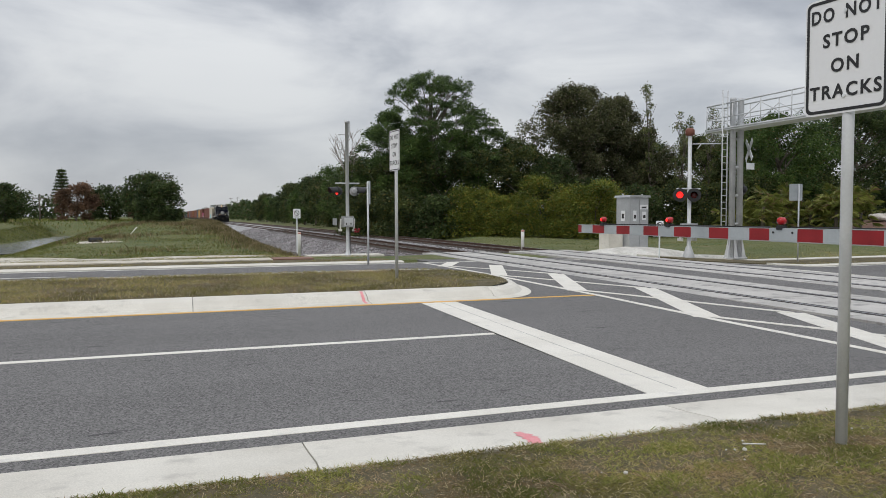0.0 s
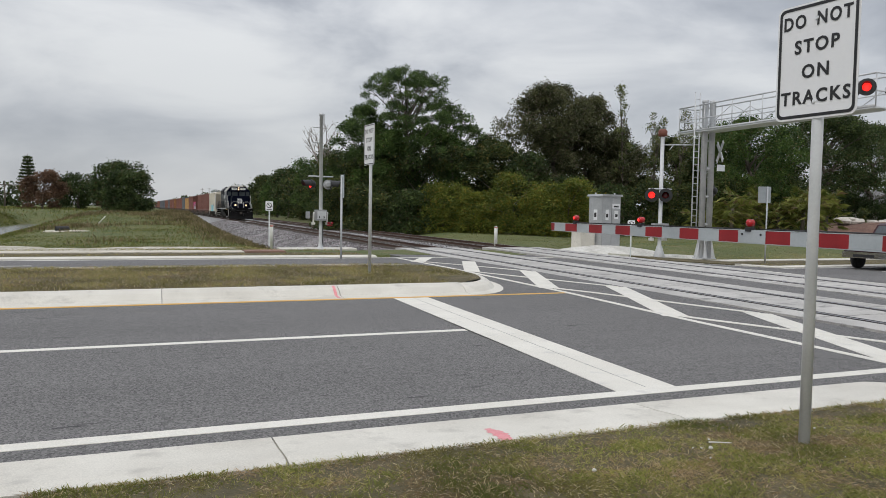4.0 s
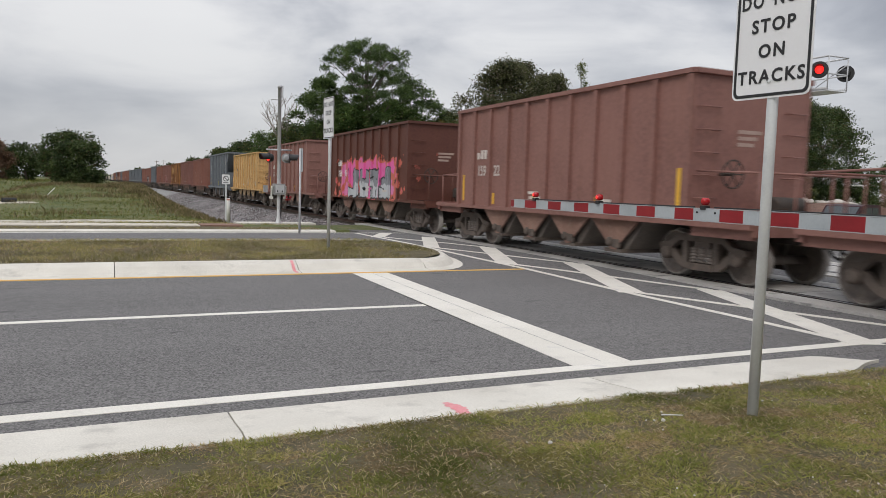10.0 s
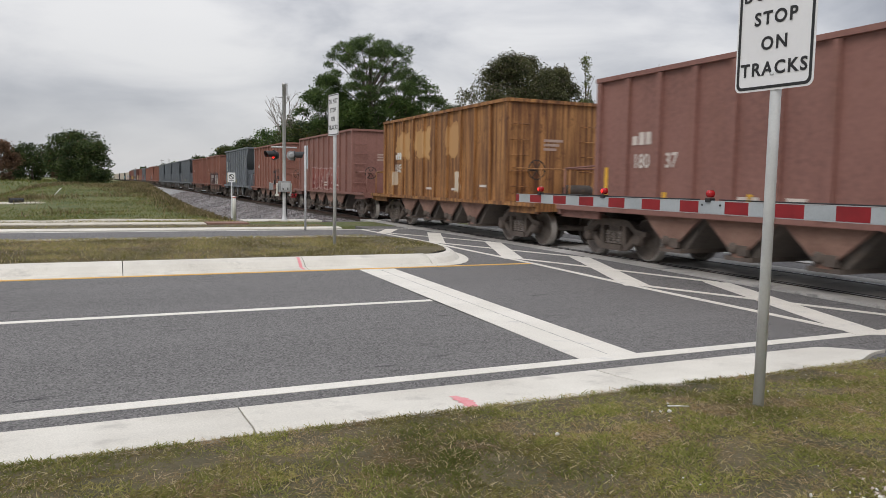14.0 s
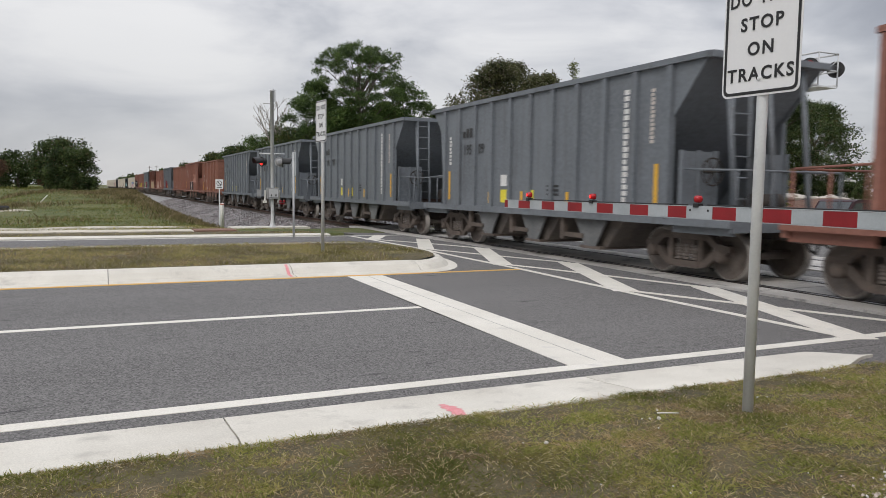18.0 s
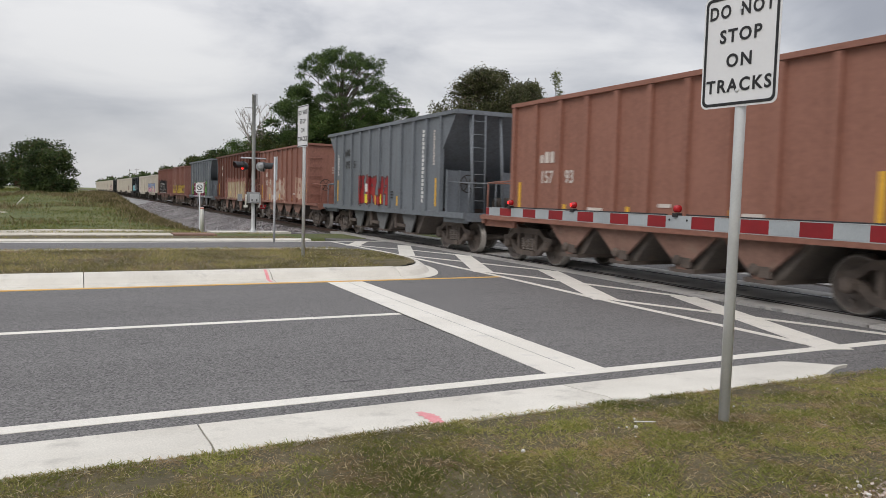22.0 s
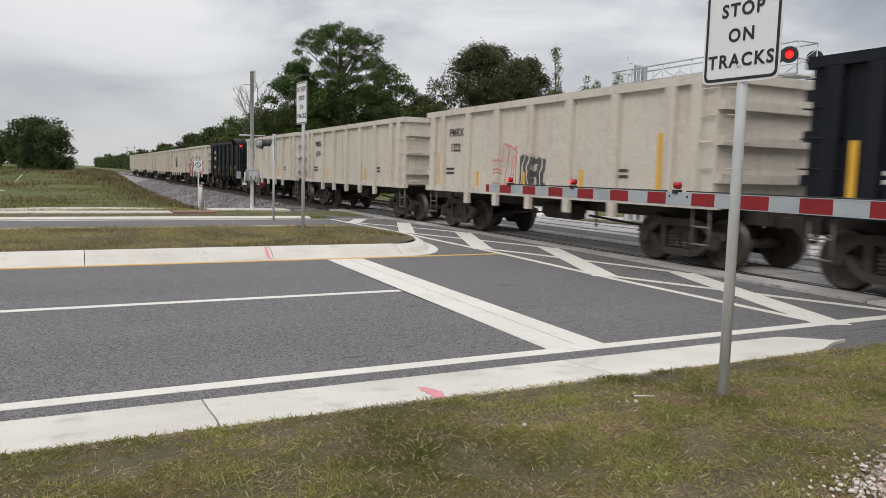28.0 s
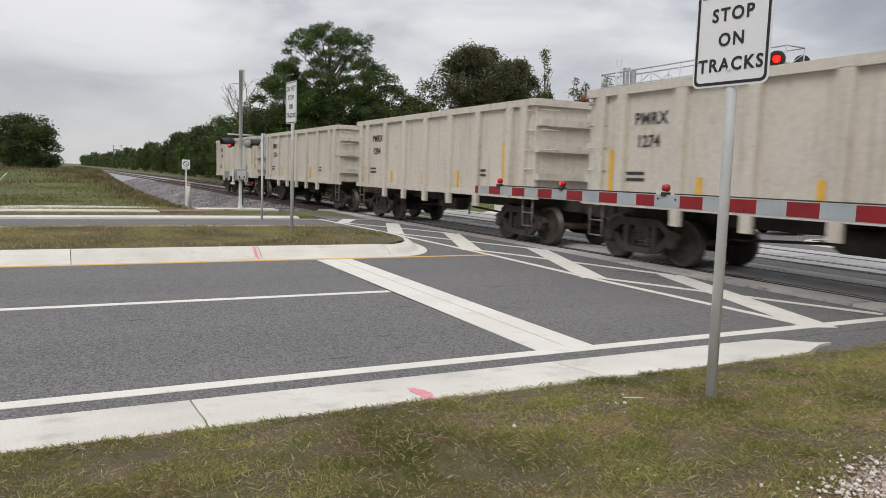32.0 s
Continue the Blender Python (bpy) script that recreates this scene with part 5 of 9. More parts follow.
def covered_hopper(mat):
    """Cream covered hopper: plain plate sides cut away in an arc at both ends, a roof walk with railings."""
    t = thing("covered_hopper_car", "cream covered hopper car with cyan spray paint low on its side", "freight car")
    HX, HY, Z0, Z1 = 1.48, 5.5, 1.16, 3.62
    side = [(HY, Z0), (-HY, Z0), (-HY, Z0 + 0.18)]
    for i in range(11):
        a = radians(-60 + 120 * i / 10)
        side.append((-HY + 0.02 + 1.15 * (math.cos(a) - 0.5), Z0 + 1.30 + 1.25 * math.sin(a)))
    side += [(-HY, Z1), (HY, Z1)]
    for i in range(11):
        a = radians(60 - 120 * i / 10)
        side.append((HY - 0.02 - 1.15 * (math.cos(a) - 0.5), Z0 + 1.30 + 1.25 * math.sin(a)))
    side.append((HY, Z0 + 0.18))
    for x in (-HX, HX - 0.06):
        bm = bmesh.new()
        prism(bm, side, "x", x, x + 0.06)
        part("side_wall", bm, mat, t)
    bm = bmesh.new()
    prism(bm, [(-HX - 0.01, Z1 - 0.02), (-HX + 0.02, Z1 + 0.16), (-1.2, Z1 + 0.34), (-0.5, Z1 + 0.46), (0.5, Z1 + 0.46), (1.2, Z1 + 0.34), (HX - 0.02, Z1 + 0.16), (HX + 0.01, Z1 - 0.02)], "y", -HY, HY)
    for z in (Z1 + 0.03, Z1 + 0.13):
        box(bm, (-HX - 0.035, -HY - 0.01, z), (HX + 0.035, HY + 0.01, z + 0.03))
    part("roof", bm, mat, t)
    for s in (-1, 1):
        bm = bmesh.new()
        prism(bm, [(s * (HY - 0.1), Z1), (s * (HY - 0.16), Z1), (s * 3.3, 1.2), (s * 3.36, 1.14)], "x", -HX + 0.06, HX - 0.06)
        part("slope_sheet", bm, mat, t)
        for x in (-HX + 0.05, HX - 0.05):
            bm = bmesh.new()
            for y in (HY - 0.05, HY - 0.52):
                rod(bm, (x, s * y, 0.5), (x, s * y, Z1 + 0.1), 0.026, 6)
            for k in range(8):
                rod(bm, (x, s * (HY - 0.05), 0.55 + 0.42 * k), (x, s * (HY - 0.52), 0.55 + 0.42 * k), 0.016, 6)
            part("ladder", bm, M["white_mark"], t, "cream steel end ladder")
        platform_end(t, s, HY - 0.1, 5.95, mat, rail=False)
        coupler(t, s * 5.95, s)
        truck(t, s * 4.3, finish="dark")
    bm = bmesh.new()
    for s in (-1, 1):
        a, b = sorted((s * (HX - 0.1), s * (HX + 0.05)))
        box(bm, (a, -HY, Z0 - 0.22), (b, HY, Z0))
    part("side_sill", bm, mat, t)
    for y in (-2.2, 0.0, 2.2):
        bm = bmesh.new()
        prism(bm, [(y - 1.0, 1.16), (y + 1.0, 1.16), (y + 0.3, 0.45), (y - 0.3, 0.45)], "x", -1.1, 1.1)
        part("outlet_gate", bm, M["dark_iron"], t)
    for x0, x1 in ((-1.12, -0.62), (0.62, 1.12)):
        bm = bmesh.new()
        for k in range(4):
            xa = x0 + (x1 - x0) * k / 4
            box(bm, (xa + 0.02, -HY - 0.1, Z1 + 0.50), (xa + 0.10, HY + 0.1, Z1 + 0.535))
        for y in range(-5, 6):
            box(bm, (x0 + 0.05, y * 1.05 - 0.03, Z1 + 0.3), (x1 - 0.05, y * 1.05 + 0.03, Z1 + 0.5))
        part("roof_walk", bm, M["grey_sheet"], t, "grey grated roof walkway")
        bm = bmesh.new()
        edge = -1.14 if x0 < 0 else 1.14
        for y in range(-5, 6):
            rod(bm, (edge, y * 1.05, Z1 + 0.30), (edge, y * 1.05, Z1 + 0.80), 0.02, 6)
        rod(bm, (edge, -HY, Z1 + 0.80), (edge, HY, Z1 + 0.80), 0.02, 6)
        part("roof_rail", bm, M["grey_sheet"], t, "pale tube railing along the roof")
    bm = bmesh.new()
    prism(bm, [(-0.5, Z1 + 0.44), (-0.42, Z1 + 0.55), (0.42, Z1 + 0.55), (0.5, Z1 + 0.44)], "y", -HY + 0.3, HY - 0.3)
    part("hatch_cover", bm, mat, t, "long low roof hatch")
    under_gear(t, 5.8)
    letters("SHPX", 0.34, M["dark_mark"], t, side_pose(-HX - 0.004, 3.85, 2.62), 1.1, "reporting_mark", 0.008)
    letters("434909", 0.32, M["dark_mark"], t, side_pose(-HX - 0.004, 3.70, 2.24), 1.12, "car_number", 0.008)
    mark_bar("stencil_bar", t, 4.1, 1.75, 0.5, 0.06, -HX, M["dark_mark"])
    mark_bar("stencil_bar", t, 4.1, 1.62, 0.42, 0.06, -HX, M["dark_mark"])
    mark_bar("data_panel", t, -2.4, 1.95, 0.5, 0.42, -HX, M["black"], 0, "small black data panel")
    mark_bar("data_panel", t, -2.4, 1.95, 0.42, 0.08, -HX - 0.005, M["white_mark"])
    return t


# positions of each car's trailing side edge along the line, at 16 s
TRAIL = dict(zip(range(1, 42), (
    -140.07, -127.54, -114.0, -100.28, -86.26, -72.65, -58.81, -44.83, -31.02, -17.33, -3.54, 10.1, 23.85, 37.66, 51.14, 65.08, 79.2, 93.3, 107.14, 120.57,
    134.44, 148.14, 162.02, 175.61, 189.3, 203.08, 216.76, 230.32, 243.67, 257.1, 270.46, 283.48, 296.57, 309.46, 322.28, 335.29, 348.27, 361.34, 374.56, 387.95, 401.37)))


def run(t):
    """Metres that the train has come since 16 s."""
    u = t - 16
    return 22.2154 * u - 0.02527 * u * u


P_BROWN = car_paint("brown_car_paint", BROWN, BROWN_D, wear=0.3)
P_ROSE = car_paint("faded_brown_car_paint", ROSE, ROSE_D, wear=0.25)
P_GREY = car_paint("grey_car_paint", GREY, GREY_D, (0.07, 0.06, 0.055), 0.3, 0.5)
P_CREAM = car_paint("cream_car_paint", CREAM, CREAM_D, (0.27, 0.20, 0.14), 0.42)
P_COAL = car_paint("black_car_paint", COAL, COAL_D, (0.05, 0.04, 0.035), 0.35, 0.45)
CARS = {
    1: ("covered", car_paint("cream_hopper_paint", (0.60, 0.55, 0.45), (0.50, 0.45, 0.37), (0.30, 0.22, 0.15), 0.25, marks=[(-2.7, 1.4, 0.70, 1.85, (0.24, 0.53, 0.63), (0.30, 0.58, 0.66), (0.28, 0.56, 0.64), 0.6)]), "", ""),
    2: ("hopper", P_ROSE, "154 07", "faded brown open-top hopper car with ribbed sides"),
    3: ("hopper", P_ROSE, "159 22", "faded brown open-top hopper car with ribbed sides"),
    4: ("hopper", car_paint("dark_brown_car_paint", DARK_BR, DARK_BR_D, wear=0.2, marks=[(-3.6, 3.2, 1.2, 2.6, (0.70, 0.13, 0.36), (0.66, 0.20, 0.40), (0.55, 0.14, 0.10), 0.7), (-3.0, 2.2, 1.15, 2.25, (0.50, 0.52, 0.54), (0.24, 0.25, 0.27), (0.03, 0.03, 0.035), -1.3)]), "154 93", "dark brown open-top hopper car with pink and silver graffiti"),
    5: ("hopper", P_ROSE, "157 87", "faded brown open-top hopper car with ribbed sides"),
    6: ("hopper", car_paint("tan_yellow_car_paint", YELLOW, YELLOW_D, (0.15, 0.085, 0.045), 0.55, streaky=0.10, dots=0.95), "7112", "tan-yellow open-top hopper car with rust spots"),
    7: ("sloped", P_GREY, "195 84", "grey open-top hopper car with white vertical lettering bars"),
    8: ("hopper", P_BROWN, "181 96", "brown open-top hopper car with ribbed sides"),
    9: ("hopper", P_ROSE, "180 37", "faded brown open-top hopper car with ribbed sides"),
    10: ("hopper", car_paint("rusted_orange_car_paint", (0.40, 0.20, 0.07), (0.30, 0.13, 0.045), (0.085, 0.032, 0.016), 0.9, marks=[(2.4, 3.6, 2.5, 3.3, (0.48, 0.28, 0.12), (0.42, 0.23, 0.09), (0.44, 0.25, 0.10), 0.5), (0.6, 1.7, 2.5, 3.35, (0.50, 0.30, 0.13), (0.44, 0.24, 0.10), (0.44, 0.25, 0.10), 0.5), (-1.8, -1.0, 2.5, 3.4, (0.46, 0.26, 0.11), (0.40, 0.21, 0.08), (0.42, 0.23, 0.09), 0.5), (3.4, 3.9, 1.5, 2.0, (0.56, 0.48, 0.38), (0.50, 0.40, 0.30), (0.42, 0.25, 0.12), 0.5), (-1.9, -1.5, 1.4, 1.9, (0.56, 0.48, 0.38), (0.50, 0.40, 0.30), (0.42, 0.25, 0.12), 0.5)], streaky=0.8), "1103", "rust-streaked orange open-top hopper car with pale patches"),
    11: ("hopper", car_paint("rose_tagged_paint", ROSE, ROSE_D, wear=0.3, marks=[(-2.6, 2.0, 1.25, 2.25, (0.20, 0.05, 0.04), (0.27, 0.10, 0.08), (0.40, 0.27, 0.25), -0.9)]), "", "faded brown open-top hopper car with a dull red tag"),
    12: ("hopper", car_paint("brown_tagged_paint", BROWN, BROWN_D, wear=0.3, marks=[(-3.2, -1.4, 1.3, 2.3, BLACK_C, (0.06, 0.04, 0.04), (0.26, 0.12, 0.09), -0.6)]), "", "brown open-top hopper car with a black tag"),
    13: ("sloped", P_GREY, "192 36", "grey open-top hopper car with yellow reflectors"),
    14: ("hopper", car_paint("brown_mural_paint", BROWN, BROWN_D, wear=0.3, marks=[(-3.4, 1.7, 1.1, 2.2, (0.10, 0.06, 0.06), (0.05, 0.05, 0.08), (0.12, 0.07, 0.06), 0.9), (-3.1, 1.5, 1.15, 2.0, (0.46, 0.43, 0.39), (0.33, 0.31, 0.29), (0.05, 0.05, 0.07), -1.15)]), "180 28", "brown open-top hopper car with pale block graffiti outlined in blue"),
    15: ("hopper", P_BROWN, "", "brown open-top hopper car with ribbed sides"),
    16: ("sloped", P_GREY, "195 09", "grey open-top hopper car with white vertical lettering bars"),
    17: ("sloped", P_GREY, "193 99", "grey open-top hopper car with an end ladder"),
    18: ("sloped", P_GREY, "193 97", "grey open-top hopper car with an end ladder"),
    19: ("sloped", P_GREY, "193 84", "grey open-top hopper car with yellow reflectors"),
    20: ("hopper", car_paint("orange_brown_car_paint", (0.258, 0.116, 0.082), (0.185, 0.082, 0.058), wear=0.25), "180 00", "orange-brown open-top hopper car with ribbed sides"),
    21: ("sloped", car_paint("brown_sloped_tagged_paint", BROWN, BROWN_D, wear=0.3, marks=[(-1.3, 1.6, 1.15, 2.0, BLACK_C, (0.04, 0.02, 0.02), (0.66, 0.60, 0.58), -0.72), (-3.5, -2.0, 2.0, 2.75, (0.48, 0.26, 0.20), (0.42, 0.22, 0.17), (0.36, 0.18, 0.14), 1.0)]), "160 23", "brown open-top hopper car with black and white graffiti"),
    22: ("hopper", car_paint("orange_brown_plain_paint", (0.275, 0.128, 0.092), (0.20, 0.090, 0.064), wear=0.25), "157 93", "orange-brown open-top hopper car with yellow reflectors"),
    23: ("sloped", car_paint("grey_red_tagged_paint", GREY, GREY_D, (0.07, 0.06, 0.055), 0.3, 0.5, marks=[(-0.9, 2.1, 1.3, 2.25, (0.34, 0.03, 0.03), (0.26, 0.02, 0.025), (0.10, 0.03, 0.03), -0.75)]), "195 51", "grey open-top hopper car with red graffiti"),
    24: ("hopper", car_paint("brown_faded_mural_paint", BROWN, BROWN_D, wear=0.3, marks=[(-0.4, 3.2, 1.2, 2.2, (0.52, 0.42, 0.36), (0.46, 0.34, 0.27), (0.36, 0.20, 0.15), 1.6), (-4.3, -2.7, 1.3, 2.3, (0.52, 0.38, 0.30), (0.46, 0.32, 0.25), (0.28, 0.12, 0.09), -0.8)]), "152 57", "brown open-top hopper car with faded cream graffiti"),
    25: ("sloped", car_paint("brown_sloped_mural_paint", DARK_BR, (0.14, 0.055, 0.04), wear=0.3, marks=[(-4.3, 1.6, 1.1, 2.4, (0.25, 0.11, 0.085), (0.21, 0.085, 0.065), (0.30, 0.15, 0.125), 0.7), (-4.1, 1.3, 1.15, 2.2, (0.46, 0.37, 0.25), (0.42, 0.34, 0.23), (0.30, 0.22, 0.14), -1.5)]), "142", "dark brown open-top hopper car with cream block graffiti"),
    26: ("sloped", car_paint("grey_mural_paint", GREY, GREY_D, (0.07, 0.06, 0.055), 0.3, 0.5, marks=[(-3.3, 3.5, 1.2, 2.25, (0.13, 0.42, 0.05), (0.09, 0.30, 0.04), (0.03, 0.06, 0.02), 0.7), (-2.9, 3.1, 1.15, 2.25, (0.15, 0.012, 0.045), (0.22, 0.03, 0.07), (0.70, 0.66, 0.68), -1.3)]), "", "grey open-top hopper car with maroon and green graffiti"),
    27: ("hopper", car_paint("brown_yellow_tagged_paint", ROSE, BROWN_D, wear=0.35, marks=[(-4.3, 4.3, 1.25, 2.0, (0.50, 0.38, 0.08), (0.42, 0.30, 0.06), (0.10, 0.06, 0.045), -0.956)]), "159 60", "brown open-top hopper car with yellow and black tags"),
    28: ("hopper", car_paint("brown_black_tagged_paint", ROSE, BROWN_D, wear=0.3, marks=[(-3.4, 4.3, 1.2, 2.6, BLACK_C, (0.03, 0.03, 0.03), BLACK_C, 0.6), (-2.7, 3.4, 1.25, 2.25, (0.03, 0.03, 0.032), (0.05, 0.05, 0.05), (0.60, 0.60, 0.58), -1.0)]), "155 90", "brown open-top hopper car with black and white graffiti"),
    29: ("gondola", car_paint("cream_mural_paint", CREAM, CREAM_D, (0.30, 0.22, 0.14), 0.35, marks=[(-3.2, 4.6, 1.25, 2.3, (0.60, 0.34, 0.42), (0.26, 0.34, 0.52), (0.16, 0.12, 0.14), -0.95)]), "1288", "cream gondola car with many-coloured graffiti"),
    30: ("gondola", P_CREAM, "1310", "cream deep-sided gondola car with dirt streaks"),
    31: ("gondola", car_paint("black_tagged_paint", COAL, COAL_D, (0.05, 0.04, 0.035), 0.35, 0.45, marks=[(-0.4, 3.3, 1.3, 2.1, (0.24, 0.54, 0.60), (0.40, 0.64, 0.68), (0.03, 0.10, 0.12), -0.8), (-2.3, -1.0, 1.35, 2.4, (0.40, 0.41, 0.42), (0.30, 0.31, 0.32), (0.04, 0.04, 0.045), -0.6)]), "160517", "black gondola car with turquoise graffiti"),
    32: ("gondola", car_paint("cream_scribble_paint", CREAM, CREAM_D, (0.30, 0.22, 0.14), 0.35, marks=[(0.7, 1.7, 1.4, 2.3, CREAM, CREAM_D, (0.55, 0.24, 0.20), -0.62), (-0.6, 0.5, 1.3, 2.05, (0.07, 0.07, 0.07), (0.09, 0.09, 0.09), CREAM_D, -0.40)]), "1322", "cream gondola car with small red and black tags"),
    33: ("gondola", P_CREAM, "1319", "cream deep-sided gondola car with dirt streaks"),
    34: ("gondola", P_CREAM, "1292", "cream deep-sided gondola car with dirt streaks"),
    35: ("gondola", P_COAL, "160518", "black deep-sided gondola car"),
    36: ("gondola", car_paint("cream_letter_paint", CREAM, CREAM_D, (0.30, 0.22, 0.14), 0.35, marks=[(-2.9, 3.9, 1.15, 2.0, (0.34, 0.05, 0.12), (0.30, 0.04, 0.14), (0.50, 0.12, 0.10), 0.6), (-2.3, 3.3, 1.25, 2.45, (0.58, 0.54, 0.49), (0.52, 0.48, 0.43), (0.06, 0.03, 0.05), -1.4)]), "1259", "cream gondola car with black-edged block graffiti"),
    37: ("gondola", car_paint("cream_blot_paint", CREAM, CREAM_D, (0.30, 0.22, 0.14), 0.35, marks=[(-0.5, 0.6, 1.7, 2.6, (0.14, 0.14, 0.14), (0.40, 0.38, 0.34), (0.10, 0.10, 0.10), 2.0)]), "1401", "cream gondola car with a dark tag"),
    38: ("gondola", P_CREAM, "1274", "cream deep-sided gondola car with dirt streaks"),
    39: ("gondola", P_CREAM, "1204", "cream deep-sided gondola car with dirt streaks"),
    40: ("gondola", P_CREAM, "1231", "cream deep-sided gondola car with dirt streaks"),
    41: ("gondola", P_CREAM, "1295", "cream deep-sided gondola car, last of the train"),
}
HALF = {"covered": 5.5, "hopper": 4.84, "sloped": 4.96, "gondola": 5.62}
BUILD = {"covered": covered_hopper, "hopper": hopper_car, "sloped": sloped_car, "gondola": gondola_car}
first, train = {}, []


def reflector(parent, x, y, z0, z1, mat=None, w=0.11):
    mark_bar("reflector", parent, y, (z0 + z1) / 2, w, z1 - z0, x, mat or M["amber_mark"], 0, "yellow reflective strip")


def dress(car, kind, number, k):
    """Stencils and reflectors that differ from car to car."""
    rng = random.Random(k)
    if kind == "hopper":
        x = -1.47
        mat = M["dark_mark"] if k in (6,) else M["pale_mark"] if k not in (4, 10) else M["white_mark"]
        word_bars(car, 3.66, 2.44, 3, 0.25, x, mat)
        for i, bit in enumerate(number.split()):
            letters(bit, 0.40, mat, car, side_pose(x - 0.003, (3.37, 2.50)[i], 2.10), 1.0, "car_number", 0.008, 0.86)
        for i in range(3):
            y = rng.choice((-3.4, -2.4, -1.5, -0.4, 0.6, 1.5)) + rng.uniform(-0.1, 0.1)
            mark_bar("stencil_bar", car, y, 1.42 + 0.12 * (i % 2), rng.uniform(0.3, 0.55), 0.07, x, M["pale_mark"])
        if k in (3, 5, 20, 22, 24, 25, 27, 28) or k == 9:
            reflector(car, x, -4.55, 1.25, 2.1)
            for y in (-2.3, 0.2, 2.3):
                reflector(car, x, y + 0.35, 1.2, 1.5)
            reflector(car, x, 4.5, 1.25, 2.0)
    elif kind == "sloped":
        x = -1.47
        mat = M["dark_mark"] if k not in (21, 25) else M["pale_mark"]
        word_bars(car, 3.74, 3.10, 3, 0.26, x, mat)
        for i, bit in enumerate(number.split()):
            letters(bit, 0.40, mat, car, side_pose(x - 0.003, (3.43, 2.60)[i], 2.74), 1.0, "car_number", 0.008, 0.86)
        if k not in (21, 25):
            word_bars(car, -3.62, 1.40, 18, 0.155, x, M["white_mark"], True)
            word_bars(car, 4.55, 2.35, 8, 0.13, x, M["white_mark"], True)
            word_bars(car, -4.40, 2.55, 13, 0.10, x, M["pale_mark"], True)
        for y in (4.62, -4.55):
            reflector(car, x, y, 1.3, 2.15)
        for y in (2.1, 0.4, -1.6):
            reflector(car, x, y, 1.25, 1.58)
        if k in (21, 25):
            return
        mark_bar("placard", car, 1.3, 1.45, 0.34, 0.34, x, M["lemon_mark"], 0, "bright yellow placard")
        mark_bar("placard", car, 0.0, 1.45, 0.34, 0.34, x, M["lemon_mark"], 0, "bright yellow placard")
        mark_bar("placard", car, 1.3, 1.86, 0.34, 0.3, x, M["white_mark"], 0, "white placard")
        for i in range(3):
            mark_bar("stencil_bar", car, -1.0, 1.72 - 0.1 * i, 0.5, 0.05, x, M["dark_mark"])
    elif kind == "gondola":
        x = -1.47
        mat = M["white_mark"] if k in (31, 35) else M["dark_mark"]
        letters("PMRX", 0.31, mat, car, side_pose(x - 0.003, 3.86, 2.76), 1.1, "reporting_mark", 0.008)
        letters(number, 0.31, mat, car, side_pose(x - 0.003, 3.90, 2.34), 1.0, "car_number", 0.008)
        for y, h in ((-4.30, 1.15), (-1.95, 0.45), (0.3, 0.4), (2.6, 0.4), (4.90, 0.9)):
            reflector(car, x, y, 1.3, 1.3 + h, w=0.13)
        for i in range(4):
            mark_bar("stencil_bar", car, 4.2 if i < 2 else -3.2, 1.75 - 0.12 * (i % 2), 0.5, 0.06, x, mat if k in (31, 35) else M["dark_mark"])


for k in range(1, 42):
    kind, paint, number, label = CARS[k]
    if kind not in first:
        car = BUILD[kind](paint)
        first[kind] = car
    else:
        car = copy_thing(first[kind], Matrix())
    train.append((car, TRAIL[k] - HALF[kind], k, kind, paint, number, label))
for car, centre, k, kind, paint, number, label in train:
    repaint(car, paint)
    for node in paint.node_tree.nodes:
        if node.name == "mark_coord":
            node.object = car
    if label:
        tagged(car, label, "freight car", "cars of the freight train")
    dress(car, kind, number, k)
    if k == 6:
        # this car is lower-sided than the brown ones
        for o in car.children:
            if o.name.split(".")[0] in ("side_wall", "end_wall", "top_chord", "rib"):
                o.matrix_basis = pose(0, 0, 1.14 * 0.075) @ Matrix.Diagonal((1, 1, 0.925, 1)) @ o.matrix_basis
        mark_bar("patch_plate", car, -0.95, 1.62, 0.72, 0.52, -1.466, M["tan_patch"], 0, "pale tan repaired patch")
        mark_bar("data_panel", car, -3.80, 1.55, 0.46, 0.34, -1.466, M["grey_sheet"], 0, "grey data panel")
        mark_bar("data_panel", car, -2.70, 1.50, 0.22, 0.22, -1.466, M["tan_patch"], 0, "small pale panel")
    if k in (6, 21, 25):
        for o in car.children_recursive:
            if o.name.split(".")[0] == "chute_side":
                o.material_slots[0].link = "OBJECT"
                o.material_slots[0].material = M["chute_tan"] if k == 6 else M["chute_brown"]


# ---- locomotive ----
M["navy"] = surface("navy_blue_enamel", (0.0022, 0.0032, 0.010), (0.0042, 0.006, 0.017), 0.30, broad=0.7, fine=40, stain=(0.010, 0.010, 0.013), amount=0.5, bumpy=0.03)
M["loco_black"] = surface("sooty_black_paint", (0.003, 0.003, 0.0033), (0.008, 0.0078, 0.0075), 0.5, broad=1.2, fine=30, stain=(0.022, 0.019, 0.016), amount=0.5, bumpy=0.1)
M["loco_white"] = surface("white_enamel", (0.62, 0.62, 0.60), (0.72, 0.72, 0.70), 0.5, broad=2, fine=30, stain=(0.35, 0.33, 0.30), amount=0.4, bumpy=0.05)
M["cab_glass"] = surface("dark_cab_glass", (0.045, 0.052, 0.056), (0.06, 0.068, 0.072), 0.06, broad=1, fine=10, bumpy=0.0)
for key in ("navy", "loco_black"):
    for node in M[key].node_tree.nodes:
        if node.type == "BSDF_PRINCIPLED":
            node.inputs["Specular IOR Level"].default_value = 0.07
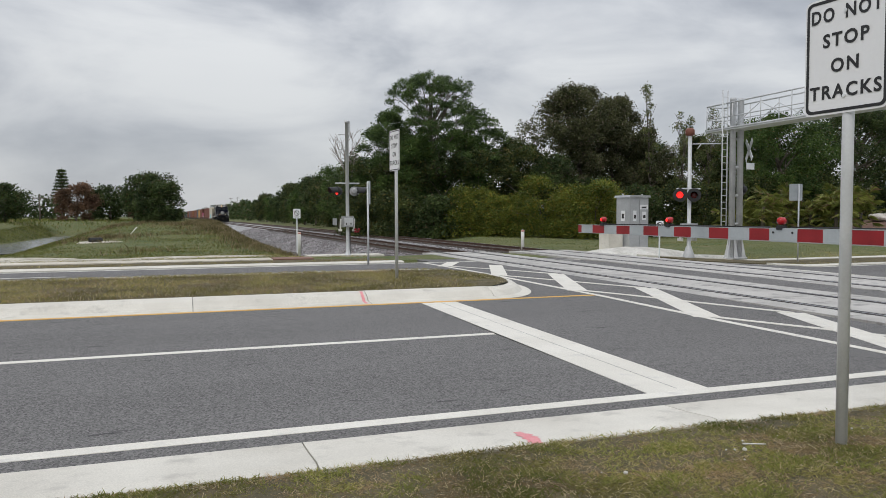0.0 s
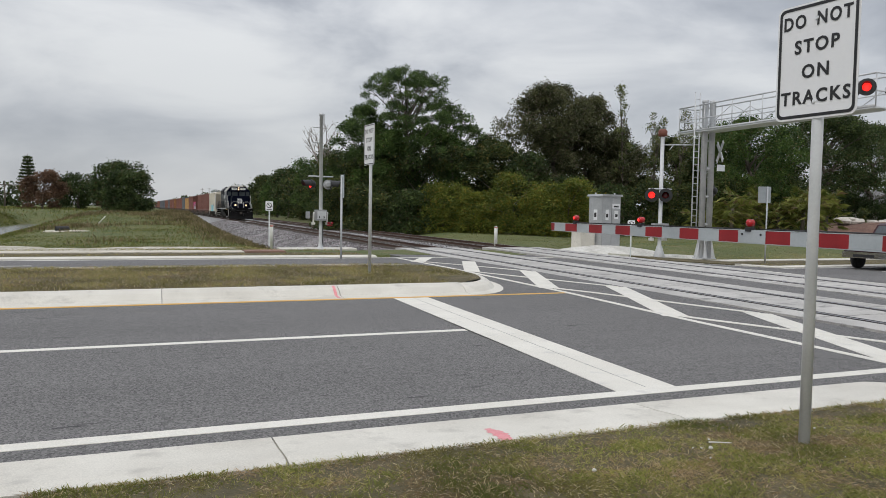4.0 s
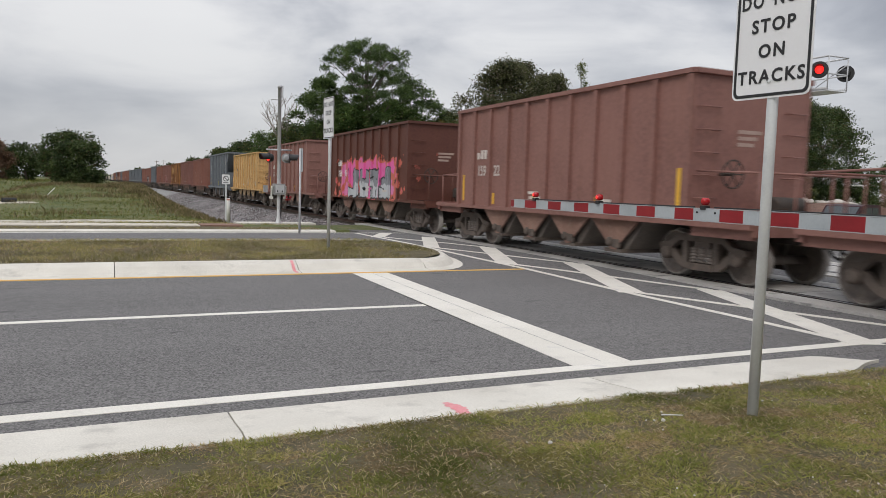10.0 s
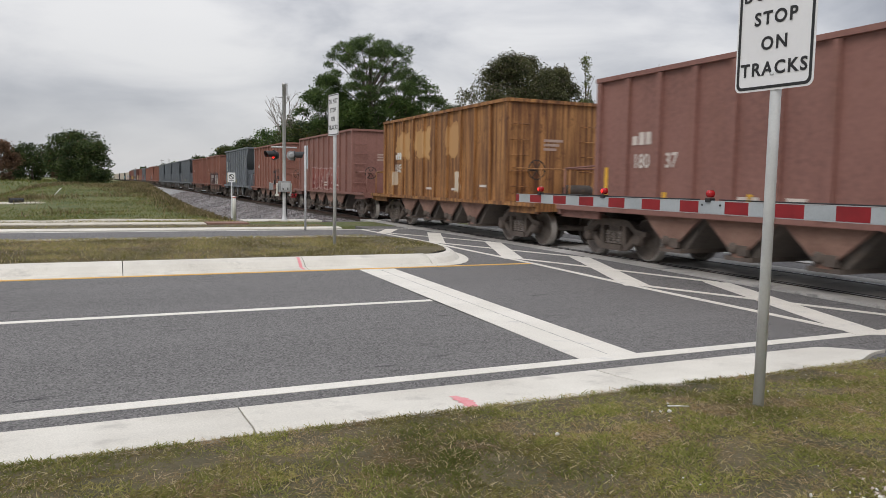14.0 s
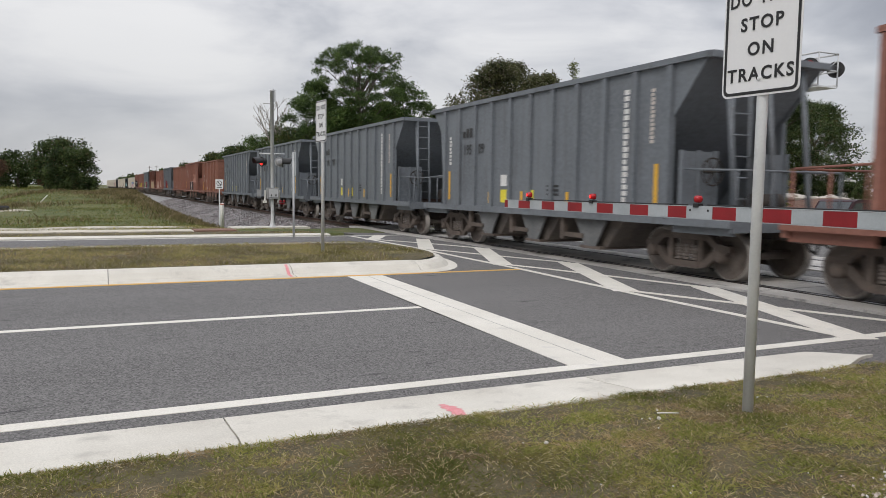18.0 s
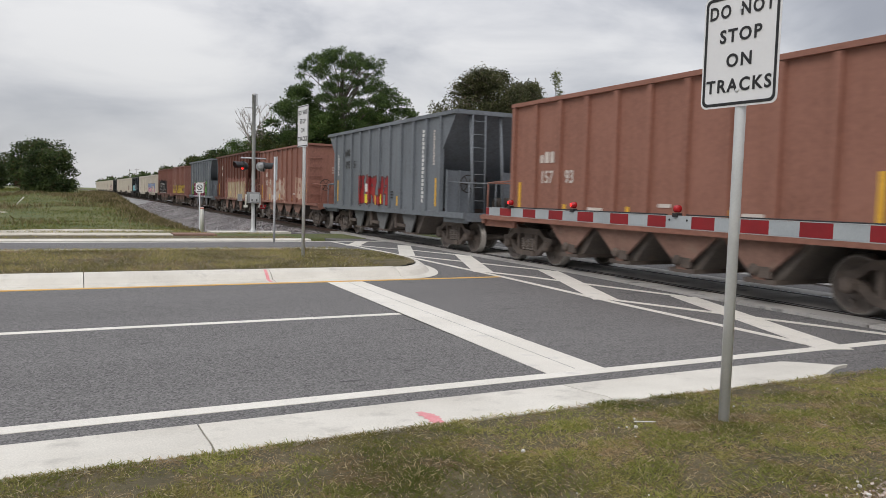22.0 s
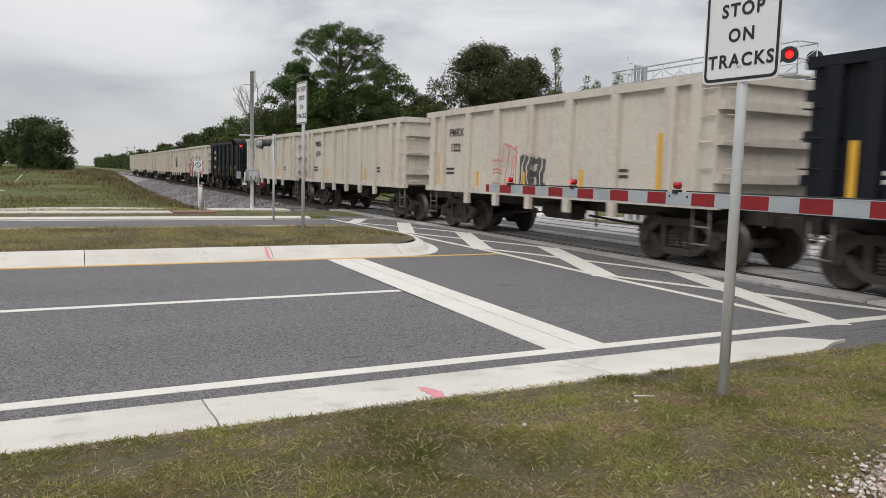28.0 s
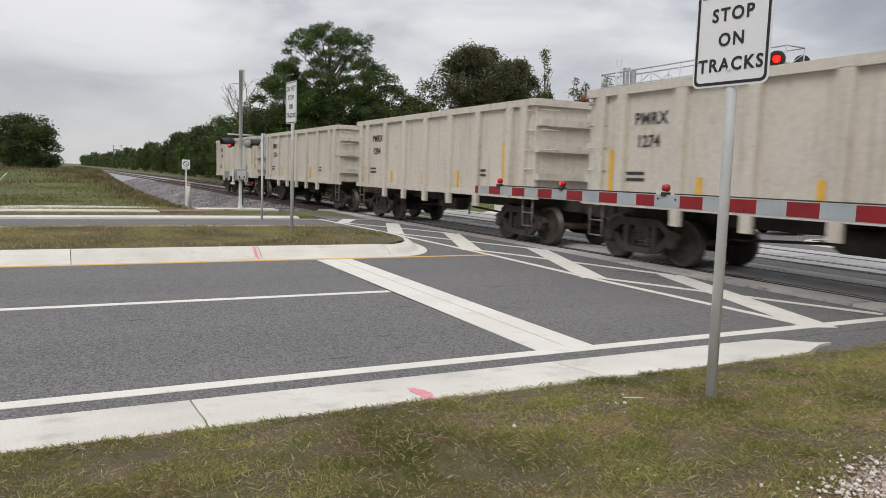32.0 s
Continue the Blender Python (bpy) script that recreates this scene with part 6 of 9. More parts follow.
M["roof_cream"] = surface("weathered_roof_paint", (0.36, 0.34, 0.30), (0.52, 0.50, 0.45), 0.7, broad=1.5, fine=25, stain=(0.22, 0.20, 0.17), amount=0.7)
M["warn_yellow"] = surface("yellow_step_paint", (0.60, 0.36, 0.05), (0.70, 0.45, 0.10), 0.6, broad=3, fine=30)


def locomotive():
    t = thing("locomotive", "dark navy blue diesel locomotive with white lettering and lit headlights", "locomotive")
    FRONT, REAR, W = -8.6, 8.6, 1.52
    bm = bmesh.new()
    box(bm, (-W, FRONT + 0.15, 1.30), (W, REAR - 0.15, 1.50))
    box(bm, (-0.5, FRONT + 0.3, 0.95), (0.5, REAR - 0.3, 1.31))
    bevel(bm, 0.02)
    part("underframe", bm, M["loco_black"], t)
    # white edge stripe along the walkway, in lengths
    bm = bmesh.new()
    box(bm, (-0.006, -0.62, 1.40), (0.0, 0.62, 1.50))
    stripe = mesh_of("walkway_stripe", bm, M["loco_white"])
    for k in range(10):
        share("walkway_stripe", stripe, t, pose(-W, -5.0 + 1.36 * k, 0), "white walkway edge stripe")
    bm = bmesh.new()
    box(bm, (-W - 0.008, -6.7, 1.30), (-W - 0.001, -5.72, 1.42))
    part("step_edge", bm, M["warn_yellow"], t, "yellow step edge")
    # long hood with a chamfered roof
    bm = bmesh.new()
    prism(bm, [(-0.95, 1.5), (0.95, 1.5), (0.95, 4.02), (0.72, 4.34), (-0.72, 4.34), (-0.95, 4.02)], "y", -3.3, 7.5)
    bevel(bm, 0.03)
    part("long_hood", bm, M["navy"], t)
    bm = bmesh.new()
    prism(bm, [(-1.02, 3.45), (-0.96, 3.40), (0.96, 3.40), (1.02, 3.45), (1.02, 4.05), (0.76, 4.38), (-0.76, 4.38), (-1.02, 4.05)], "y", 3.9, 7.3)
    bevel(bm, 0.03)
    part("radiator_housing", bm, M["navy"], t)
    bm = bmesh.new()
    box(bm, (-1.03, 4.05, 3.50), (-1.015, 7.15, 4.0))
    part("radiator_grille", bm, M["loco_black"], t, "black radiator intake grille")
    bm = bmesh.new()
    prism(bm, [(-1.0, 3.78), (-0.96, 3.72), (0.96, 3.72), (1.0, 3.78), (1.0, 4.04), (0.78, 4.40), (-0.78, 4.40), (-1.0, 4.04)], "y", -1.6, 2.4)
    bevel(bm, 0.03)
    part("brake_housing", bm, M["navy"], t)
    for y in (-2.0, 5.2, 6.5, 0.3, 1.4):
        bm = bmesh.new()
        lathe(bm, [(0.52, 0.0), (0.55, 0.05), (0.55, 0.2), (0.45, 0.26)], "z", 20, (0, y, 4.33))
        part("roof_fan", bm, M["loco_black"], t, "black round roof fan")
    # hood doors: raised panels along the side
    bm = bmesh.new()
    box(bm, (-0.012, -0.36, 1.62), (0.0, 0.36, 2.95))
    bevel(bm, 0.008)
    door = mesh_of("hood_door", bm, M["navy"])
    for k in range(13):
        share("hood_door", door, t, pose(-0.95, -2.2 + 0.76 * k, 0))
    # cab
    bm = bmesh.new()
    prism(bm, [(-1.5, 1.5), (1.5, 1.5), (1.5, 3.75), (0.98, 4.34), (-0.98, 4.34), (-1.5, 3.75)], "y", -5.45, -2.75)
    bevel(bm, 0.04)
    part("cab", bm, M["navy"], t)
    bm = bmesh.new()
    prism(bm, [(-1.60, 3.72), (-1.56, 3.70), (-0.99, 4.36), (0.99, 4.36), (1.56, 3.70), (1.60, 3.72), (1.02, 4.42), (-1.02, 4.42)], "y", -5.2, -2.85)
    part("cab_roof", bm, M["roof_cream"], t, "weathered cream cab roof")
    bm = bmesh.new()
    box(bm, (-0.65, -4.9, 4.42), (0.65, -3.4, 4.60))
    bevel(bm, 0.08, 2)
    part("air_conditioner", bm, M["loco_white"], t, "white roof air conditioner")
    # visor box over the windscreen with number boards and headlights
    bm = bmesh.new()
    prism(bm, [(-1.05, 3.82), (1.05, 3.82), (0.95, 4.36), (-0.95, 4.36)], "y", -5.62, -5.35)
    bevel(bm, 0.03)
    part("headlight_housing", bm, M["navy"], t)
    for s in (-1, 1):
        bm = bmesh.new()
        prism(bm, [(a + s * 0.56, b + 4.08) for a, b in rounded(0.66, 0.30, 0.06)], "y", -5.635, -5.62)
        board = part("number_board", bm, M["loco_white"], t, "white number board")
        letters("429", 0.26, M["black"], t, pose(s * 0.56, -5.638, 4.08, 90, 0, 0), 1.05, "number")
    for z in (4.22, 3.98):
        bm = bmesh.new()
        lathe(bm, [(0.10, -5.70), (0.115, -5.66), (0.115, -5.60)], "y", 16, (0, 0, z))
        lamp = part("headlight", bm, M["black"], t)
        bm = bmesh.new()
        lathe(bm, [(0.085, -5.712), (0.092, -5.702)], "y", 16, (0, 0, z))
        part("headlight_lens", bm, M["headlight"], lamp, "lit warm headlight")
    for x, w in ((-1.18, 0.46), (-0.48, 0.74), (0.48, 0.74), (1.18, 0.46)):
        bm = bmesh.new()
        prism(bm, [(a + x, b + 3.42) for a, b in rounded(w, 0.56, 0.08)], "y", -5.462, -5.44)
        part("cab_window", bm, M["cab_glass"], t, "dark cab window")
    bm = bmesh.new()
    prism(bm, [(a - 4.35, b + 3.25) for a, b in rounded(0.86, 0.72, 0.06)], "x", -1.512, -1.49)
    part("cab_window", bm, M["cab_glass"], t, "dark side window")
    bm = bmesh.new()
    box(bm, (-1.52, -4.38, 2.9), (-1.513, -4.32, 3.6))
    box(bm, (-1.52, -4.8, 2.85), (-1.513, -3.9, 2.9))
    part("window_frame", bm, M["loco_white"], t, "pale window frame")
    # short hood (nose)
    bm = bmesh.new()
    prism(bm, [(-1.02, 1.5), (1.02, 1.5), (1.02, 2.92), (0.9, 3.10), (-0.9, 3.10), (-1.02, 2.92)], "y", -7.55, -5.45)
    bevel(bm, 0.05, 2)
    part("nose", bm, M["navy"], t)
    # round emblem drawn as plain white shapes
    bm = bmesh.new()
    ring = [[bm.verts.new((r * math.cos(2 * math.pi * i / 28), -7.565, 2.45 + r * math.sin(2 * math.pi * i / 28))) for i in range(28)] for r in (0.31, 0.20)]
    for i in range(28):
        bm.faces.new((ring[0][i], ring[0][(i + 1) % 28], ring[1][(i + 1) % 28], ring[1][i]))
    box(bm, (-0.36, -7.566, 2.65), (-0.05, -7.56, 2.755))
    box(bm, (-0.05, -7.566, 2.145), (0.32, -7.56, 2.235))
    part("emblem", bm, M["loco_white"], t, "white ring emblem")
    bm = bmesh.new()
    for k in range(3):
        box(bm, (-0.15 + 0.12 * k, -7.57, 2.37), (-0.06 + 0.12 * k, -7.562, 2.53))
    part("emblem_bars", bm, M["loco_white"], t)
    for s in (-1, 1):
        bm = bmesh.new()
        lathe(bm, [(0.12, -8.5), (0.135, -8.45), (0.12, -8.25)], "y", 16, (s * 0.68, 0, 1.9))
        lamp = part("ditch_light", bm, M["loco_black"], t)
        bm = bmesh.new()
        lathe(bm, [(0.095, -8.515), (0.105, -8.503)], "y", 16, (s * 0.68, 0, 1.9))
        part("ditch_light_lens", bm, M["headlight"], lamp, "lit warm ditch light")
    # pilot, plow, coupler
    bm = bmesh.new()
    box(bm, (-W, -8.55, 0.75), (W, -8.42, 1.55))
    bevel(bm, 0.02)
    part("pilot_plate", bm, M["loco_black"], t)
    bm = bmesh.new()
    prism(bm, [(-8.5, 0.98), (-8.6, 0.98), (-8.74, 0.5), (-8.93, 0.14), (-8.84, 0.12)], "x", -W, W)
    part("snow_plow", bm, M["loco_black"], t, "black snow plow blade")
    coupler(t, -8.7, -1)
    bm = bmesh.new()
    box(bm, (-W, 8.42, 0.75), (W, 8.55, 1.55))
    part("rear_plate", bm, M["loco_black"], t)
    coupler(t, 8.6, 1)
    # steps and handrails
    for s in (-1, 1):
        for yy in (-8.2, -6.6 + 14.6):
            for k in range(3):
                bm = bmesh.new()
                box(bm, (s * 1.28 - 0.25, yy - 0.28, 0.45 + 0.32 * k), (s * 1.28 + 0.25, yy + 0.28, 0.49 + 0.32 * k))
                tread_plate = part("step", bm, M["loco_black"], t)
                bm = bmesh.new()
                box(bm, (s * 1.28 - 0.24, yy - 0.285, 0.455 + 0.32 * k), (s * 1.28 + 0.24, yy - 0.281, 0.485 + 0.32 * k))
                box(bm, (s * 1.532 - 0.003, yy - 0.26, 0.455 + 0.32 * k), (s * 1.532 + 0.003, yy + 0.26, 0.485 + 0.32 * k))
                part("step_edge", bm, M["loco_white"], tread_plate, "white step edge")
    # hoses, uncoupling bar and grab irons on the pilot
    for k in range(8):
        x = -1.15 + 0.12 * k if k < 4 else 0.79 + 0.12 * (k - 4)
        bm = bmesh.new()
        pts = [(x, -8.56, 1.36), (x, -8.68, 1.28), (x + 0.02, -8.70, 1.05), (x + 0.05, -8.64, 0.92)]
        for a, b in zip(pts, pts[1:]):
            rod(bm, a, b, 0.022, 6)
        part("brake_hose", bm, M["rubber"], t)
    for x0, x1, z in ((-1.40, -0.95, 1.50), (0.95, 1.40, 1.50), (-1.42, -1.18, 1.14), (1.18, 1.42, 1.14)):
        bm = bmesh.new()
        rod(bm, (x0, -8.60, z), (x1, -8.60, z), 0.016, 6)
        rod(bm, (x0, -8.60, z), (x0, -8.54, z), 0.014, 6)
        rod(bm, (x1, -8.60, z), (x1, -8.54, z), 0.014, 6)
        part("grab_iron", bm, M["loco_white"], t, "white grab iron")
    bm = bmesh.new()
    rod(bm, (-1.35, -8.62, 1.22), (1.35, -8.62, 1.22), 0.016, 6)
    part("uncoupling_lever", bm, M["loco_black"], t)
    for s in (-1, 1):
        bm = bmesh.new()
        rod(bm, (s * 1.5, -7.9, 0.5), (s * 1.5, -7.9, 1.5), 0.022, 6)
        rod(bm, (s * 1.5, -7.9, 1.5), (s * 1.42, -7.2, 2.35), 0.022, 6)
        rod(bm, (s * 1.42, -7.2, 2.35), (s * 1.42, -5.5, 2.4), 0.022, 6)
        rod(bm, (s * 1.5, -6.9, 1.5), (s * 1.48, -6.9, 3.15), 0.022, 6)
        rod(bm, (s * 1.48, -6.9, 3.15), (s * 1.3, -5.5, 3.15), 0.022, 6)
        rail = [(s * 1.46, -8.47, 0.62), (s * 1.46, -8.47, 1.55), (s * 1.02, -8.45, 2.34), (s * 0.34, -8.45, 2.30), (s * 0.34, -8.45, 1.5)]
        for a, b in zip(rail, rail[1:]):
            rod(bm, a, b, 0.022, 6)
        rod(bm, (s * 1.5, 8.3, 0.5), (s * 1.5, 8.3, 1.5), 0.022, 6)
        rod(bm, (s * 1.5, 8.3, 1.5), (s * 1.45, 7.7, 2.4), 0.022, 6)
        part("front_handrail", bm, M["loco_white"], t, "white tube handrail")
        bm = bmesh.new()
        rod(bm, (s * 1.45, -2.7, 2.42), (s * 1.45, 7.7, 2.42), 0.02, 6)
        for k in range(8):
            rod(bm, (s * 1.45, -2.6 + 1.45 * k, 1.5), (s * 1.45, -2.6 + 1.45 * k, 2.42), 0.018, 6)
        part("side_handrail", bm, M["navy"], t)
        bm = bmesh.new()
        rod(bm, (s * 1.47, -2.35, 2.0), (s * 1.47, -2.72, 3.05), 0.024, 6)
        part("grab_rail", bm, M["loco_white"], t, "white slanted grab rail")
    # tank, air reservoir and boxes under the frame
    bm = bmesh.new()
    prism(bm, [(-1.3, 1.22), (1.3, 1.22), (1.42, 0.95), (1.2, 0.42), (-1.2, 0.42), (-1.42, 0.95)], "y", -2.4, 2.1)
    bevel(bm, 0.05)
    part("fuel_tank", bm, M["loco_black"], t)
    bm = bmesh.new()
    lathe(bm, [(0.16, -2.2), (0.2, -2.1), (0.2, 1.9), (0.16, 2.0)], "y", 16, (-1.35, 0, 1.12))
    part("air_reservoir", bm, M["loco_black"], t)
    bm = bmesh.new()
    rod(bm, (-0.9, -7.6, 0.9), (-0.6, -8.75, 0.65), 0.03, 6)
    rod(bm, (0.9, -7.6, 0.9), (0.6, -8.75, 0.65), 0.03, 6)
    for a, b in (((-0.9, -8.58, 1.45), (-0.5, -8.7, 1.2)), ((-0.5, -8.7, 1.2), (0.0, -8.75, 1.15)), ((0.0, -8.75, 1.15), (0.5, -8.7, 1.25))):
        rod(bm, a, b, 0.025, 6)
    part("air_hose", bm, M["rubber"], t)
    for s in (-1, 1):
        truck(t, s * 5.2, 2.75, 0.51, 1.02, "sooty")
        for q in (-1, 1):
            for e in (-0.7, 0.7):
                bm = bmesh.new()
                lathe(bm, [(0.12, -0.25), (0.14, -0.2), (0.14, 0.2), (0.12, 0.25)], "y", 12, (q * 1.22, s * 5.2 + e, 1.02))
                part("brake_cylinder", bm, M["loco_black"], t)
    # lettering: the road number; the company's words as plain slanted bars
    letters("429", 0.62, M["loco_white"], t, side_pose(-1.506, -4.05, 2.32), 1.0, "road_number", 0.012)
    x = -0.968
    y = 3.35
    widths = (0.30, 0.12, 0.30, 0.2, 0.12, 0.30, 0.30, -0.2, 0.36, 0.28, 0.26, 0.22, -0.2, 0.38, 0.30, 0.28, 0.26, 0.22)
    for k, w in enumerate(widths):
        if w < 0:
            y += w
            continue
        tall = 0.62 if k in (0, 1, 5, 8, 11, 13, 17) else 0.44
        mark_bar("lettering_bar", t, y - w / 2, 2.86 + tall / 2 - 0.02, w * 0.72, tall, x, M["loco_white"], 0.12, "white company lettering bar")
        y -= w
    for y in (3.0, 1.2, -0.4):
        mark_bar("stencil_bar", t, y, 2.55, 0.22, 0.12, x, M["loco_white"])
    mark_bar("stencil_bar", t, -4.9, 1.85, 0.55, 0.08, -1.501, M["loco_white"])
    # horn and antenna on the cab
    bm = bmesh.new()
    lathe(bm, [(0.03, 0.0), (0.04, 0.3), (0.09, 0.42)], "y", 10, (0.4, -3.4, 4.55))
    lathe(bm, [(0.03, 0.0), (0.04, 0.25), (0.08, 0.36)], "y", 10, (0.6, -3.4, 4.5))
    part("horn", bm, M["galv"], t)
    # the cab sits well forward, over a short nose
    for o in t.children:
        if o.name.split(".")[0] in ("cab", "cab_roof", "air_conditioner", "headlight_housing", "number_board", "number", "headlight", "cab_window", "window_frame", "road_number", "horn", "grab_rail"):
            o.matrix_basis = pose(0, -0.5, 0) @ o.matrix_basis
    return t


train.append((locomotive(), -162.4, 0, "locomotive", None, "", ""))


# ---- crossing signals, gate, cabinet ----
M["mast_paint"] = surface("silver_mast_paint", (0.47, 0.48, 0.49), (0.59, 0.60, 0.61), 0.5, 0.1, broad=2, fine=30, stain=(0.30, 0.29, 0.27), amount=0.4, bumpy=0.05, grainy=0.12)


def signal_lamp(parent, at, face, lit, r=0.26):
    """A round flasher: backing disc, body, lens and a long visor; face: degrees turned from -y towards -x."""
    m = pose(*at, 0, 0, -face)
    bm = bmesh.new()
    lathe(bm, [(r, -0.01), (r, 0.012)], "y", 24)
    lathe(bm, [(0.16, 0.012), (0.15, 0.13), (0.08, 0.18)], "y", 16)
    lamp = part("signal_lamp", bm, M["black"], parent, "black round flasher lamp")
    lamp.matrix_basis = m
    bm = bmesh.new()
    lathe(bm, [(0.06, -0.055), (0.11, -0.042), (0.148, -0.012)], "y", 18)
    part("lens", bm, M["red_lit"] if lit else M["red_glass"], lamp, "lit red lens" if lit else "unlit dark red lens")
    bm = bmesh.new()
    n = 14
    rows = []
    for i in range(n + 1):
        a = radians(-25 + 230 * i / n)
        rows.append([bm.verts.new((q * math.cos(a), y, q * math.sin(a))) for q, y in ((0.165, -0.01), (0.165, -0.32 - 0.06 * math.sin(a)), (0.155, -0.32 - 0.06 * math.sin(a)), (0.155, -0.01))])
    for a, b in zip(rows, rows[1:]):
        for i in range(4):
            bm.faces.new((a[i], a[(i + 1) % 4], b[(i + 1) % 4], b[i]))
    part("visor", bm, M["black"], lamp)
    return lamp


M["machine_grey"] = surface("grey_machine_paint", (0.26, 0.265, 0.27), (0.38, 0.385, 0.39), 0.55, 0.2, broad=3, fine=30, stain=(0.14, 0.13, 0.12), amount=0.5, bumpy=0.08)


def gate_machine(t, z=1.3, mat="machine_grey", k=1.0):
    """The gate's drive: a ribbed box with a cover, a conduit, two counterweight arms and a junction box."""
    bm = bmesh.new()
    box(bm, (-0.28 * k, -0.26 * k, z - 0.28 * k), (0.28 * k, 0.26 * k, z + 0.28 * k))
    bevel(bm, 0.04 * k)
    body = part("gate_mechanism", bm, M[mat], t, "grey gate mechanism box")
    bm = bmesh.new()
    box(bm, (-0.22 * k, -0.275 * k, z - 0.2 * k), (0.22 * k, -0.262 * k, z + 0.2 * k))
    bevel(bm, 0.004)
    part("cover", bm, M["mast_paint"], body, "pale cover plate")
    for q in (-0.12, 0.12):
        bm = bmesh.new()
        box(bm, (q * k - 0.02, -0.295 * k, z - 0.16 * k), (q * k + 0.02, -0.276 * k, z - 0.06 * k))
        part("hasp", bm, M["black"], body)
    bm = bmesh.new()
    rod(bm, (0.1, 0.05, 0.1), (0.1, 0.05, z - 0.2 * k), 0.025, 8)
    part("conduit", bm, M["rubber"], t, "black cable conduit")
    for s in (-1, 1):
        bm = bmesh.new()
        prism(bm, [(-0.07 * k, z + 0.14 * k), (0.07 * k, z + 0.16 * k), (0.20 * k, z - 0.40 * k), (0.08 * k, z - 0.42 * k)], "x", s * 0.36 * k - 0.022, s * 0.36 * k + 0.022)
        box(bm, (s * 0.36 * k - 0.06, 0.0, z - 0.5 * k), (s * 0.36 * k + 0.06, 0.26 * k, z - 0.38 * k))
        part("counterweight_arm", bm, M["white_plastic"], t, "pale counterweight arm")
    bm = bmesh.new()
    box(bm, (-0.66 * k - 0.08, 0.0, z - 0.18 * k), (-0.66 * k + 0.08, 0.1, z + 0.18 * k))
    bevel(bm, 0.01)
    part("junction_box", bm, M[mat], t)


def left_signal():
    t = thing("crossing_signal", "tall silver signal mast with flasher lamps beside the tracks", "crossing signal", pose(6.15, 29.66, -0.05))
    bm = bmesh.new()
    lathe(bm, [(0.15, 0.0), (0.15, 0.06), (0.10, 0.12), (0.072, 0.3), (0.072, 5.42), (0.085, 5.42), (0.085, 5.52)], n=16)
    part("mast", bm, M["mast_paint"], t)
    bm = bmesh.new()
    box(bm, (-0.04, -0.035, 5.05), (0.14, 0.035, 5.5))
    part("mast_head", bm, M["mast_paint"], t)
    bm = bmesh.new()
    for z in (4.35, 4.95):
        rod(bm, (0, 0, z), (-0.35, 0, z), 0.02, 6)
    part("bracket", bm, M["mast_paint"], t)
    bm = bmesh.new()
    rod(bm, (-0.5, 0, 2.98), (0.5, 0, 2.98), 0.03, 8)
    part("crossarm", bm, M["mast_paint"], t)
    signal_lamp(t, (-0.42, 0.0, 2.66), 75, True, 0.2)
    signal_lamp(t, (-0.36, 0.18, 2.66), 75, False, 0.2)
    signal_lamp(t, (0.40, 0.0, 2.66), -80, False, 0.2)
    signal_lamp(t, (0.46, 0.18, 2.66), -80, False, 0.2)
    bm = bmesh.new()
    for x, y in ((0.26, -0.10), (0.34, 0.10)):
        lathe(bm, [(0.19, y - 0.012), (0.19, y + 0.012)], "y", 20, (x, 0, 2.66))
        lathe(bm, [(0.07, y - 0.11), (0.13, y - 0.07), (0.14, y - 0.012)], "y", 14, (x, 0, 2.66))
    part("lamp_back", bm, M["machine_grey"], t, "grey back of a flasher")
    gate_machine(t, 1.42, "machine_grey", 0.78)
    bm = bmesh.new()
    box(bm, (0.26, -0.10, 0.98), (0.46, 0.06, 1.04))
    lathe(bm, [(0.04, -0.16), (0.05, -0.15), (0.05, -0.06)], "y", 12, (0.30, 0, 1.10))
    lathe(bm, [(0.04, -0.16), (0.05, -0.15), (0.05, -0.06)], "y", 12, (0.44, 0, 1.10))
    part("tail_lamp", bm, M["red_sheet"], t, "small red lamp housing")


def right_signal():
    t = thing("crossing_signal", "pale signal mast with a bell on top and a lit flasher", "crossing signal", pose(21.1, 27.4, -0.36))
    bm = bmesh.new()
    lathe(bm, [(0.26, 0.0), (0.26, 0.1), (0.12, 0.55), (0.085, 0.6), (0.085, 5.45), (0.06, 5.47)], n=16)
    part("mast", bm, M["mast_paint"], t)
    bm = bmesh.new()
    lathe(bm, [(0.05, 5.45), (0.2, 5.5), (0.2, 5.72), (0.12, 5.8)], n=16)
    part("bell", bm, surface("rusty_bell", (0.13, 0.045, 0.03), (0.22, 0.08, 0.05), 0.7), t, "rusty red-brown crossing bell")
    bm = bmesh.new()
    rod(bm, (0, 0, 5.1), (1.5, -0.2, 5.15), 0.025, 6)
    rod(bm, (0.4, 0, 4.9), (0.6, 0, 5.12), 0.02, 6)
    part("bracket", bm, M["mast_paint"], t)
    bm = bmesh.new()
    rod(bm, (-0.75, -0.1, 3.12), (0.5, -0.1, 3.12), 0.03, 8)
    part("crossarm", bm, M["mast_paint"], t)
    signal_lamp(t, (-0.62, -0.16, 2.84), 38, True, 0.30)
    signal_lamp(t, (0.02, -0.30, 2.84), 38, False, 0.30)
    gate_machine(t, 1.3)
    bm = bmesh.new()
    box(bm, (-1.9, -0.1, 1.02), (-0.3, -0.04, 1.12))
    box(bm, (-0.5, -0.4, 1.25), (0.9, 0.1, 1.33))
    part("arm_bracket", bm, M["mast_paint"], t)


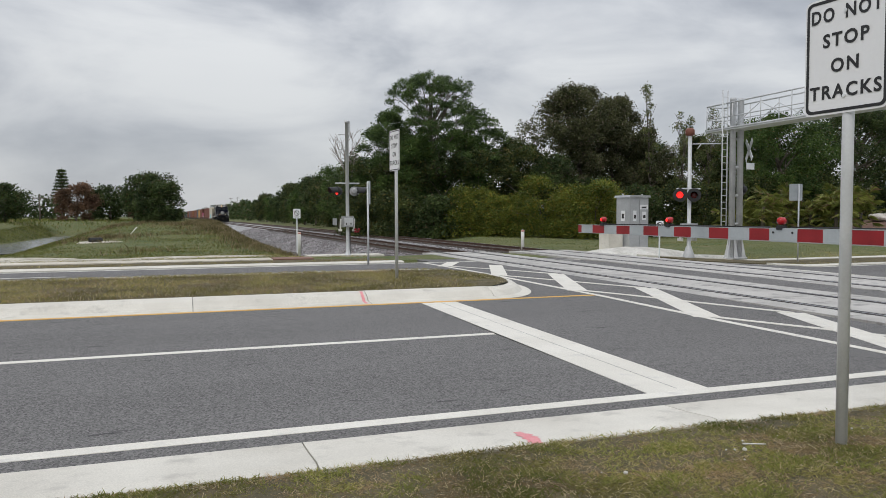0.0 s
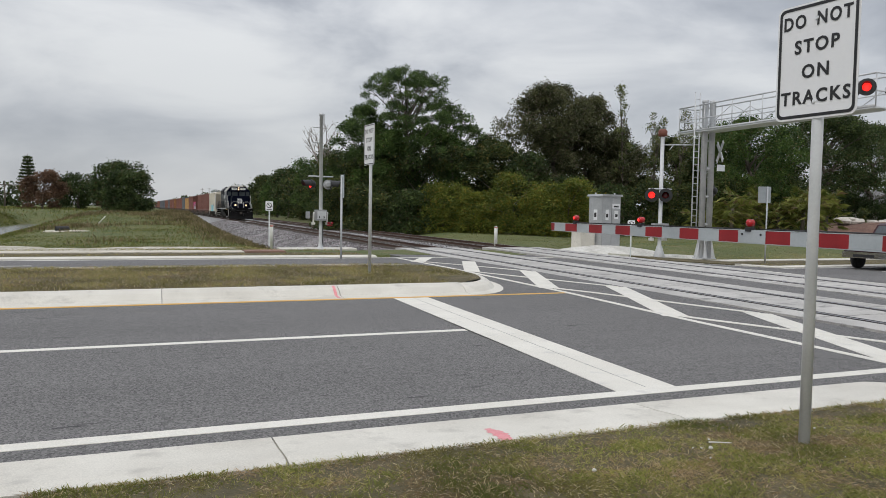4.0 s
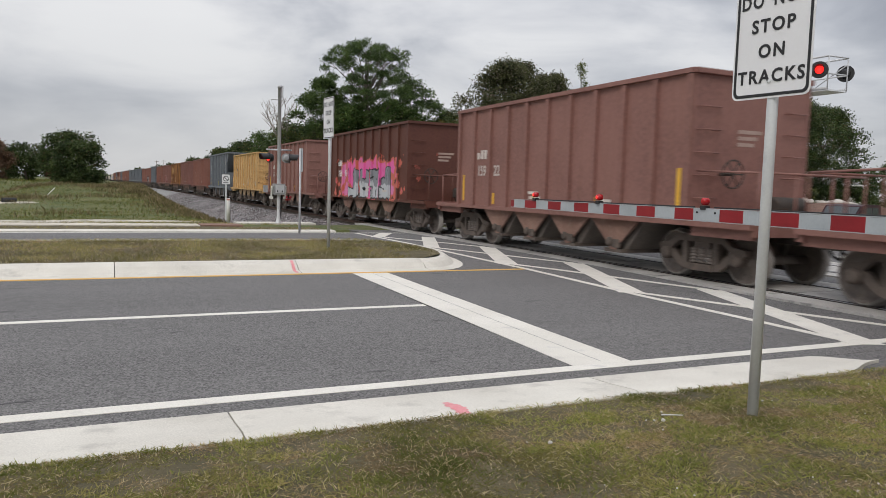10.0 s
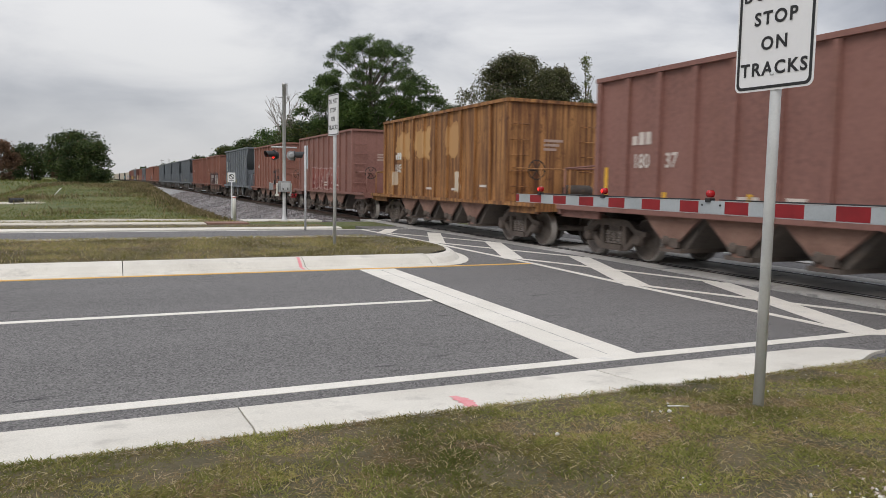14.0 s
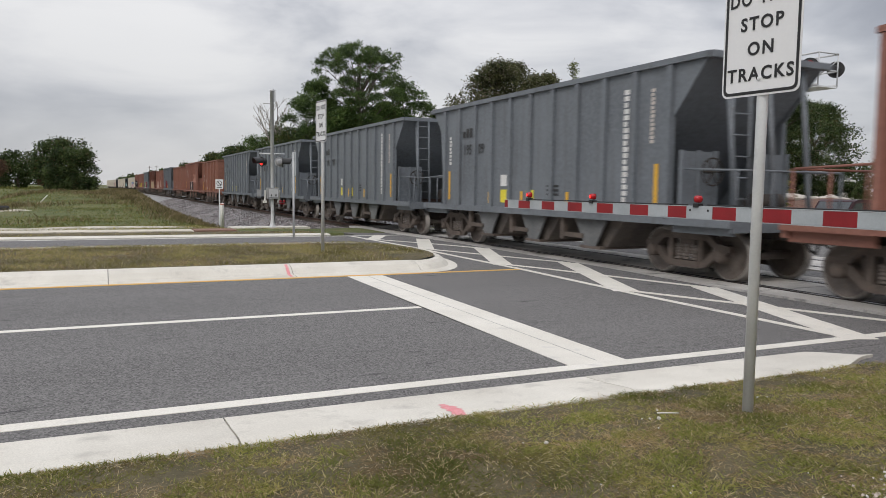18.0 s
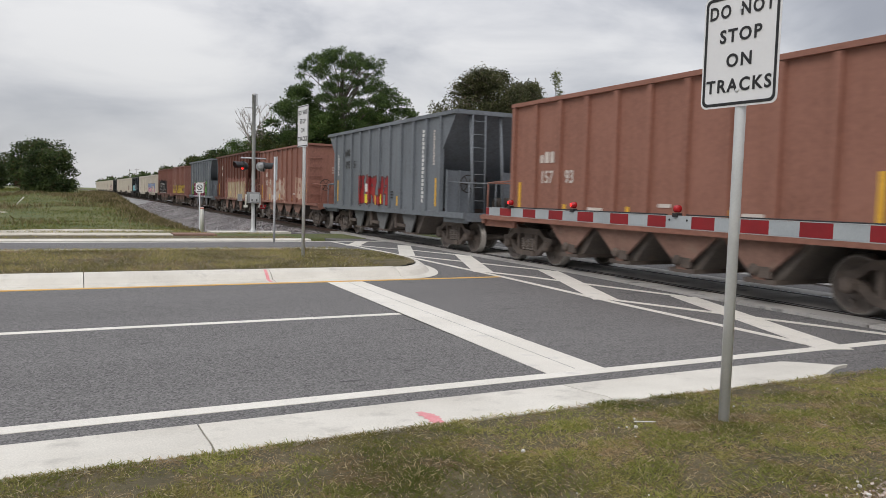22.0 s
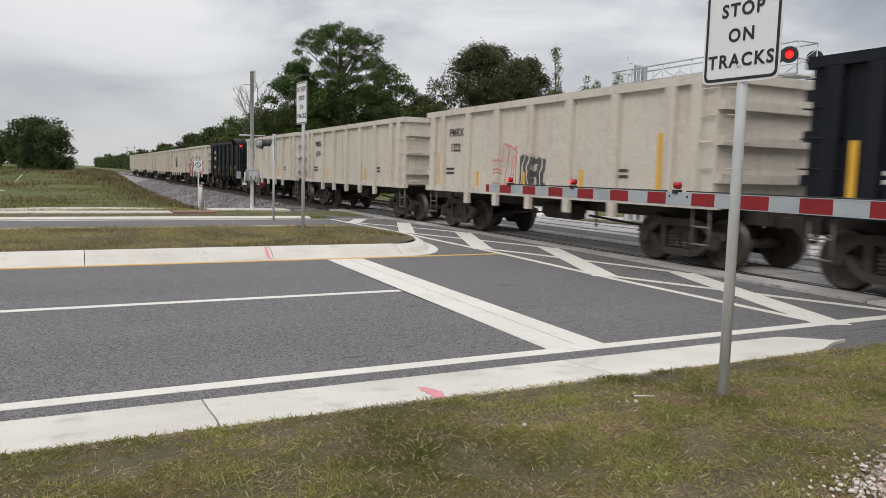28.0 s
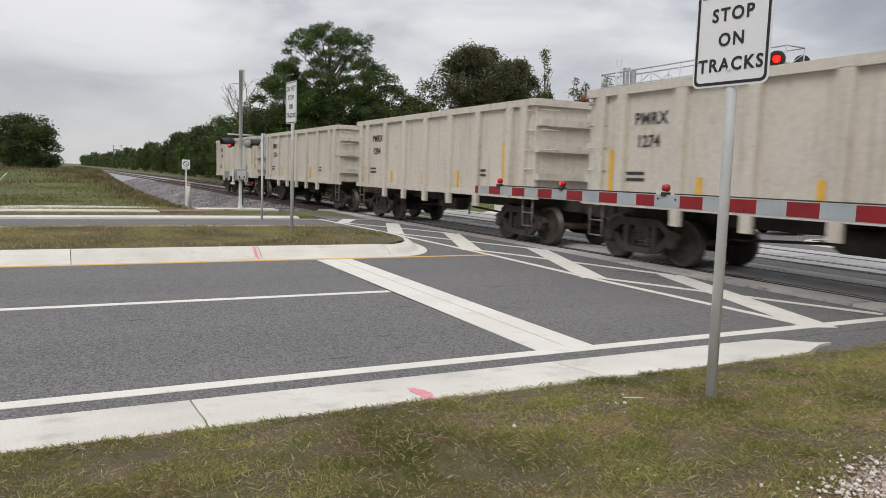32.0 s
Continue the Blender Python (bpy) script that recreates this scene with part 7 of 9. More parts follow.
def cantilever():
    t = thing("signal_cantilever", "silver steel cantilever with a railed walkway and flasher lamps", "signal gantry", pose(23.9, 27.7, -0.42))
    for s in (-1, 1):
        bm = bmesh.new()
        lathe(bm, [(0.140, 0.0), (0.140, 7.25), (0.15, 7.26), (0.15, 7.36)], "z", 18, (s * 0.215, 0, 0))
        for a in (20, 110, 200, 290):
            old = set(bm.verts)
            prism(bm, [(0.15, 0.02), (0.34, 0.02), (0.34, 0.10), (0.155, 0.95)], "y", -0.012, 0.012)
            bmesh.ops.transform(bm, matrix=pose(s * 0.215, 0, 0, 0, 0, a), verts=[v for v in bm.verts if v not in old])
        box(bm, (s * 0.215 - 0.21 - 0.02 * s, -0.34, 0.0), (s * 0.215 + 0.21 - 0.02 * s, 0.34, 0.05))
        part("column", bm, M["mast_paint"], t, "silver tube column")
    bm = bmesh.new()
    for z in (1.6, 2.9, 4.2, 5.5):
        rod(bm, (-0.2, 0, z), (0.2, 0, z), 0.06, 8)
    part("column_tie", bm, M["mast_paint"], t)
    # truss walkway
    ya, yb = 1.45, -8.95
    for x in (-0.5, 0.5):
        bm = bmesh.new()
        rod(bm, (x, ya, 5.98), (x, yb, 5.98), 0.055, 8)
        rod(bm, (x, ya, 7.12), (x, yb, 7.12), 0.035, 8)
        rod(bm, (x, ya, 6.5), (x, yb, 6.5), 0.025, 8)
        n = 6
        for i in range(n + 1):
            y = ya + (yb - ya) * i / n
            rod(bm, (x, y, 5.98), (x, y, 7.12), 0.024, 6)
            if i < n:
                rod(bm, (x, y, 5.98 if i % 2 else 6.9), (x, y + (yb - ya) / n, 6.9 if i % 2 else 5.98), 0.022, 6)
        part("truss_side", bm, M["mast_paint"], t, "silver tube truss")
    bm = bmesh.new()
    box(bm, (-0.52, yb, 5.90), (0.52, ya, 5.95))
    part("walkway", bm, M["galv"], t, "grated walkway")
    for y in (ya, yb):
        for z in (6.5, 7.12):
            bm = bmesh.new()
            rod(bm, (-0.5, y, z), (0.5, y, z), 0.03, 6)
            part("end_rail", bm, M["mast_paint"], t)
    bm = bmesh.new()
    for x in (-0.72, -0.44):
        rod(bm, (x, 0.1, 0.9), (x, 0.1, 7.7), 0.03, 6)
    for k in range(22):
        rod(bm, (-0.72, 0.1, 1.1 + 0.3 * k), (-0.44, 0.1, 1.1 + 0.3 * k), 0.016, 6)
    part("ladder", bm, M["mast_paint"], t, "silver access ladder")
    for y, lit, face in ((-8.2, False, 60), (-8.78, True, 52)):
        signal_lamp(t, (-0.75 if face < 90 else 0.7, y, 6.62), face, lit, 0.30)
    signal_lamp(t, (0.72, -8.7, 6.62), -120, False, 0.30)
    signal_lamp(t, (0.62, 0.25, 3.2), 150, False, 0.28)
    bm = bmesh.new()
    for a in (45, -45):
        box(bm, (-0.62, -0.012, -0.11), (0.62, 0.012, 0.11), pose(0.52, -0.22, 5.0, 0, a, 66))
    part("crossbuck", bm, M["galv"], t, "grey back of a crossbuck")
    bm = bmesh.new()
    box(bm, (0.36, -0.26, 4.1), (0.80, -0.23, 4.4))
    part("plate", bm, M["galv"], t)


left_signal()
right_signal()
cantilever()


def gate():
    t = thing("crossing_gate", "lowered crossing gate arm with red and white stripes and small lamps", "crossing gate", pose(8.05, 3.0, 0.0))
    bm = bmesh.new()
    lathe(bm, [(0.22, -0.05), (0.22, 0.1), (0.1, 0.5), (0.08, 0.55), (0.08, 4.6), (0.05, 4.65)], n=16, at=(0.55, -0.2, 0))
    part("mast", bm, M["mast_paint"], t)
    gate_machine(t, 1.3)
    y0, y1, step = 0.3, 11.17, 0.457

    def cut(a, b, shrink):
        k = (a + b) / 2 / 11.2
        return 0.098 - 0.020 * k
    # stripes run outward from the hinge; the section tapers to the tip
    edge = 8.09 - 3.0
    ys = [edge + step * k for k in range(-11, 14)]
    ys = [y0] + [y for y in ys if y0 + 0.05 < y < y1 - 0.05] + [y1]
    for a, b in zip(ys, ys[1:]):
        red = math.floor((((a + b) / 2) - edge) / step) % 2 == 1
        h0, h1 = cut(a, a, 0), cut(b, b, 0)
        bm = bmesh.new()
        prism(bm, [(a, 1.325 - h0), (b, 1.325 - h1), (b, 1.325 + h1), (a, 1.325 + h0)], "x", -0.022, 0.022)
        part("stripe", bm, M["red_sheet"] if red else M["grey_sheet"], t, "red stripe" if red else "white stripe")
    bm = bmesh.new()
    for z in (-1, 1):
        prism(bm, [(y0, 1.325 + z * 0.100), (y1, 1.325 + z * 0.080), (y1, 1.325 + z * 0.088), (y0, 1.325 + z * 0.110)], "x", -0.026, 0.026)
    part("arm_edge", bm, M["grey_sheet"], t)
    bm = bmesh.new()
    box(bm, (-0.03, edge - 0.02, 1.235), (-0.0225, edge + 0.5, 1.415))
    part("splice_plate", bm, M["grey_sheet"], t, "grey splice plate with bolts")
    bm = bmesh.new()
    for y in (edge + 0.06, edge + 0.42):
        lathe(bm, [(0.016, -0.04), (0.016, -0.03)], "x", 8, (0, y, 1.36))
    part("bolt", bm, M["black"], t)
    bm = bmesh.new()
    for a, b in ((5.6, 8.0), (8.1, 10.2)):
        rod(bm, (0, a, 1.435), (0, b, 1.43), 0.013, 6)
    rod(bm, (0, 2.0, 1.44), (0, 5.2, 1.44), 0.010, 6)
    part("cable", bm, M["rubber"], t, "black cable along the arm")
    for y, lit in ((10.18, True), (7.99, True), (5.39, False)):
        bm = bmesh.new()
        box(bm, (-0.05, -0.05, 1.40), (0.05, 0.05, 1.46))
        lamp = part("arm_lamp", bm, M["black"], t)
        lamp.matrix_basis = pose(0, y, 0)
        bm = bmesh.new()
        lathe(bm, [(0.02, -0.06), (0.052, -0.04), (0.056, 0.04), (0.02, 0.06)], "x", 16, (0, 0, 1.525))
        part("lens", bm, M["lamp_red"], lamp, "red lamp lens")
        if lit:
            bm = bmesh.new()
            lathe(bm, [(0.012, -0.068), (0.032, -0.062)], "x", 12, (0, 0, 1.525))
            part("bulb", bm, M["red_lit"], lamp, "lit red bulb")


gate()


def cabinet():
    t = thing("signal_cabinet", "silver metal signal cabinet with small white notices on a gravel mound", "equipment cabinet", pose(20.25, 30.55, -0.24, 0, 0, 10))
    m = surface("brushed_aluminium", (0.40, 0.41, 0.42), (0.52, 0.53, 0.54), 0.42, 0.5, broad=1.2, fine=30, bumpy=0.06)
    bm = bmesh.new()
    box(bm, (-0.60, -0.45, 0.0), (0.60, 0.45, 2.70))
    bevel(bm, 0.02)
    part("housing", bm, m, t)
    bm = bmesh.new()
    prism(bm, [(-0.68, 2.68), (0.68, 2.68), (0.64, 2.78), (-0.64, 2.78)], "y", -0.53, 0.53)
    part("roof", bm, m, t)
    for x0, x1 in ((-0.57, -0.02), (0.02, 0.57)):
        bm = bmesh.new()
        box(bm, (x0, -0.475, 0.16), (x1, -0.452, 2.58))
        bevel(bm, 0.008)
        d = part("door", bm, m, t)
        bm = bmesh.new()
        rod(bm, (x1 - 0.08, -0.5, 1.0), (x1 - 0.08, -0.5, 1.25), 0.018, 8)
        part("handle", bm, M["black"], d)
    for x, z, w, h in ((-0.3, 1.80, 0.2, 0.5), (0.3, 1.80, 0.26, 0.4), (0.28, 2.22, 0.5, 0.22)):
        bm = bmesh.new()
        box(bm, (x - w / 2, -0.485, z - h / 2), (x + w / 2, -0.478, z + h / 2))
        n = part("notice", bm, M["white_sign"], t, "white notice plate")
        bm = bmesh.new()
        box(bm, (x - w * 0.3, -0.489, z - h * 0.25), (x + w * 0.3, -0.486, z + h * 0.1))
        part("notice_bar", bm, M["black"], n)
    bm = bmesh.new()
    box(bm, (-0.608, -0.13, 1.55), (-0.602, 0.12, 2.05))
    n = part("notice", bm, M["white_sign"], t, "white notice plate")
    bm = bmesh.new()
    box(bm, (-0.612, -0.08, 1.68), (-0.609, 0.07, 1.9))
    part("notice_bar", bm, M["black"], n)
    for x in (-0.62, 0.62):
        bm = bmesh.new()
        lathe(bm, [(0.04, 2.72), (0.04, 2.86)], n=8, at=(x, 0, 0))
        part("lifting_eye", bm, m, t)
    bm = bmesh.new()
    box(bm, (-1.55, -0.1, -0.1), (-0.70, 0.6, 0.95))
    bevel(bm, 0.02)
    part("plinth", bm, M["concrete"], t, "concrete block beside the cabinet")


cabinet()
M["white_gravel"] = surface("white_shell_gravel", (0.50, 0.48, 0.43), (0.80, 0.78, 0.73), 0.9, broad=1.2, fine=18, stain=(0.30, 0.28, 0.22), amount=0.35, bumpy=0.9, deep=0.04)


def mound(name, cx, cy, rx, ry, h, z, material, label, category, seed=1.0, n=40):
    bm = bmesh.new()
    rings = []
    for j in range(9):
        q = j / 8
        ring = []
        for i in range(n):
            a = 2 * math.pi * i / n
            w = 1 + 0.28 * noise.noise((math.cos(a) * 1.6 + seed, math.sin(a) * 1.6, seed))
            x, y = cx + rx * q * w * math.cos(a), cy + ry * q * w * math.sin(a)
            ring.append(bm.verts.new((x, y, z + h * (1 - q * q) ** 1.2 + 0.04 * noise.noise((x * 2, y * 2, seed)) * (1 - q) - (0.12 if j == 8 else 0))))
        rings.append(ring)
    for a, b in zip(rings, rings[1:]):
        for i in range(n):
            f = bm.faces.new((a[i], a[(i + 1) % n], b[(i + 1) % n], b[i]))
            f.smooth = True
    bmesh.ops.remove_doubles(bm, verts=rings[0], dist=0.001)
    return struct(name, bm, material, label, category)


M["sandy_grass"] = surface("sandy_grass", (0.34, 0.31, 0.25), (0.60, 0.56, 0.48), 0.95, broad=1.3, fine=14, stain=(0.10, 0.10, 0.04), amount=0.95, bumpy=0.8, deep=0.03, shift=False)
mound("gravel_mound", 19.9, 30.1, 3.0, 1.3, 0.30, -0.20, M["white_gravel"], "low mound of white shell gravel", "gravel")
mound("gravel_strip", 21.5, 28.5, 3.4, 0.35, 0.10, -0.33, M["white_gravel"], "thin spill of white gravel along the path", "gravel", 4.0)
mound("sand_patch", -9.0, 32.6, 5.5, 0.7, 0.10, -0.06, M["sandy_grass"], "pale bare sand beside the footpath", "sand", 7.0)
mound("sand_patch", -16.0, 30.2, 7.5, 0.5, 0.10, -0.05, M["sandy_grass"], "pale bare sand beside the footpath", "sand", 13.0)
mound("sand_patch", -4.5, 30.0, 4.5, 0.4, 0.09, -0.05, M["sandy_grass"], "pale bare sand beside the footpath", "sand", 17.0)
mound("sand_patch", 0.5, 31.2, 3.2, 0.5, 0.07, -0.05, M["sandy_grass"], "pale bare sand beside the footpath", "sand", 9.0)


def plate_sign(x, y, z, top, w, h, face, label, offset=0.0):
    t = thing("road_sign", label, "road sign", pose(x, y, z, 0, 0, -face))
    bm = bmesh.new()
    lathe(bm, [(0.035, -0.2), (0.035, top - z)], n=10)
    part("post", bm, M["mast_paint"], t)
    bm = bmesh.new()
    prism(bm, [(a + offset, b + top - z - h / 2) for a, b in rounded(w, h, 0.04)], "y", -0.045, -0.038)
    part("sign_plate", bm, M["grey_sheet"], t)


plate_sign(5.62, 23.8, 0.03, 2.75, 0.62, 0.76, -84, "white sign seen edge-on, on a pale post in the verge")
plate_sign(26.5, 26.6, -0.58, 3.0, 0.6, 0.76, 200, "bare metal back of a sign on a pale post", 0.12)


# ---- pickup ----
def pickup():
    t = thing("pickup_truck", "dark maroon pickup truck with a chrome bumper waiting at the crossing", "pickup truck")
    paint = surface("maroon_car_paint", (0.022, 0.004, 0.006), (0.034, 0.006, 0.009), 0.32, broad=1, fine=30, bumpy=0.0)
    for node in paint.node_tree.nodes:
        if node.type == "BSDF_PRINCIPLED":
            node.inputs["Specular IOR Level"].default_value = 0.2
    chrome = surface("chrome_bumper", (0.42, 0.42, 0.43), (0.55, 0.55, 0.56), 0.12, 1.0, broad=2, fine=30, bumpy=0.0)
    tyre = M["rubber"]
    # x runs along the truck, front at -x
    body = [(-2.75, 0.62), (-2.80, 0.85), (-2.74, 1.06), (-1.30, 1.16), (-1.10, 1.16), (2.70, 1.18), (2.75, 0.6), (2.2, 0.5), (-2.3, 0.5)]
    bm = bmesh.new()
    prism(bm, body, "y", -0.95, 0.95)
    bevel(bm, 0.05, 2)
    part("body", bm, paint, t)
    bm = bmesh.new()
    prism(bm, [(-1.30, 1.14), (-0.55, 1.92), (-0.3, 1.99), (0.95, 1.99), (1.16, 1.16)], "y", -0.84, 0.84)
    bevel(bm, 0.05, 2)
    part("cab", bm, paint, t)
    bm = bmesh.new()
    prism(bm, [(-1.24, 1.20), (-0.58, 1.885), (-0.55, 1.885), (-1.21, 1.20)], "y", -0.74, 0.74)
    part("windscreen", bm, M["cab_glass"], t, "dark windscreen").location.x = -0.03
    for s in (-1, 1):
        bm = bmesh.new()
        prism(bm, [(-1.0, 1.24), (-0.46, 1.82), (0.2, 1.86), (0.2, 1.24)], "y", s * 0.845 - 0.005, s * 0.845 + 0.005)
        part("side_window", bm, M["cab_glass"], t)
        bm = bmesh.new()
        prism(bm, [(0.28, 1.24), (0.28, 1.86), (0.80, 1.86), (0.98, 1.24)], "y", s * 0.845 - 0.005, s * 0.845 + 0.005)
        part("side_window", bm, M["cab_glass"], t)
        bm = bmesh.new()
        box(bm, (-0.98, s * 1.0 - 0.1, 1.28), (-0.88, s * 1.0 + 0.1, 1.44))
        bevel(bm, 0.03)
        part("wing_mirror", bm, chrome, t, "bright door mirror")
        bm = bmesh.new()
        box(bm, (-2.81, s * 0.72 - 0.16, 0.88), (-2.70, s * 0.72 + 0.16, 1.04))
        bevel(bm, 0.02)
        part("headlight", bm, M["white_sign"], t, "clear headlight")
        bm = bmesh.new()
        lathe(bm, [(0.05, -2.84), (0.07, -2.80)], "x", 12, (0, s * 0.66, 0.62))
        part("fog_lamp", bm, M["white_sign"], t)
    bm = bmesh.new()
    box(bm, (-2.83, -0.55, 0.86), (-2.76, 0.55, 1.03))
    part("grille", bm, M["black"], t)
    bm = bmesh.new()
    box(bm, (-2.92, -0.95, 0.50), (-2.72, 0.95, 0.76))
    bevel(bm, 0.04, 2)
    b = part("bumper", bm, chrome, t, "chrome front bumper")
    bm = bmesh.new()
    box(bm, (-2.93, -0.45, 0.54), (-2.918, 0.45, 0.66))
    part("air_intake", bm, M["black"], b)
    bm = bmesh.new()
    box(bm, (-1.2, -0.97, 0.42), (1.1, -0.86, 0.50))
    box(bm, (-1.2, 0.86, 0.42), (1.1, 0.97, 0.50))
    part("side_step", bm, chrome, t)
    for x in (-1.85, 1.75):
        bm = bmesh.new()
        for s in (-1, 1):
            lathe(bm, [(0.46, s * 0.80), (0.46, s * 0.957)], "y", 20, (x, 0, 0.46))
        part("wheel_arch", bm, M["black"], t)
    wheels = []
    for x in (-1.85, 1.75):
        for s in (-1, 1):
            bm = bmesh.new()
            lathe(bm, [(0.26, s * 0.13), (0.35, s * 0.13), (0.39, s * 0.09), (0.39, -s * 0.09), (0.35, -s * 0.13), (0.26, -s * 0.13)], "y", 24)
            w = part("wheel", bm, tyre, t, "black tyre")
            w.matrix_basis = pose(x, s * 0.86, 0.39)
            bm = bmesh.new()
            lathe(bm, [(0.26, s * 0.10), (0.25, s * 0.135), (0.22, s * 0.10)], "y", 24)
            for k in range(6):
                a = math.pi * k / 3
                box(bm, (-0.035, min(s * 0.09, s * 0.13), 0.0), (0.035, max(s * 0.09, s * 0.13), 0.24), pose(0, 0, 0, 0, math.degrees(a), 0))
            part("rim", bm, chrome, w, "chrome spoked rim")
            wheels.append((w, x, s))
    return t, wheels


truck_thing, truck_wheels = pickup()


# ---- plants ----
def leaf_material(name, dark, light, odd=None, odd_share=0.12, through=0.35):
    m, ns, ls, b = nodes_of(name)
    dark, light = ((c[0] * 1.08, c[1] * 0.98, c[2]) for c in (dark, light))
    geo = ns.new("ShaderNodeNewGeometry")
    col = mix_col(ns, ls, geo.outputs["Random Per Island"], dark, light)
    v = coords(ns, ls)
    tone = noise_fac(ns, ls, v, 0.9, 3.0, 0.5, 0.40, 0.62)
    col = mix_col(ns, ls, tone, col, tuple(0.7 * a for a in dark))
    if odd:
        pick = ns.new("ShaderNodeMath")
        pick.operation = "FRACT"
        mul = ns.new("ShaderNodeMath")
        mul.operation = "MULTIPLY"
        mul.inputs[1].default_value = 37.7
        ls.new(geo.outputs["Random Per Island"], mul.inputs[0])
        ls.new(mul.outputs[0], pick.inputs[0])
        less = ns.new("ShaderNodeMath")
        less.operation = "LESS_THAN"
        less.inputs[1].default_value = odd_share
        ls.new(pick.outputs[0], less.inputs[0])
        col = mix_col(ns, ls, less.outputs[0], col, odd)
    ls.new(col, b.inputs["Base Color"])
    b.inputs["Roughness"].default_value = 0.6
    b.inputs["Specular IOR Level"].default_value = 0.3
    tr = ns.new("ShaderNodeBsdfTranslucent")
    ls.new(col, tr.inputs[0])
    mx = ns.new("ShaderNodeMixShader")
    mx.inputs[0].default_value = through
    out = [n for n in ns if n.type == "OUTPUT_MATERIAL"][0]
    ls.new(b.outputs[0], mx.inputs[1])
    ls.new(tr.outputs[0], mx.inputs[2])
    ls.new(mx.outputs[0], out.inputs[0])
    return m


M["bark"] = surface("grey_bark", (0.075, 0.062, 0.050), (0.16, 0.135, 0.11), 0.9, broad=3, fine=25, bumpy=0.6, deep=0.02, stretch=(1, 1, 0.3))
M["bark_pale"] = surface("pale_twig_bark", (0.22, 0.19, 0.16), (0.34, 0.30, 0.26), 0.9, broad=3, fine=25)
M["pine_leaf"] = leaf_material("pine_needles", (0.048, 0.092, 0.026), (0.131, 0.215, 0.056))
M["oak_leaf"] = leaf_material("oak_leaves", (0.035, 0.065, 0.020), (0.110, 0.163, 0.048), (0.10, 0.075, 0.035), 0.06)
M["green_leaf"] = leaf_material("bright_oak_leaves", (0.046, 0.096, 0.022), (0.138, 0.222, 0.054), (0.13, 0.11, 0.04), 0.05)
M["vine_leaf"] = leaf_material("vine_leaves", (0.082, 0.130, 0.021), (0.275, 0.315, 0.048), (0.24, 0.18, 0.03), 0.12)
M["mixed_leaf"] = leaf_material("understorey_leaves", (0.034, 0.060, 0.018), (0.128, 0.168, 0.045), (0.14, 0.115, 0.03), 0.10)
M["brown_leaf"] = leaf_material("brown_leaves", (0.120, 0.079, 0.048), (0.263, 0.171, 0.105))
M["bamboo_leaf"] = leaf_material("wispy_leaves", (0.076, 0.120, 0.040), (0.241, 0.274, 0.099), (0.20, 0.17, 0.08), 0.1)
M["palm_leaf"] = leaf_material("palmetto_fronds", (0.120, 0.165, 0.032), (0.340, 0.370, 0.095), (0.20, 0.14, 0.07), 0.14)
M["mossy_leaf"] = leaf_material("mossy_oak_leaves", (0.060, 0.078, 0.032), (0.165, 0.180, 0.082), (0.18, 0.15, 0.11), 0.10)



def soup(name, verts, k, material):
    """A mesh of loose faces with k corners each from an array (n, k, 3)."""
    n = len(verts)
    me = bpy.data.meshes.new(name)
    me.vertices.add(n * k)
    me.vertices.foreach_set("co", verts.astype(np.float32).ravel())
    me.loops.add(n * k)
    me.loops.foreach_set("vertex_index", np.arange(n * k, dtype=np.int32))
    me.polygons.add(n)
    me.polygons.foreach_set("loop_start", np.arange(0, n * k, k, dtype=np.int32))
    me.update(calc_edges=True)
    me.materials.append(material)
    return me


def unit(rng, n):
    d = rng.normal(size=(n, 3))
    return d / np.linalg.norm(d, axis=1)[:, None]


def leaf_faces(rng, at, size, slim=0.5, lie=0.35):
    """Diamond leaves at the given places, turned at random, a share of them lying flat."""
    n = len(at)
    a = unit(rng, n)
    a[:, 2] *= 1 - lie
    a /= np.linalg.norm(a, axis=1)[:, None]
    b = np.cross(a, unit(rng, n))
    b /= np.linalg.norm(b, axis=1)[:, None] + 1e-9
    ln = (size * rng.uniform(0.6, 1.4, n))[:, None]
    w = ln * slim * 0.5
    return np.stack([at, at + a * ln * 0.5 + b * w, at + a * ln, at + a * ln * 0.5 - b * w], axis=1)


def clump_points(rng, clumps, n):
    """Points in the outer part of lumps given as rows (x, y, z, rx, rz), with ragged edges."""
    c = np.array(clumps)
    wt = c[:, 3] * c[:, 4]
    i = rng.choice(len(c), n, p=wt / wt.sum())
    d = unit(rng, n)
    d[:, 2] = np.where(d[:, 2] < -0.7, -d[:, 2], d[:, 2])
    r = rng.uniform(0.25, 1.0, n) ** 0.55
    lumpy = 1 + 0.30 * np.sin(d[:, 0] * 7 + i * 1.7) * np.sin(d[:, 1] * 6 + i * 2.3 + d[:, 2] * 5)
    r = (r * lumpy * np.where(rng.random(n) < 0.06, 1.22, 1.0))[:, None]
    return c[i, :3] + d * r * np.stack([c[i, 3], c[i, 3], c[i, 4]], axis=1)


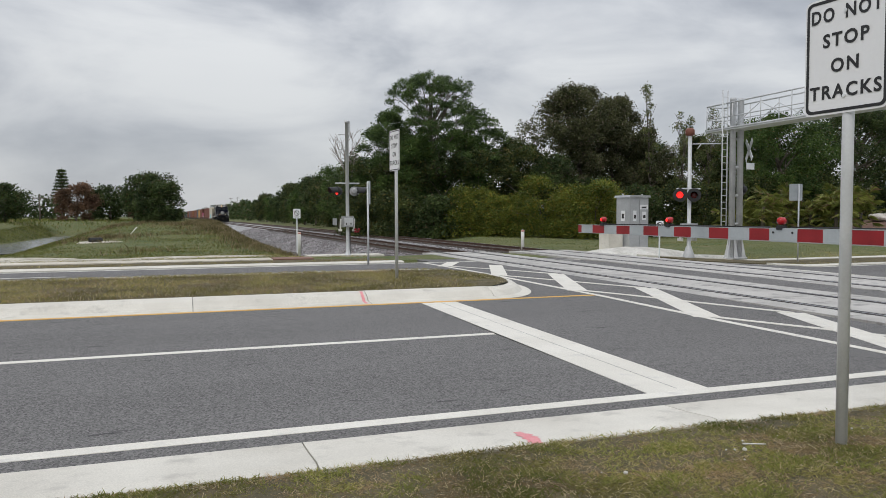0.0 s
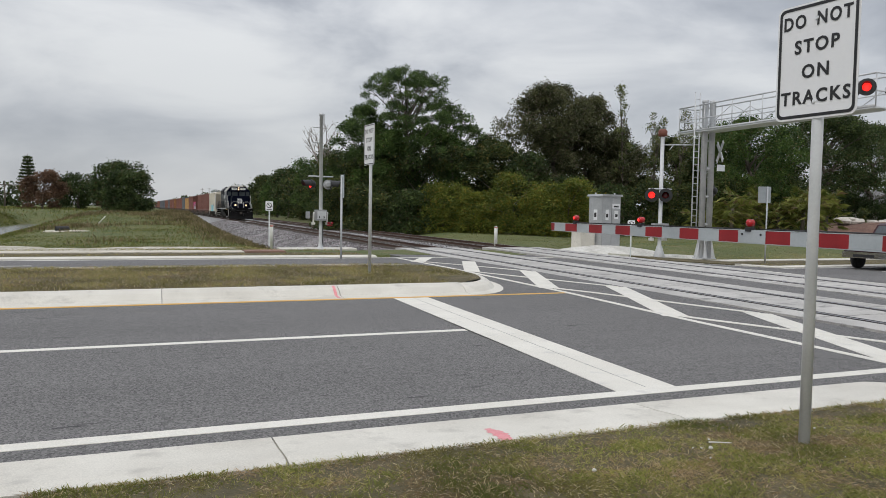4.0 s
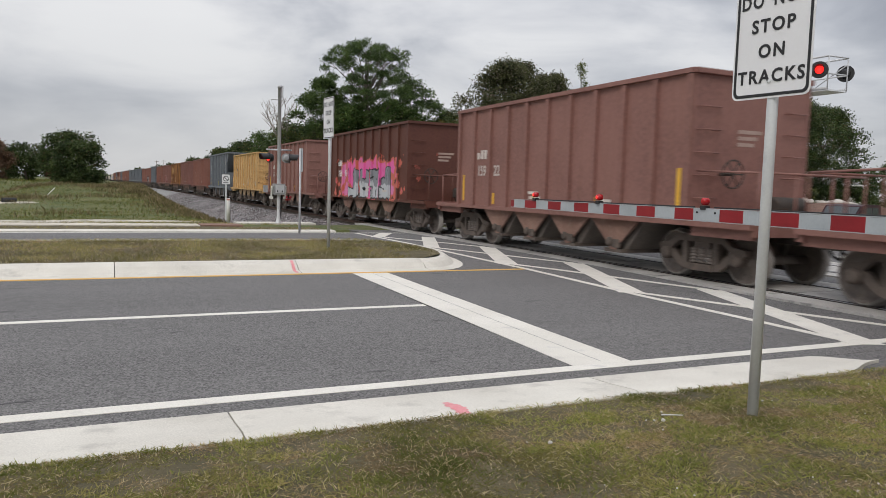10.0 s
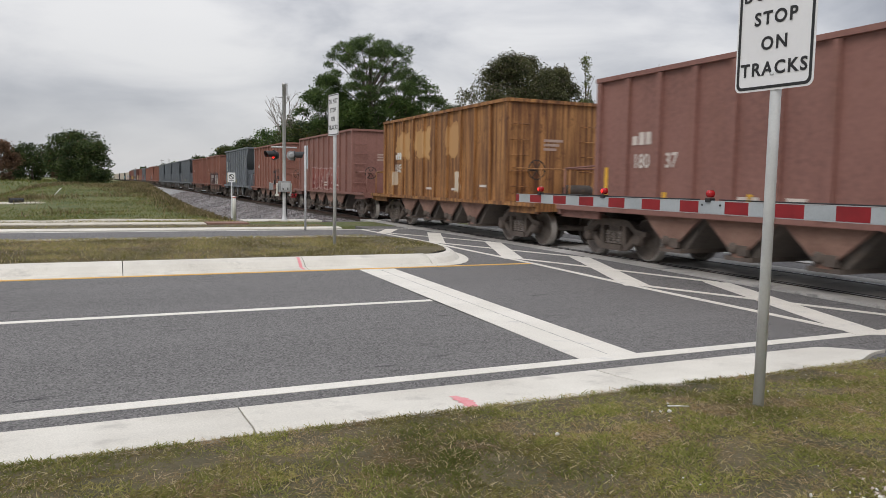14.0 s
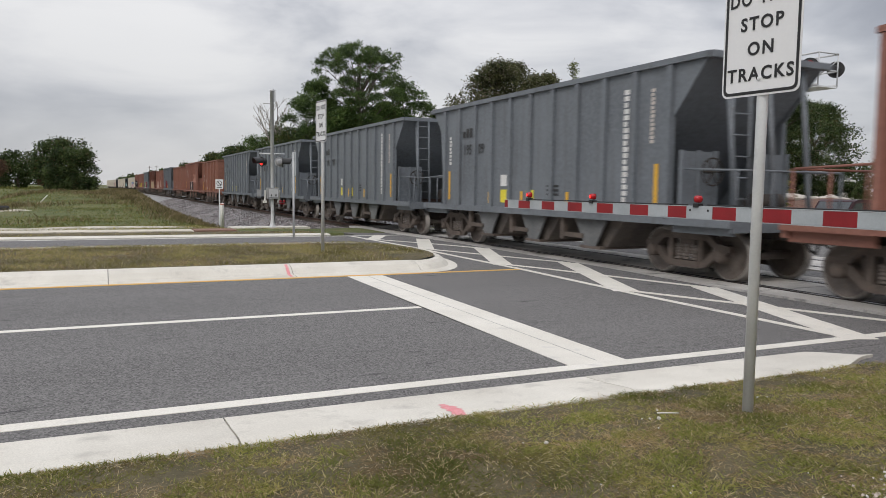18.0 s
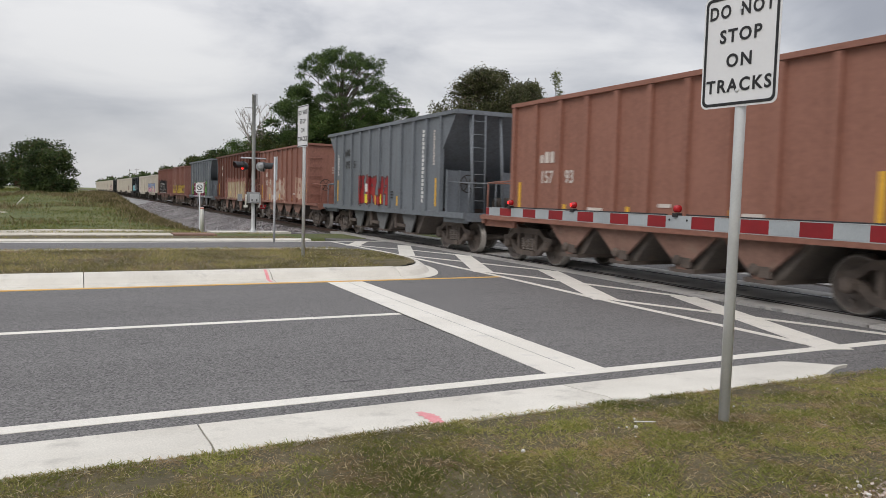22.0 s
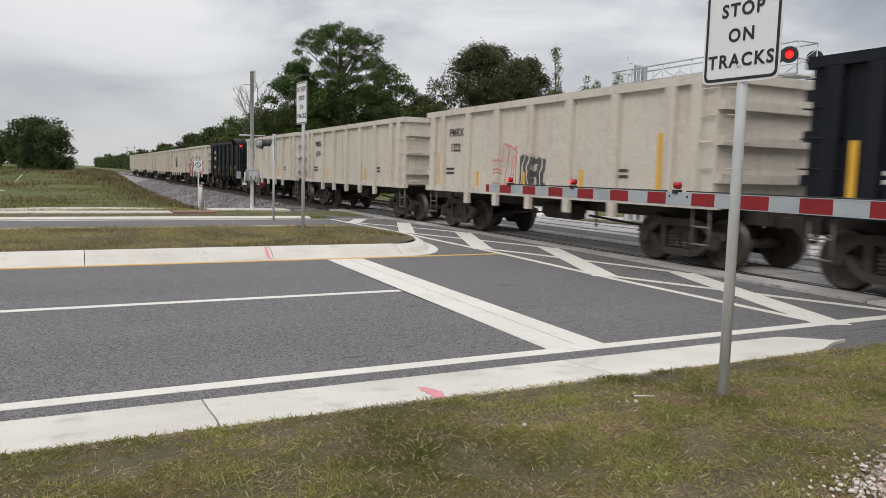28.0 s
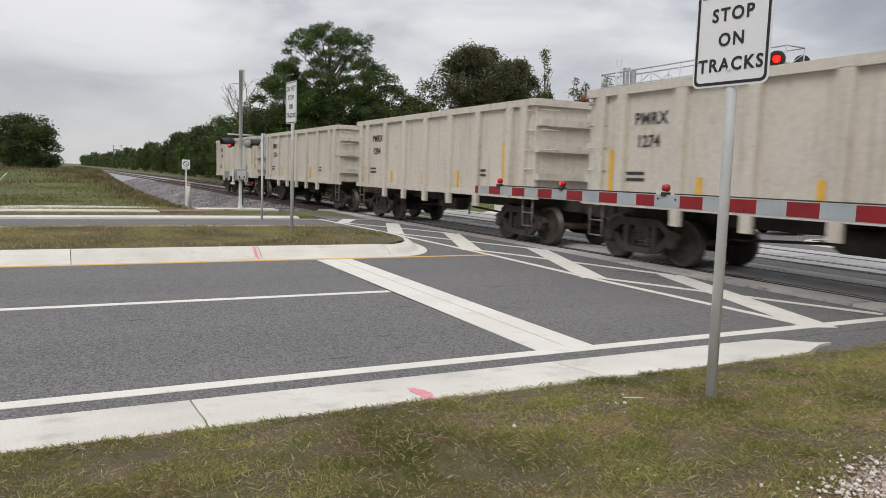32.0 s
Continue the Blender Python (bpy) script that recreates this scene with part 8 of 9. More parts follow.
def wood(rng, base, top, r0, tips, r_tip=0.03, split=0.35):
    """A bent tapered trunk and limbs that reach the tips, as bmeshes (trunk, [limbs])."""
    trunk = bmesh.new()
    path = []
    n = 7
    for i in range(n + 1):
        s = i / n
        j = 0.25 * math.sin(math.pi * s) * r0 * 6
        path.append(Vector(base).lerp(Vector(top), s) + Vector((rng.uniform(-j, j), rng.uniform(-j, j), 0)))
    for i in range(n):
        rod(trunk, path[i], path[i + 1], r0 * (1 - 0.8 * i / n), 9, r0 * (1 - 0.8 * (i + 1) / n))
    limbs = []
    for tip in tips:
        tip = Vector(tip)
        hz = (tip.z - base[2]) / max(0.1, top[2] - base[2])
        s = min(0.95, max(split, hz * 0.72))
        k = s * n
        a = path[int(k)].lerp(path[min(n, int(k) + 1)], k - int(k))
        bm = bmesh.new()
        mid = a.lerp(tip, 0.5) + Vector((0, 0, rng.uniform(0.0, 0.25) * (tip - a).length * 0.4))
        r = max(r_tip * 1.5, r0 * 0.42 * (1 - 0.5 * s))
        rod(bm, a, mid, r, 6, r * 0.6)
        rod(bm, mid, tip, r * 0.6, 6, r_tip * 0.5)
        for _ in range(2):
            rod(bm, mid.lerp(tip, rng.uniform(0.1, 0.6)), tip + Vector((rng.uniform(-1, 1), rng.uniform(-1, 1), rng.uniform(-0.2, 0.6))) * (tip - mid).length * 0.5, r * 0.35, 5, r_tip * 0.4)
        limbs.append(bm)
    return trunk, limbs


def ground_at(x, y):
    return land_z(x, y)


def tree(name, label, x, y, clumps, trunk_r, n, leaf, size, slim=0.5, lie=0.35, seed=0, category="tree", limbs=8, trunk_top=None, group="", lean=(0, 0), extra=None):
    """Trunk, limbs and crown; clumps in world places."""
    rng = np.random.default_rng(seed + 11)
    z = ground_at(x, y)
    t = thing(name, label, category, pose(x, y, z), group)
    local = [(cx - x, cy - y, cz - z, rx, rz) for cx, cy, cz, rx, rz in clumps]
    high = max(c[2] for c in local)
    tips = [local[int(i)][:3] for i in np.linspace(0, len(local) - 1, min(limbs, len(local)))]
    trunk, arms = wood(rng, (0, 0, -0.2), (lean[0], lean[1], trunk_top or high * 0.85), trunk_r, tips)
    part("trunk", trunk, M["bark"], t, "rough grey-brown trunk")
    for bm in arms:
        part("limb", bm, M["bark"], t)
    pts = clump_points(rng, local, n)
    ob = new("crown", soup("crown", leaf_faces(rng, pts, size, slim, lie), 4, M[leaf]))
    ob.parent = t
    tagged(ob, extra or "")
    return t


def crown_lumps(seed, x, y, z0, z1, rx, ry, count, lump=(0.9, 1.7), waist=0.55, flat=0.75):
    """Lumps over an uneven dome between two heights."""
    rng = np.random.default_rng(seed)
    out = []
    for i in range(count):
        s = rng.random() ** 0.8
        a = rng.uniform(0, 2 * math.pi)
        prof = math.sin(math.pi * min(1, max(0.0, (s * (1 - 0.12) + 0.12)))) ** waist
        q = rng.uniform(0.45, 1.0) * prof
        r = rng.uniform(*lump)
        z = z0 + (z1 - z0) * s
        out.append((x + rx * q * math.cos(a), y + ry * q * math.sin(a), min(z, z1 - r * flat), r, r * flat))
    return out


def big_pine():
    rng = np.random.default_rng(5)
    lumps = []
    # layered puffs on spreading limbs, round-topped
    tiers = ((13.5, 2.4, 12), (12.9, 3.6, 16), (12.2, 4.1, 16), (11.4, 4.2, 15), (10.6, 4.4, 15), (9.8, 5.1, 16), (9.0, 5.4, 16), (8.1, 5.9, 17), (7.2, 6.1, 18), (6.3, 6.0, 18))
    for z, rad, n in tiers:
        for k in range(n):
            a = 2 * math.pi * (k + rng.uniform(-0.3, 0.3)) / n + z
            q = rad * (rng.uniform(0.62, 1.0) if k % 3 else rng.uniform(0.15, 0.55))
            r = rng.uniform(0.36, 0.76)
            lumps.append((20.6 + q * math.cos(a), 62 + q * math.sin(a), z + rng.uniform(-0.35, 0.35), r, r * 0.6))
    return tree("pine_tree", "tall green pine with layered puffs of needles and open gaps", 20.5, 62, lumps, 0.30, 56000, "pine_leaf", 0.24, 0.18, 0.3, 1, limbs=48, trunk_top=12.6)


big_pine()
tree("pine_tree", "smaller dark green pine beside the tall pine", 16.6, 62.5, crown_lumps(21, 16.6, 62.5, 1.6, 10.6, 3.0, 2.5, 26, (0.7, 1.1), 0.8, 0.6), 0.18, 17000, "pine_leaf", 0.25, 0.3, seed=2, limbs=10)
tree("pine_tree", "leaning dark pine with thin ragged top", 25.2, 62, crown_lumps(22, 25.2, 62, 1.5, 11.2, 3.0, 2.5, 26, (0.6, 1.1), 0.9, 0.6), 0.18, 15000, "pine_leaf", 0.24, 0.3, seed=3, limbs=10)
tree("oak_tree", "tall dark oak with hanging moss and brownish leaves", 34.6, 60.5, crown_lumps(23, 34.2, 60.5, 1.6, 13.5, 5.4, 3.2, 90, (0.8, 1.5), 0.6, 0.95), 0.38, 60000, "mossy_leaf", 0.20, 0.55, seed=4, limbs=18)
tree("oak_tree", "tall dark oak with ragged top beside the signal", 38.6, 61, crown_lumps(24, 38.4, 61, 1.2, 12.8, 3.8, 3.0, 60, (0.7, 1.3), 0.6, 1.0), 0.3, 42000, "mossy_leaf", 0.20, 0.5, seed=5, limbs=12)


def wispy(x, y, top, seed, lean):
    rng = np.random.default_rng(seed)
    lumps = []
    for k in range(15):
        s = k / 14
        z = 2.5 + (top - 2.8) * s
        lumps.append((x + lean * s * s + rng.uniform(-1, 1) * (1.35 - 0.95 * s), y + rng.uniform(-0.6, 0.6), z, rng.uniform(0.25, 0.7), rng.uniform(0.25, 0.6)))
    tree("bamboo", "thin wispy yellow-green bamboo-like tree", x, y, lumps, 0.05, 2100, "bamboo_leaf", 0.24, 0.26, 0.1, seed, limbs=12, trunk_top=top - 0.4, lean=(lean * 0.9, 0), group="wispy trees beside the signal")


for i, (x, y, top, lean) in enumerate(((40.6, 58, 13.3, -0.9), (42.3, 56, 10.8, 0.3), (44.0, 55, 11.3, 0.9), (43.2, 57, 9.9, -0.4), (45.0, 56, 9.8, 0.8))):
    wispy(x, y, top, 40 + i, lean)
tree("tree", "mid-green broadleaf tree in front of the tall pine", 18.2, 60.5, crown_lumps(31, 18.2, 60.5, 1.5, 8.3, 2.6, 2.0, 34, (0.6, 1.2), 0.5, 0.9), 0.2, 20000, "green_leaf", 0.19, 0.55, seed=31, limbs=8)
tree("tree", "mid-green broadleaf tree beside the tall pine", 23.0, 60.5, crown_lumps(32, 23.0, 60.5, 1.5, 9.0, 2.6, 2.0, 36, (0.6, 1.2), 0.5, 0.9), 0.2, 22000, "green_leaf", 0.19, 0.55, seed=32, limbs=8)
tree("tree", "dark green tree between the pine and the oak", 28.6, 61.5, crown_lumps(33, 28.6, 61.5, 1.2, 8.6, 2.6, 2.0, 34, (0.6, 1.2), 0.5, 0.9), 0.2, 20000, "mixed_leaf", 0.20, 0.55, seed=33, limbs=8)
tree("oak_tree", "broad green oak with dense leaves beside the palmettos", 50.2, 52.5, crown_lumps(25, 50.2, 52.5, 1.6, 10.5, 5.6, 3.6, 56, (0.9, 1.6), 0.55, 0.8), 0.35, 46000, "green_leaf", 0.18, 0.6, seed=6, limbs=14)
tree("oak_tree", "dark live oak spreading over the house", 70, 62, crown_lumps(26, 70, 62, 3.0, 13.2, 8.5, 4.5, 95, (1.0, 1.9), 0.5, 0.75), 0.5, 56000, "oak_leaf", 0.21, 0.55, seed=7, limbs=20)
tree("oak_tree", "dark live oak with sparse lower limbs", 82, 66, crown_lumps(27, 82, 66, 2.6, 13.0, 7.0, 4.5, 60, (1.0, 1.9), 0.5, 0.75), 0.5, 36000, "oak_leaf", 0.22, 0.55, seed=8, limbs=14)
tree("oak_tree", "dark oak behind the green oak", 59, 66, crown_lumps(28, 59, 66, 1.0, 11.6, 5.5, 3.5, 50, (0.9, 1.7), 0.55, 0.8), 0.4, 30000, "oak_leaf", 0.22, 0.55, seed=9, limbs=10)


def palmetto(x, y, top, seed, spread=1.7):
    """Fan fronds of stiff blades on a short trunk."""
    rng = np.random.default_rng(seed)
    z = ground_at(x, y)
    t = thing("palmetto", "yellow-green palmetto with spiky fans and brown dead fronds", "palm", pose(x, y, z), "palmettos on the slope")
    bm = bmesh.new()
    rod(bm, (0, 0, -0.1), (0.1, 0, (top - z) * 0.55), 0.16, 8, 0.12)
    part("trunk", bm, M["bark"], t, "stubby fibrous trunk")
    tris = []
    for k in range(46):
        crown = k % 3
        h = (top - z) * (0.25 + 0.45 * rng.random())
        a = rng.uniform(0, 2 * math.pi)
        el = rng.uniform(-0.3, 1.15)
        ln = spread * rng.uniform(0.6, 1.0)
        d = np.array([math.cos(a) * math.cos(el), math.sin(a) * math.cos(el), math.sin(el)])
        hub = np.array([rng.uniform(-0.7, 0.7), rng.uniform(-0.5, 0.5), h]) + d * ln * 0.45
        side = np.cross(d, (0, 0, 1.0))
        side /= np.linalg.norm(side) + 1e-9
        for j in range(15):
            w = -1.35 + 2.7 * j / 14
            b = d * math.cos(w) + side * math.sin(w)
            b[2] -= 0.18 * abs(w)
            tip = hub + b * ln * 0.62 * rng.uniform(0.8, 1.1)
            tip[2] -= 0.10 * ln
            n2 = np.cross(b, d + 0.3) * 0.07
            tris.append([hub, hub + b * ln * 0.3 + n2 + [0, 0, 0.03], tip, hub + b * ln * 0.3 - n2])
        tris.append([hub - d * ln * 0.45, hub - d * ln * 0.2 + [0.015, 0, 0.015], hub, hub - d * ln * 0.2 - [0.015, 0, 0.015]])
    ob = new("fronds", soup("fronds", np.array(tris), 4, M["palm_leaf"]))
    ob.parent = t


for i, (x, y, top, sp) in enumerate(((40.4, 44, 4.1, 1.7), (42.2, 45, 3.4, 1.5), (44.6, 46, 4.8, 1.8), (47.5, 44, 4.0, 1.9), (49.2, 45, 4.6, 1.8), (46.2, 45.2, 3.0, 1.5), (51.2, 46, 4.9, 1.9), (53.4, 47, 4.2, 1.7), (38.6, 45, 2.6, 1.3))):
    palmetto(x, y, top, 60 + i, sp)


def bush(label, x, y, top, rx, ry, leaf, n, seed, size=0.17, name="bush", count=16, lump=(0.6, 1.1), low=0.3):
    lumps = crown_lumps(seed, x, y, low, top, rx, ry, count, lump, 0.35, 0.8)
    rng = np.random.default_rng(seed)
    for k in range(9):
        a = 2 * math.pi * k / 9
        px, py = x + rx * 0.85 * math.cos(a), y + ry * 0.85 * math.sin(a)
        lumps.append((px, py, ground_at(px, py) + rng.uniform(0.3, 0.7), lump[1] * 0.8, lump[1] * 0.7))
    return tree(name, label, x, y, lumps, 0.07, n, leaf, size, 0.6, 0.4, seed, "bush", limbs=5, trunk_top=top * 0.5)


# vine-covered bushes at the edge of the wood
for i, (x, y, top, rx) in enumerate(((21.3, 55, 3.9, 2.6), (26.3, 52.5, 4.7, 3.0), (29.8, 50, 4.3, 2.6), (23.6, 54, 3.2, 2.0), (32.2, 50.5, 3.2, 2.0), (28.4, 51, 3.0, 2.2))):
    bush("yellow-green bush overgrown with vines", x, y, top, rx, 1.6, "vine_leaf", 13000, 70 + i, 0.15, count=22)
# dark understorey behind them
for i, (x, y, top, rx, leaf) in enumerate(((14.6, 62, 6.2, 2.0, "mixed_leaf"), (17.4, 60, 6.4, 2.4, "mixed_leaf"), (20.4, 59, 6.8, 2.6, "oak_leaf"), (23.6, 58.5, 7.2, 2.4, "mixed_leaf"), (27.2, 58, 7.8, 2.6, "mixed_leaf"), (30.4, 57.5, 6.8, 2.4, "oak_leaf"), (18.6, 56, 3.2, 2.0, "oak_leaf"), (16.2, 57.5, 3.6, 1.8, "mixed_leaf"), (33.6, 55.5, 4.8, 2.4, "oak_leaf"), (37.0, 54, 4.2, 2.4, "oak_leaf"), (40.0, 53, 4.4, 2.4, "mixed_leaf"), (43.6, 52, 4.4, 2.4, "mixed_leaf"), (47.4, 51, 5.0, 2.6, "mixed_leaf"), (54.6, 52.5, 5.2, 2.6, "mixed_leaf"), (58.6, 55, 4.2, 2.6, "oak_leaf"))):
    bush("dark green understorey bush under the trees", x, y, top, rx, 1.9, leaf, 11000, 90 + i, 0.19, count=18, lump=(0.7, 1.3))
# trees along the railway, smaller with distance
for i, (y, h, dx) in enumerate(((68, 6.0, -1.4), (74, 7.6, -0.4), (80, 6.4, -0.2), (87, 8.2, 0.2), (96, 7.0, 0.6), (106, 8.8, 0.8), (117, 7.2, 1.0), (128, 8.4, 1.0), (142, 6.8, 1.2), (158, 8.4, 1.2), (175, 7.6, 1.4), (195, 6.4, 1.4), (216, 8.0, 1.4), (240, 6.6, 1.4))):
    leaf = ("mixed_leaf", "oak_leaf", "green_leaf")[i % 3]
    tree("tree", "green roadside tree of the wood along the railway", 20.0 + dx, y, crown_lumps(120 + i, 20.0 + dx, y, 0.3, h, 3.0, 3.8, 44, (0.6, 1.5), 0.3, 0.85), 0.2, 15000 if y < 110 else 9000, leaf, 0.22 if y < 110 else 0.32, 0.55, seed=120 + i, limbs=6, group="trees along the railway")


tree("oak_tree", "dark oak behind the wispy trees", 43.5, 65, crown_lumps(29, 43.5, 65, 1.0, 9.8, 4.0, 3.0, 46, (0.8, 1.5), 0.5, 0.9), 0.3, 26000, "oak_leaf", 0.21, 0.55, seed=10, limbs=10)


tree("oak_tree", "dark ragged oak beside the wispy trees", 41.4, 60.5, crown_lumps(34, 41.4, 60.5, 1.0, 10.0, 2.8, 2.2, 40, (0.6, 1.2), 0.55, 0.95), 0.25, 24000, "mossy_leaf", 0.2, 0.5, seed=34, limbs=10)
tree("oak_tree", "dark oak behind the signal cantilever", 46.0, 57.8, crown_lumps(35, 46.0, 57.8, 1.0, 9.0, 2.8, 2.2, 38, (0.6, 1.2), 0.55, 0.95), 0.25, 22000, "mixed_leaf", 0.2, 0.5, seed=35, limbs=10)


def far_woods(name, line, h, n, leaf, seed, size=0.5, label="dense dark green far woods"):
    """A belt of foliage too far to tell tree from tree."""
    rng = np.random.default_rng(seed)
    lumps = []
    for (xa, ya), (xb, yb) in zip(line, line[1:]):
        steps = max(2, int(math.hypot(xb - xa, yb - ya) / 1.6))
        for k in range(steps):
            s = (k + rng.random()) / steps
            x, y = xa + (xb - xa) * s, ya + (yb - ya) * s
            top = h * (0.72 + 0.35 * noise.noise((x * 0.09, y * 0.09, seed)) + 0.12 * rng.uniform(-1, 1))
            for f in (0.2, 0.5, 0.82):
                r = rng.uniform(0.9, 1.7)
                lumps.append((x + rng.uniform(-1, 1), y + rng.uniform(-1, 1), max(0.4, top * f), r, r))
    pts = clump_points(rng, lumps, n)
    ob = new(name, soup(name, leaf_faces(rng, pts, size, 0.6), 4, M[leaf]))
    return tagged(ob, label, "woods", "", "stuff")


far_woods("woods", [(15, 67), (26, 66), (40, 66), (56, 71), (90, 76), (130, 80)], 9.0, 90000, "oak_leaf", 3, 0.30, "dark shaded woods behind the front trees")
far_woods("woods", [(23, 70), (23.5, 120), (25, 250)], 6.8, 40000, "mixed_leaf", 4, 0.4, "green woods beside the railway")
far_woods("far_woods", [(22, 250), (20, 420), (12, 640)], 9.0, 10000, "oak_leaf", 5, 1.1)
far_woods("far_woods", [(-16, 560), (-30, 430), (-140, 330)], 9.0, 13000, "oak_leaf", 15, 1.1)
far_woods("far_woods", [(-24, 165), (-42, 150), (-64, 130), (-90, 100)], 7.4, 20000, "oak_leaf", 6, 0.45, "dark green woods beyond the field")

# field side
bush("big round dark green bush in the field", -3.2, 95, 5.7, 2.5, 2.3, "oak_leaf", 30000, 201, 0.20, count=60, lump=(0.7, 1.2), low=0.9)
tree("tree", "dark broad tree behind the round bush", -4.6, 104, crown_lumps(202, -4.4, 104, 1.5, 7.3, 3.3, 2.5, 34, (0.8, 1.4), 0.5, 0.9), 0.25, 12000, "oak_leaf", 0.28, 0.5, seed=202)
tree("tree", "bare-brown leafed tree in the field", -14.2, 110, crown_lumps(203, -14.2, 110, 0.6, 6.1, 2.6, 2.2, 26, (0.7, 1.2), 0.4, 0.9), 0.2, 12000, "brown_leaf", 0.24, 0.5, seed=203)
tree("tree", "dark green tree beside the brown tree", -10.8, 118, crown_lumps(204, -10.8, 118, 0.6, 6.2, 2.8, 2.2, 26, (0.8, 1.3), 0.4, 0.9), 0.2, 12000, "oak_leaf", 0.26, 0.5, seed=204)
tree("tree", "dark green tree at the edge of the field", -18.6, 90, crown_lumps(205, -19.4, 90, 0.6, 5.2, 2.2, 2.2, 24, (0.8, 1.3), 0.4, 0.9), 0.2, 12000, "oak_leaf", 0.24, 0.5, seed=205)
tree("tree", "pale dry tree behind the field", -7.8, 122, crown_lumps(206, -7.6, 122, 0.6, 4.6, 1.5, 1.4, 12, (0.6, 1.0), 0.4, 0.9), 0.14, 4000, "brown_leaf", 0.26, 0.4, seed=206)


def norfolk_pine():
    lumps = []
    rng = np.random.default_rng(8)
    for k in range(12):
        z = 3.2 + 0.5 * k
        rad = 1.75 * (1 - k / 13.5)
        for j in range(6):
            a = j * math.pi / 3 + k
            for q in (0.55, 1.0):
                lumps.append((-18.8 + rad * q * math.cos(a), 130 + rad * q * math.sin(a), z + 0.12 * q, 0.34, 0.15))
    tree("norfolk_pine", "thin dark conifer with even tiers of branches", -18.8, 130, lumps, 0.13, 9000, "oak_leaf", 0.22, 0.4, seed=9, limbs=18, trunk_top=8.5)


norfolk_pine()


def bare_tree():
    """Leafless pale tree with fine twigs at the edge of the wood."""
    rng = random.Random(4)
    x, y = 13.6, 66.0
    z = ground_at(x, y)
    t = thing("bare_tree", "leafless pale grey tree with fine twigs", "tree", pose(x, y, z))
    bm = bmesh.new()
    rod(bm, (0, 0, -0.2), (0.1, 0, 6.6), 0.10, 7, 0.06)
    part("trunk", bm, M["bark_pale"], t)

    def grow(bm, a, d, ln, r, depth):
        b = a + d * ln
        rod(bm, a, b, r, 5, r * 0.65)
        if depth:
            for _ in range(3):
                grow(bm, a.lerp(b, rng.uniform(0.5, 1.0)), (d + Vector((rng.uniform(-1, 1), rng.uniform(-1, 1), rng.uniform(-0.25, 0.6))) * 0.75).normalized(), ln * rng.uniform(0.5, 0.75), r * 0.6, depth - 1)
    for k in range(6):
        bm = bmesh.new()
        a = k * 1.05
        grow(bm, Vector((0.07, 0, 4.6 + 0.36 * k)), Vector((math.cos(a) * 0.5, math.sin(a) * 0.5, 1)).normalized(), 2.0, 0.05, 3)
        part("limb", bm, M["bark_pale"], t)


bare_tree()


def utility_pole(x, y, top):
    z = ground_at(x, y)
    t = thing("utility_pole", "thin grey wooden utility pole with a crossarm", "utility pole", pose(x, y, z), "poles in the distance")
    bm = bmesh.new()
    rod(bm, (0, 0, -0.3), (0, 0, top - z), 0.13, 8, 0.09)
    part("pole", bm, M["bark"], t)
    bm = bmesh.new()
    box(bm, (-0.9, -0.05, top - z - 0.6), (0.9, 0.05, top - z - 0.48))
    part("crossarm", bm, M["bark"], t)
    bm = bmesh.new()
    rod(bm, (0.15, 0, top - z - 1.6), (0.15, 0, top - z - 1.0), 0.14, 8)
    part("transformer", bm, M["galv"], t, "grey transformer can")


for p in ((20.0, 375, 10.6), (23.2, 375, 10.9), (-18.6, 110, 4.6)):
    utility_pole(*p)


# ---- beyond the crossing ----
# the stucco's base colour is lowered for the shade under the oaks
M["stucco"] = surface("shaded_stucco", (0.42, 0.39, 0.34), (0.52, 0.49, 0.43), 0.9, broad=0.7, fine=30, stain=(0.36, 0.33, 0.29), amount=0.4)
M["roof_grey"] = surface("grey_shingles", (0.14, 0.135, 0.13), (0.22, 0.21, 0.20), 0.9, broad=1.5, fine=20)
M["mulch"] = surface("brown_mulch", (0.10, 0.055, 0.040), (0.20, 0.115, 0.085), 0.95, broad=1.2, fine=22, bumpy=0.9, deep=0.03)
M["boulder"] = surface("pale_boulder", (0.34, 0.31, 0.27), (0.56, 0.52, 0.47), 0.9, broad=1.6, fine=18, stain=(0.20, 0.18, 0.16), amount=0.5, bumpy=0.7, deep=0.02)


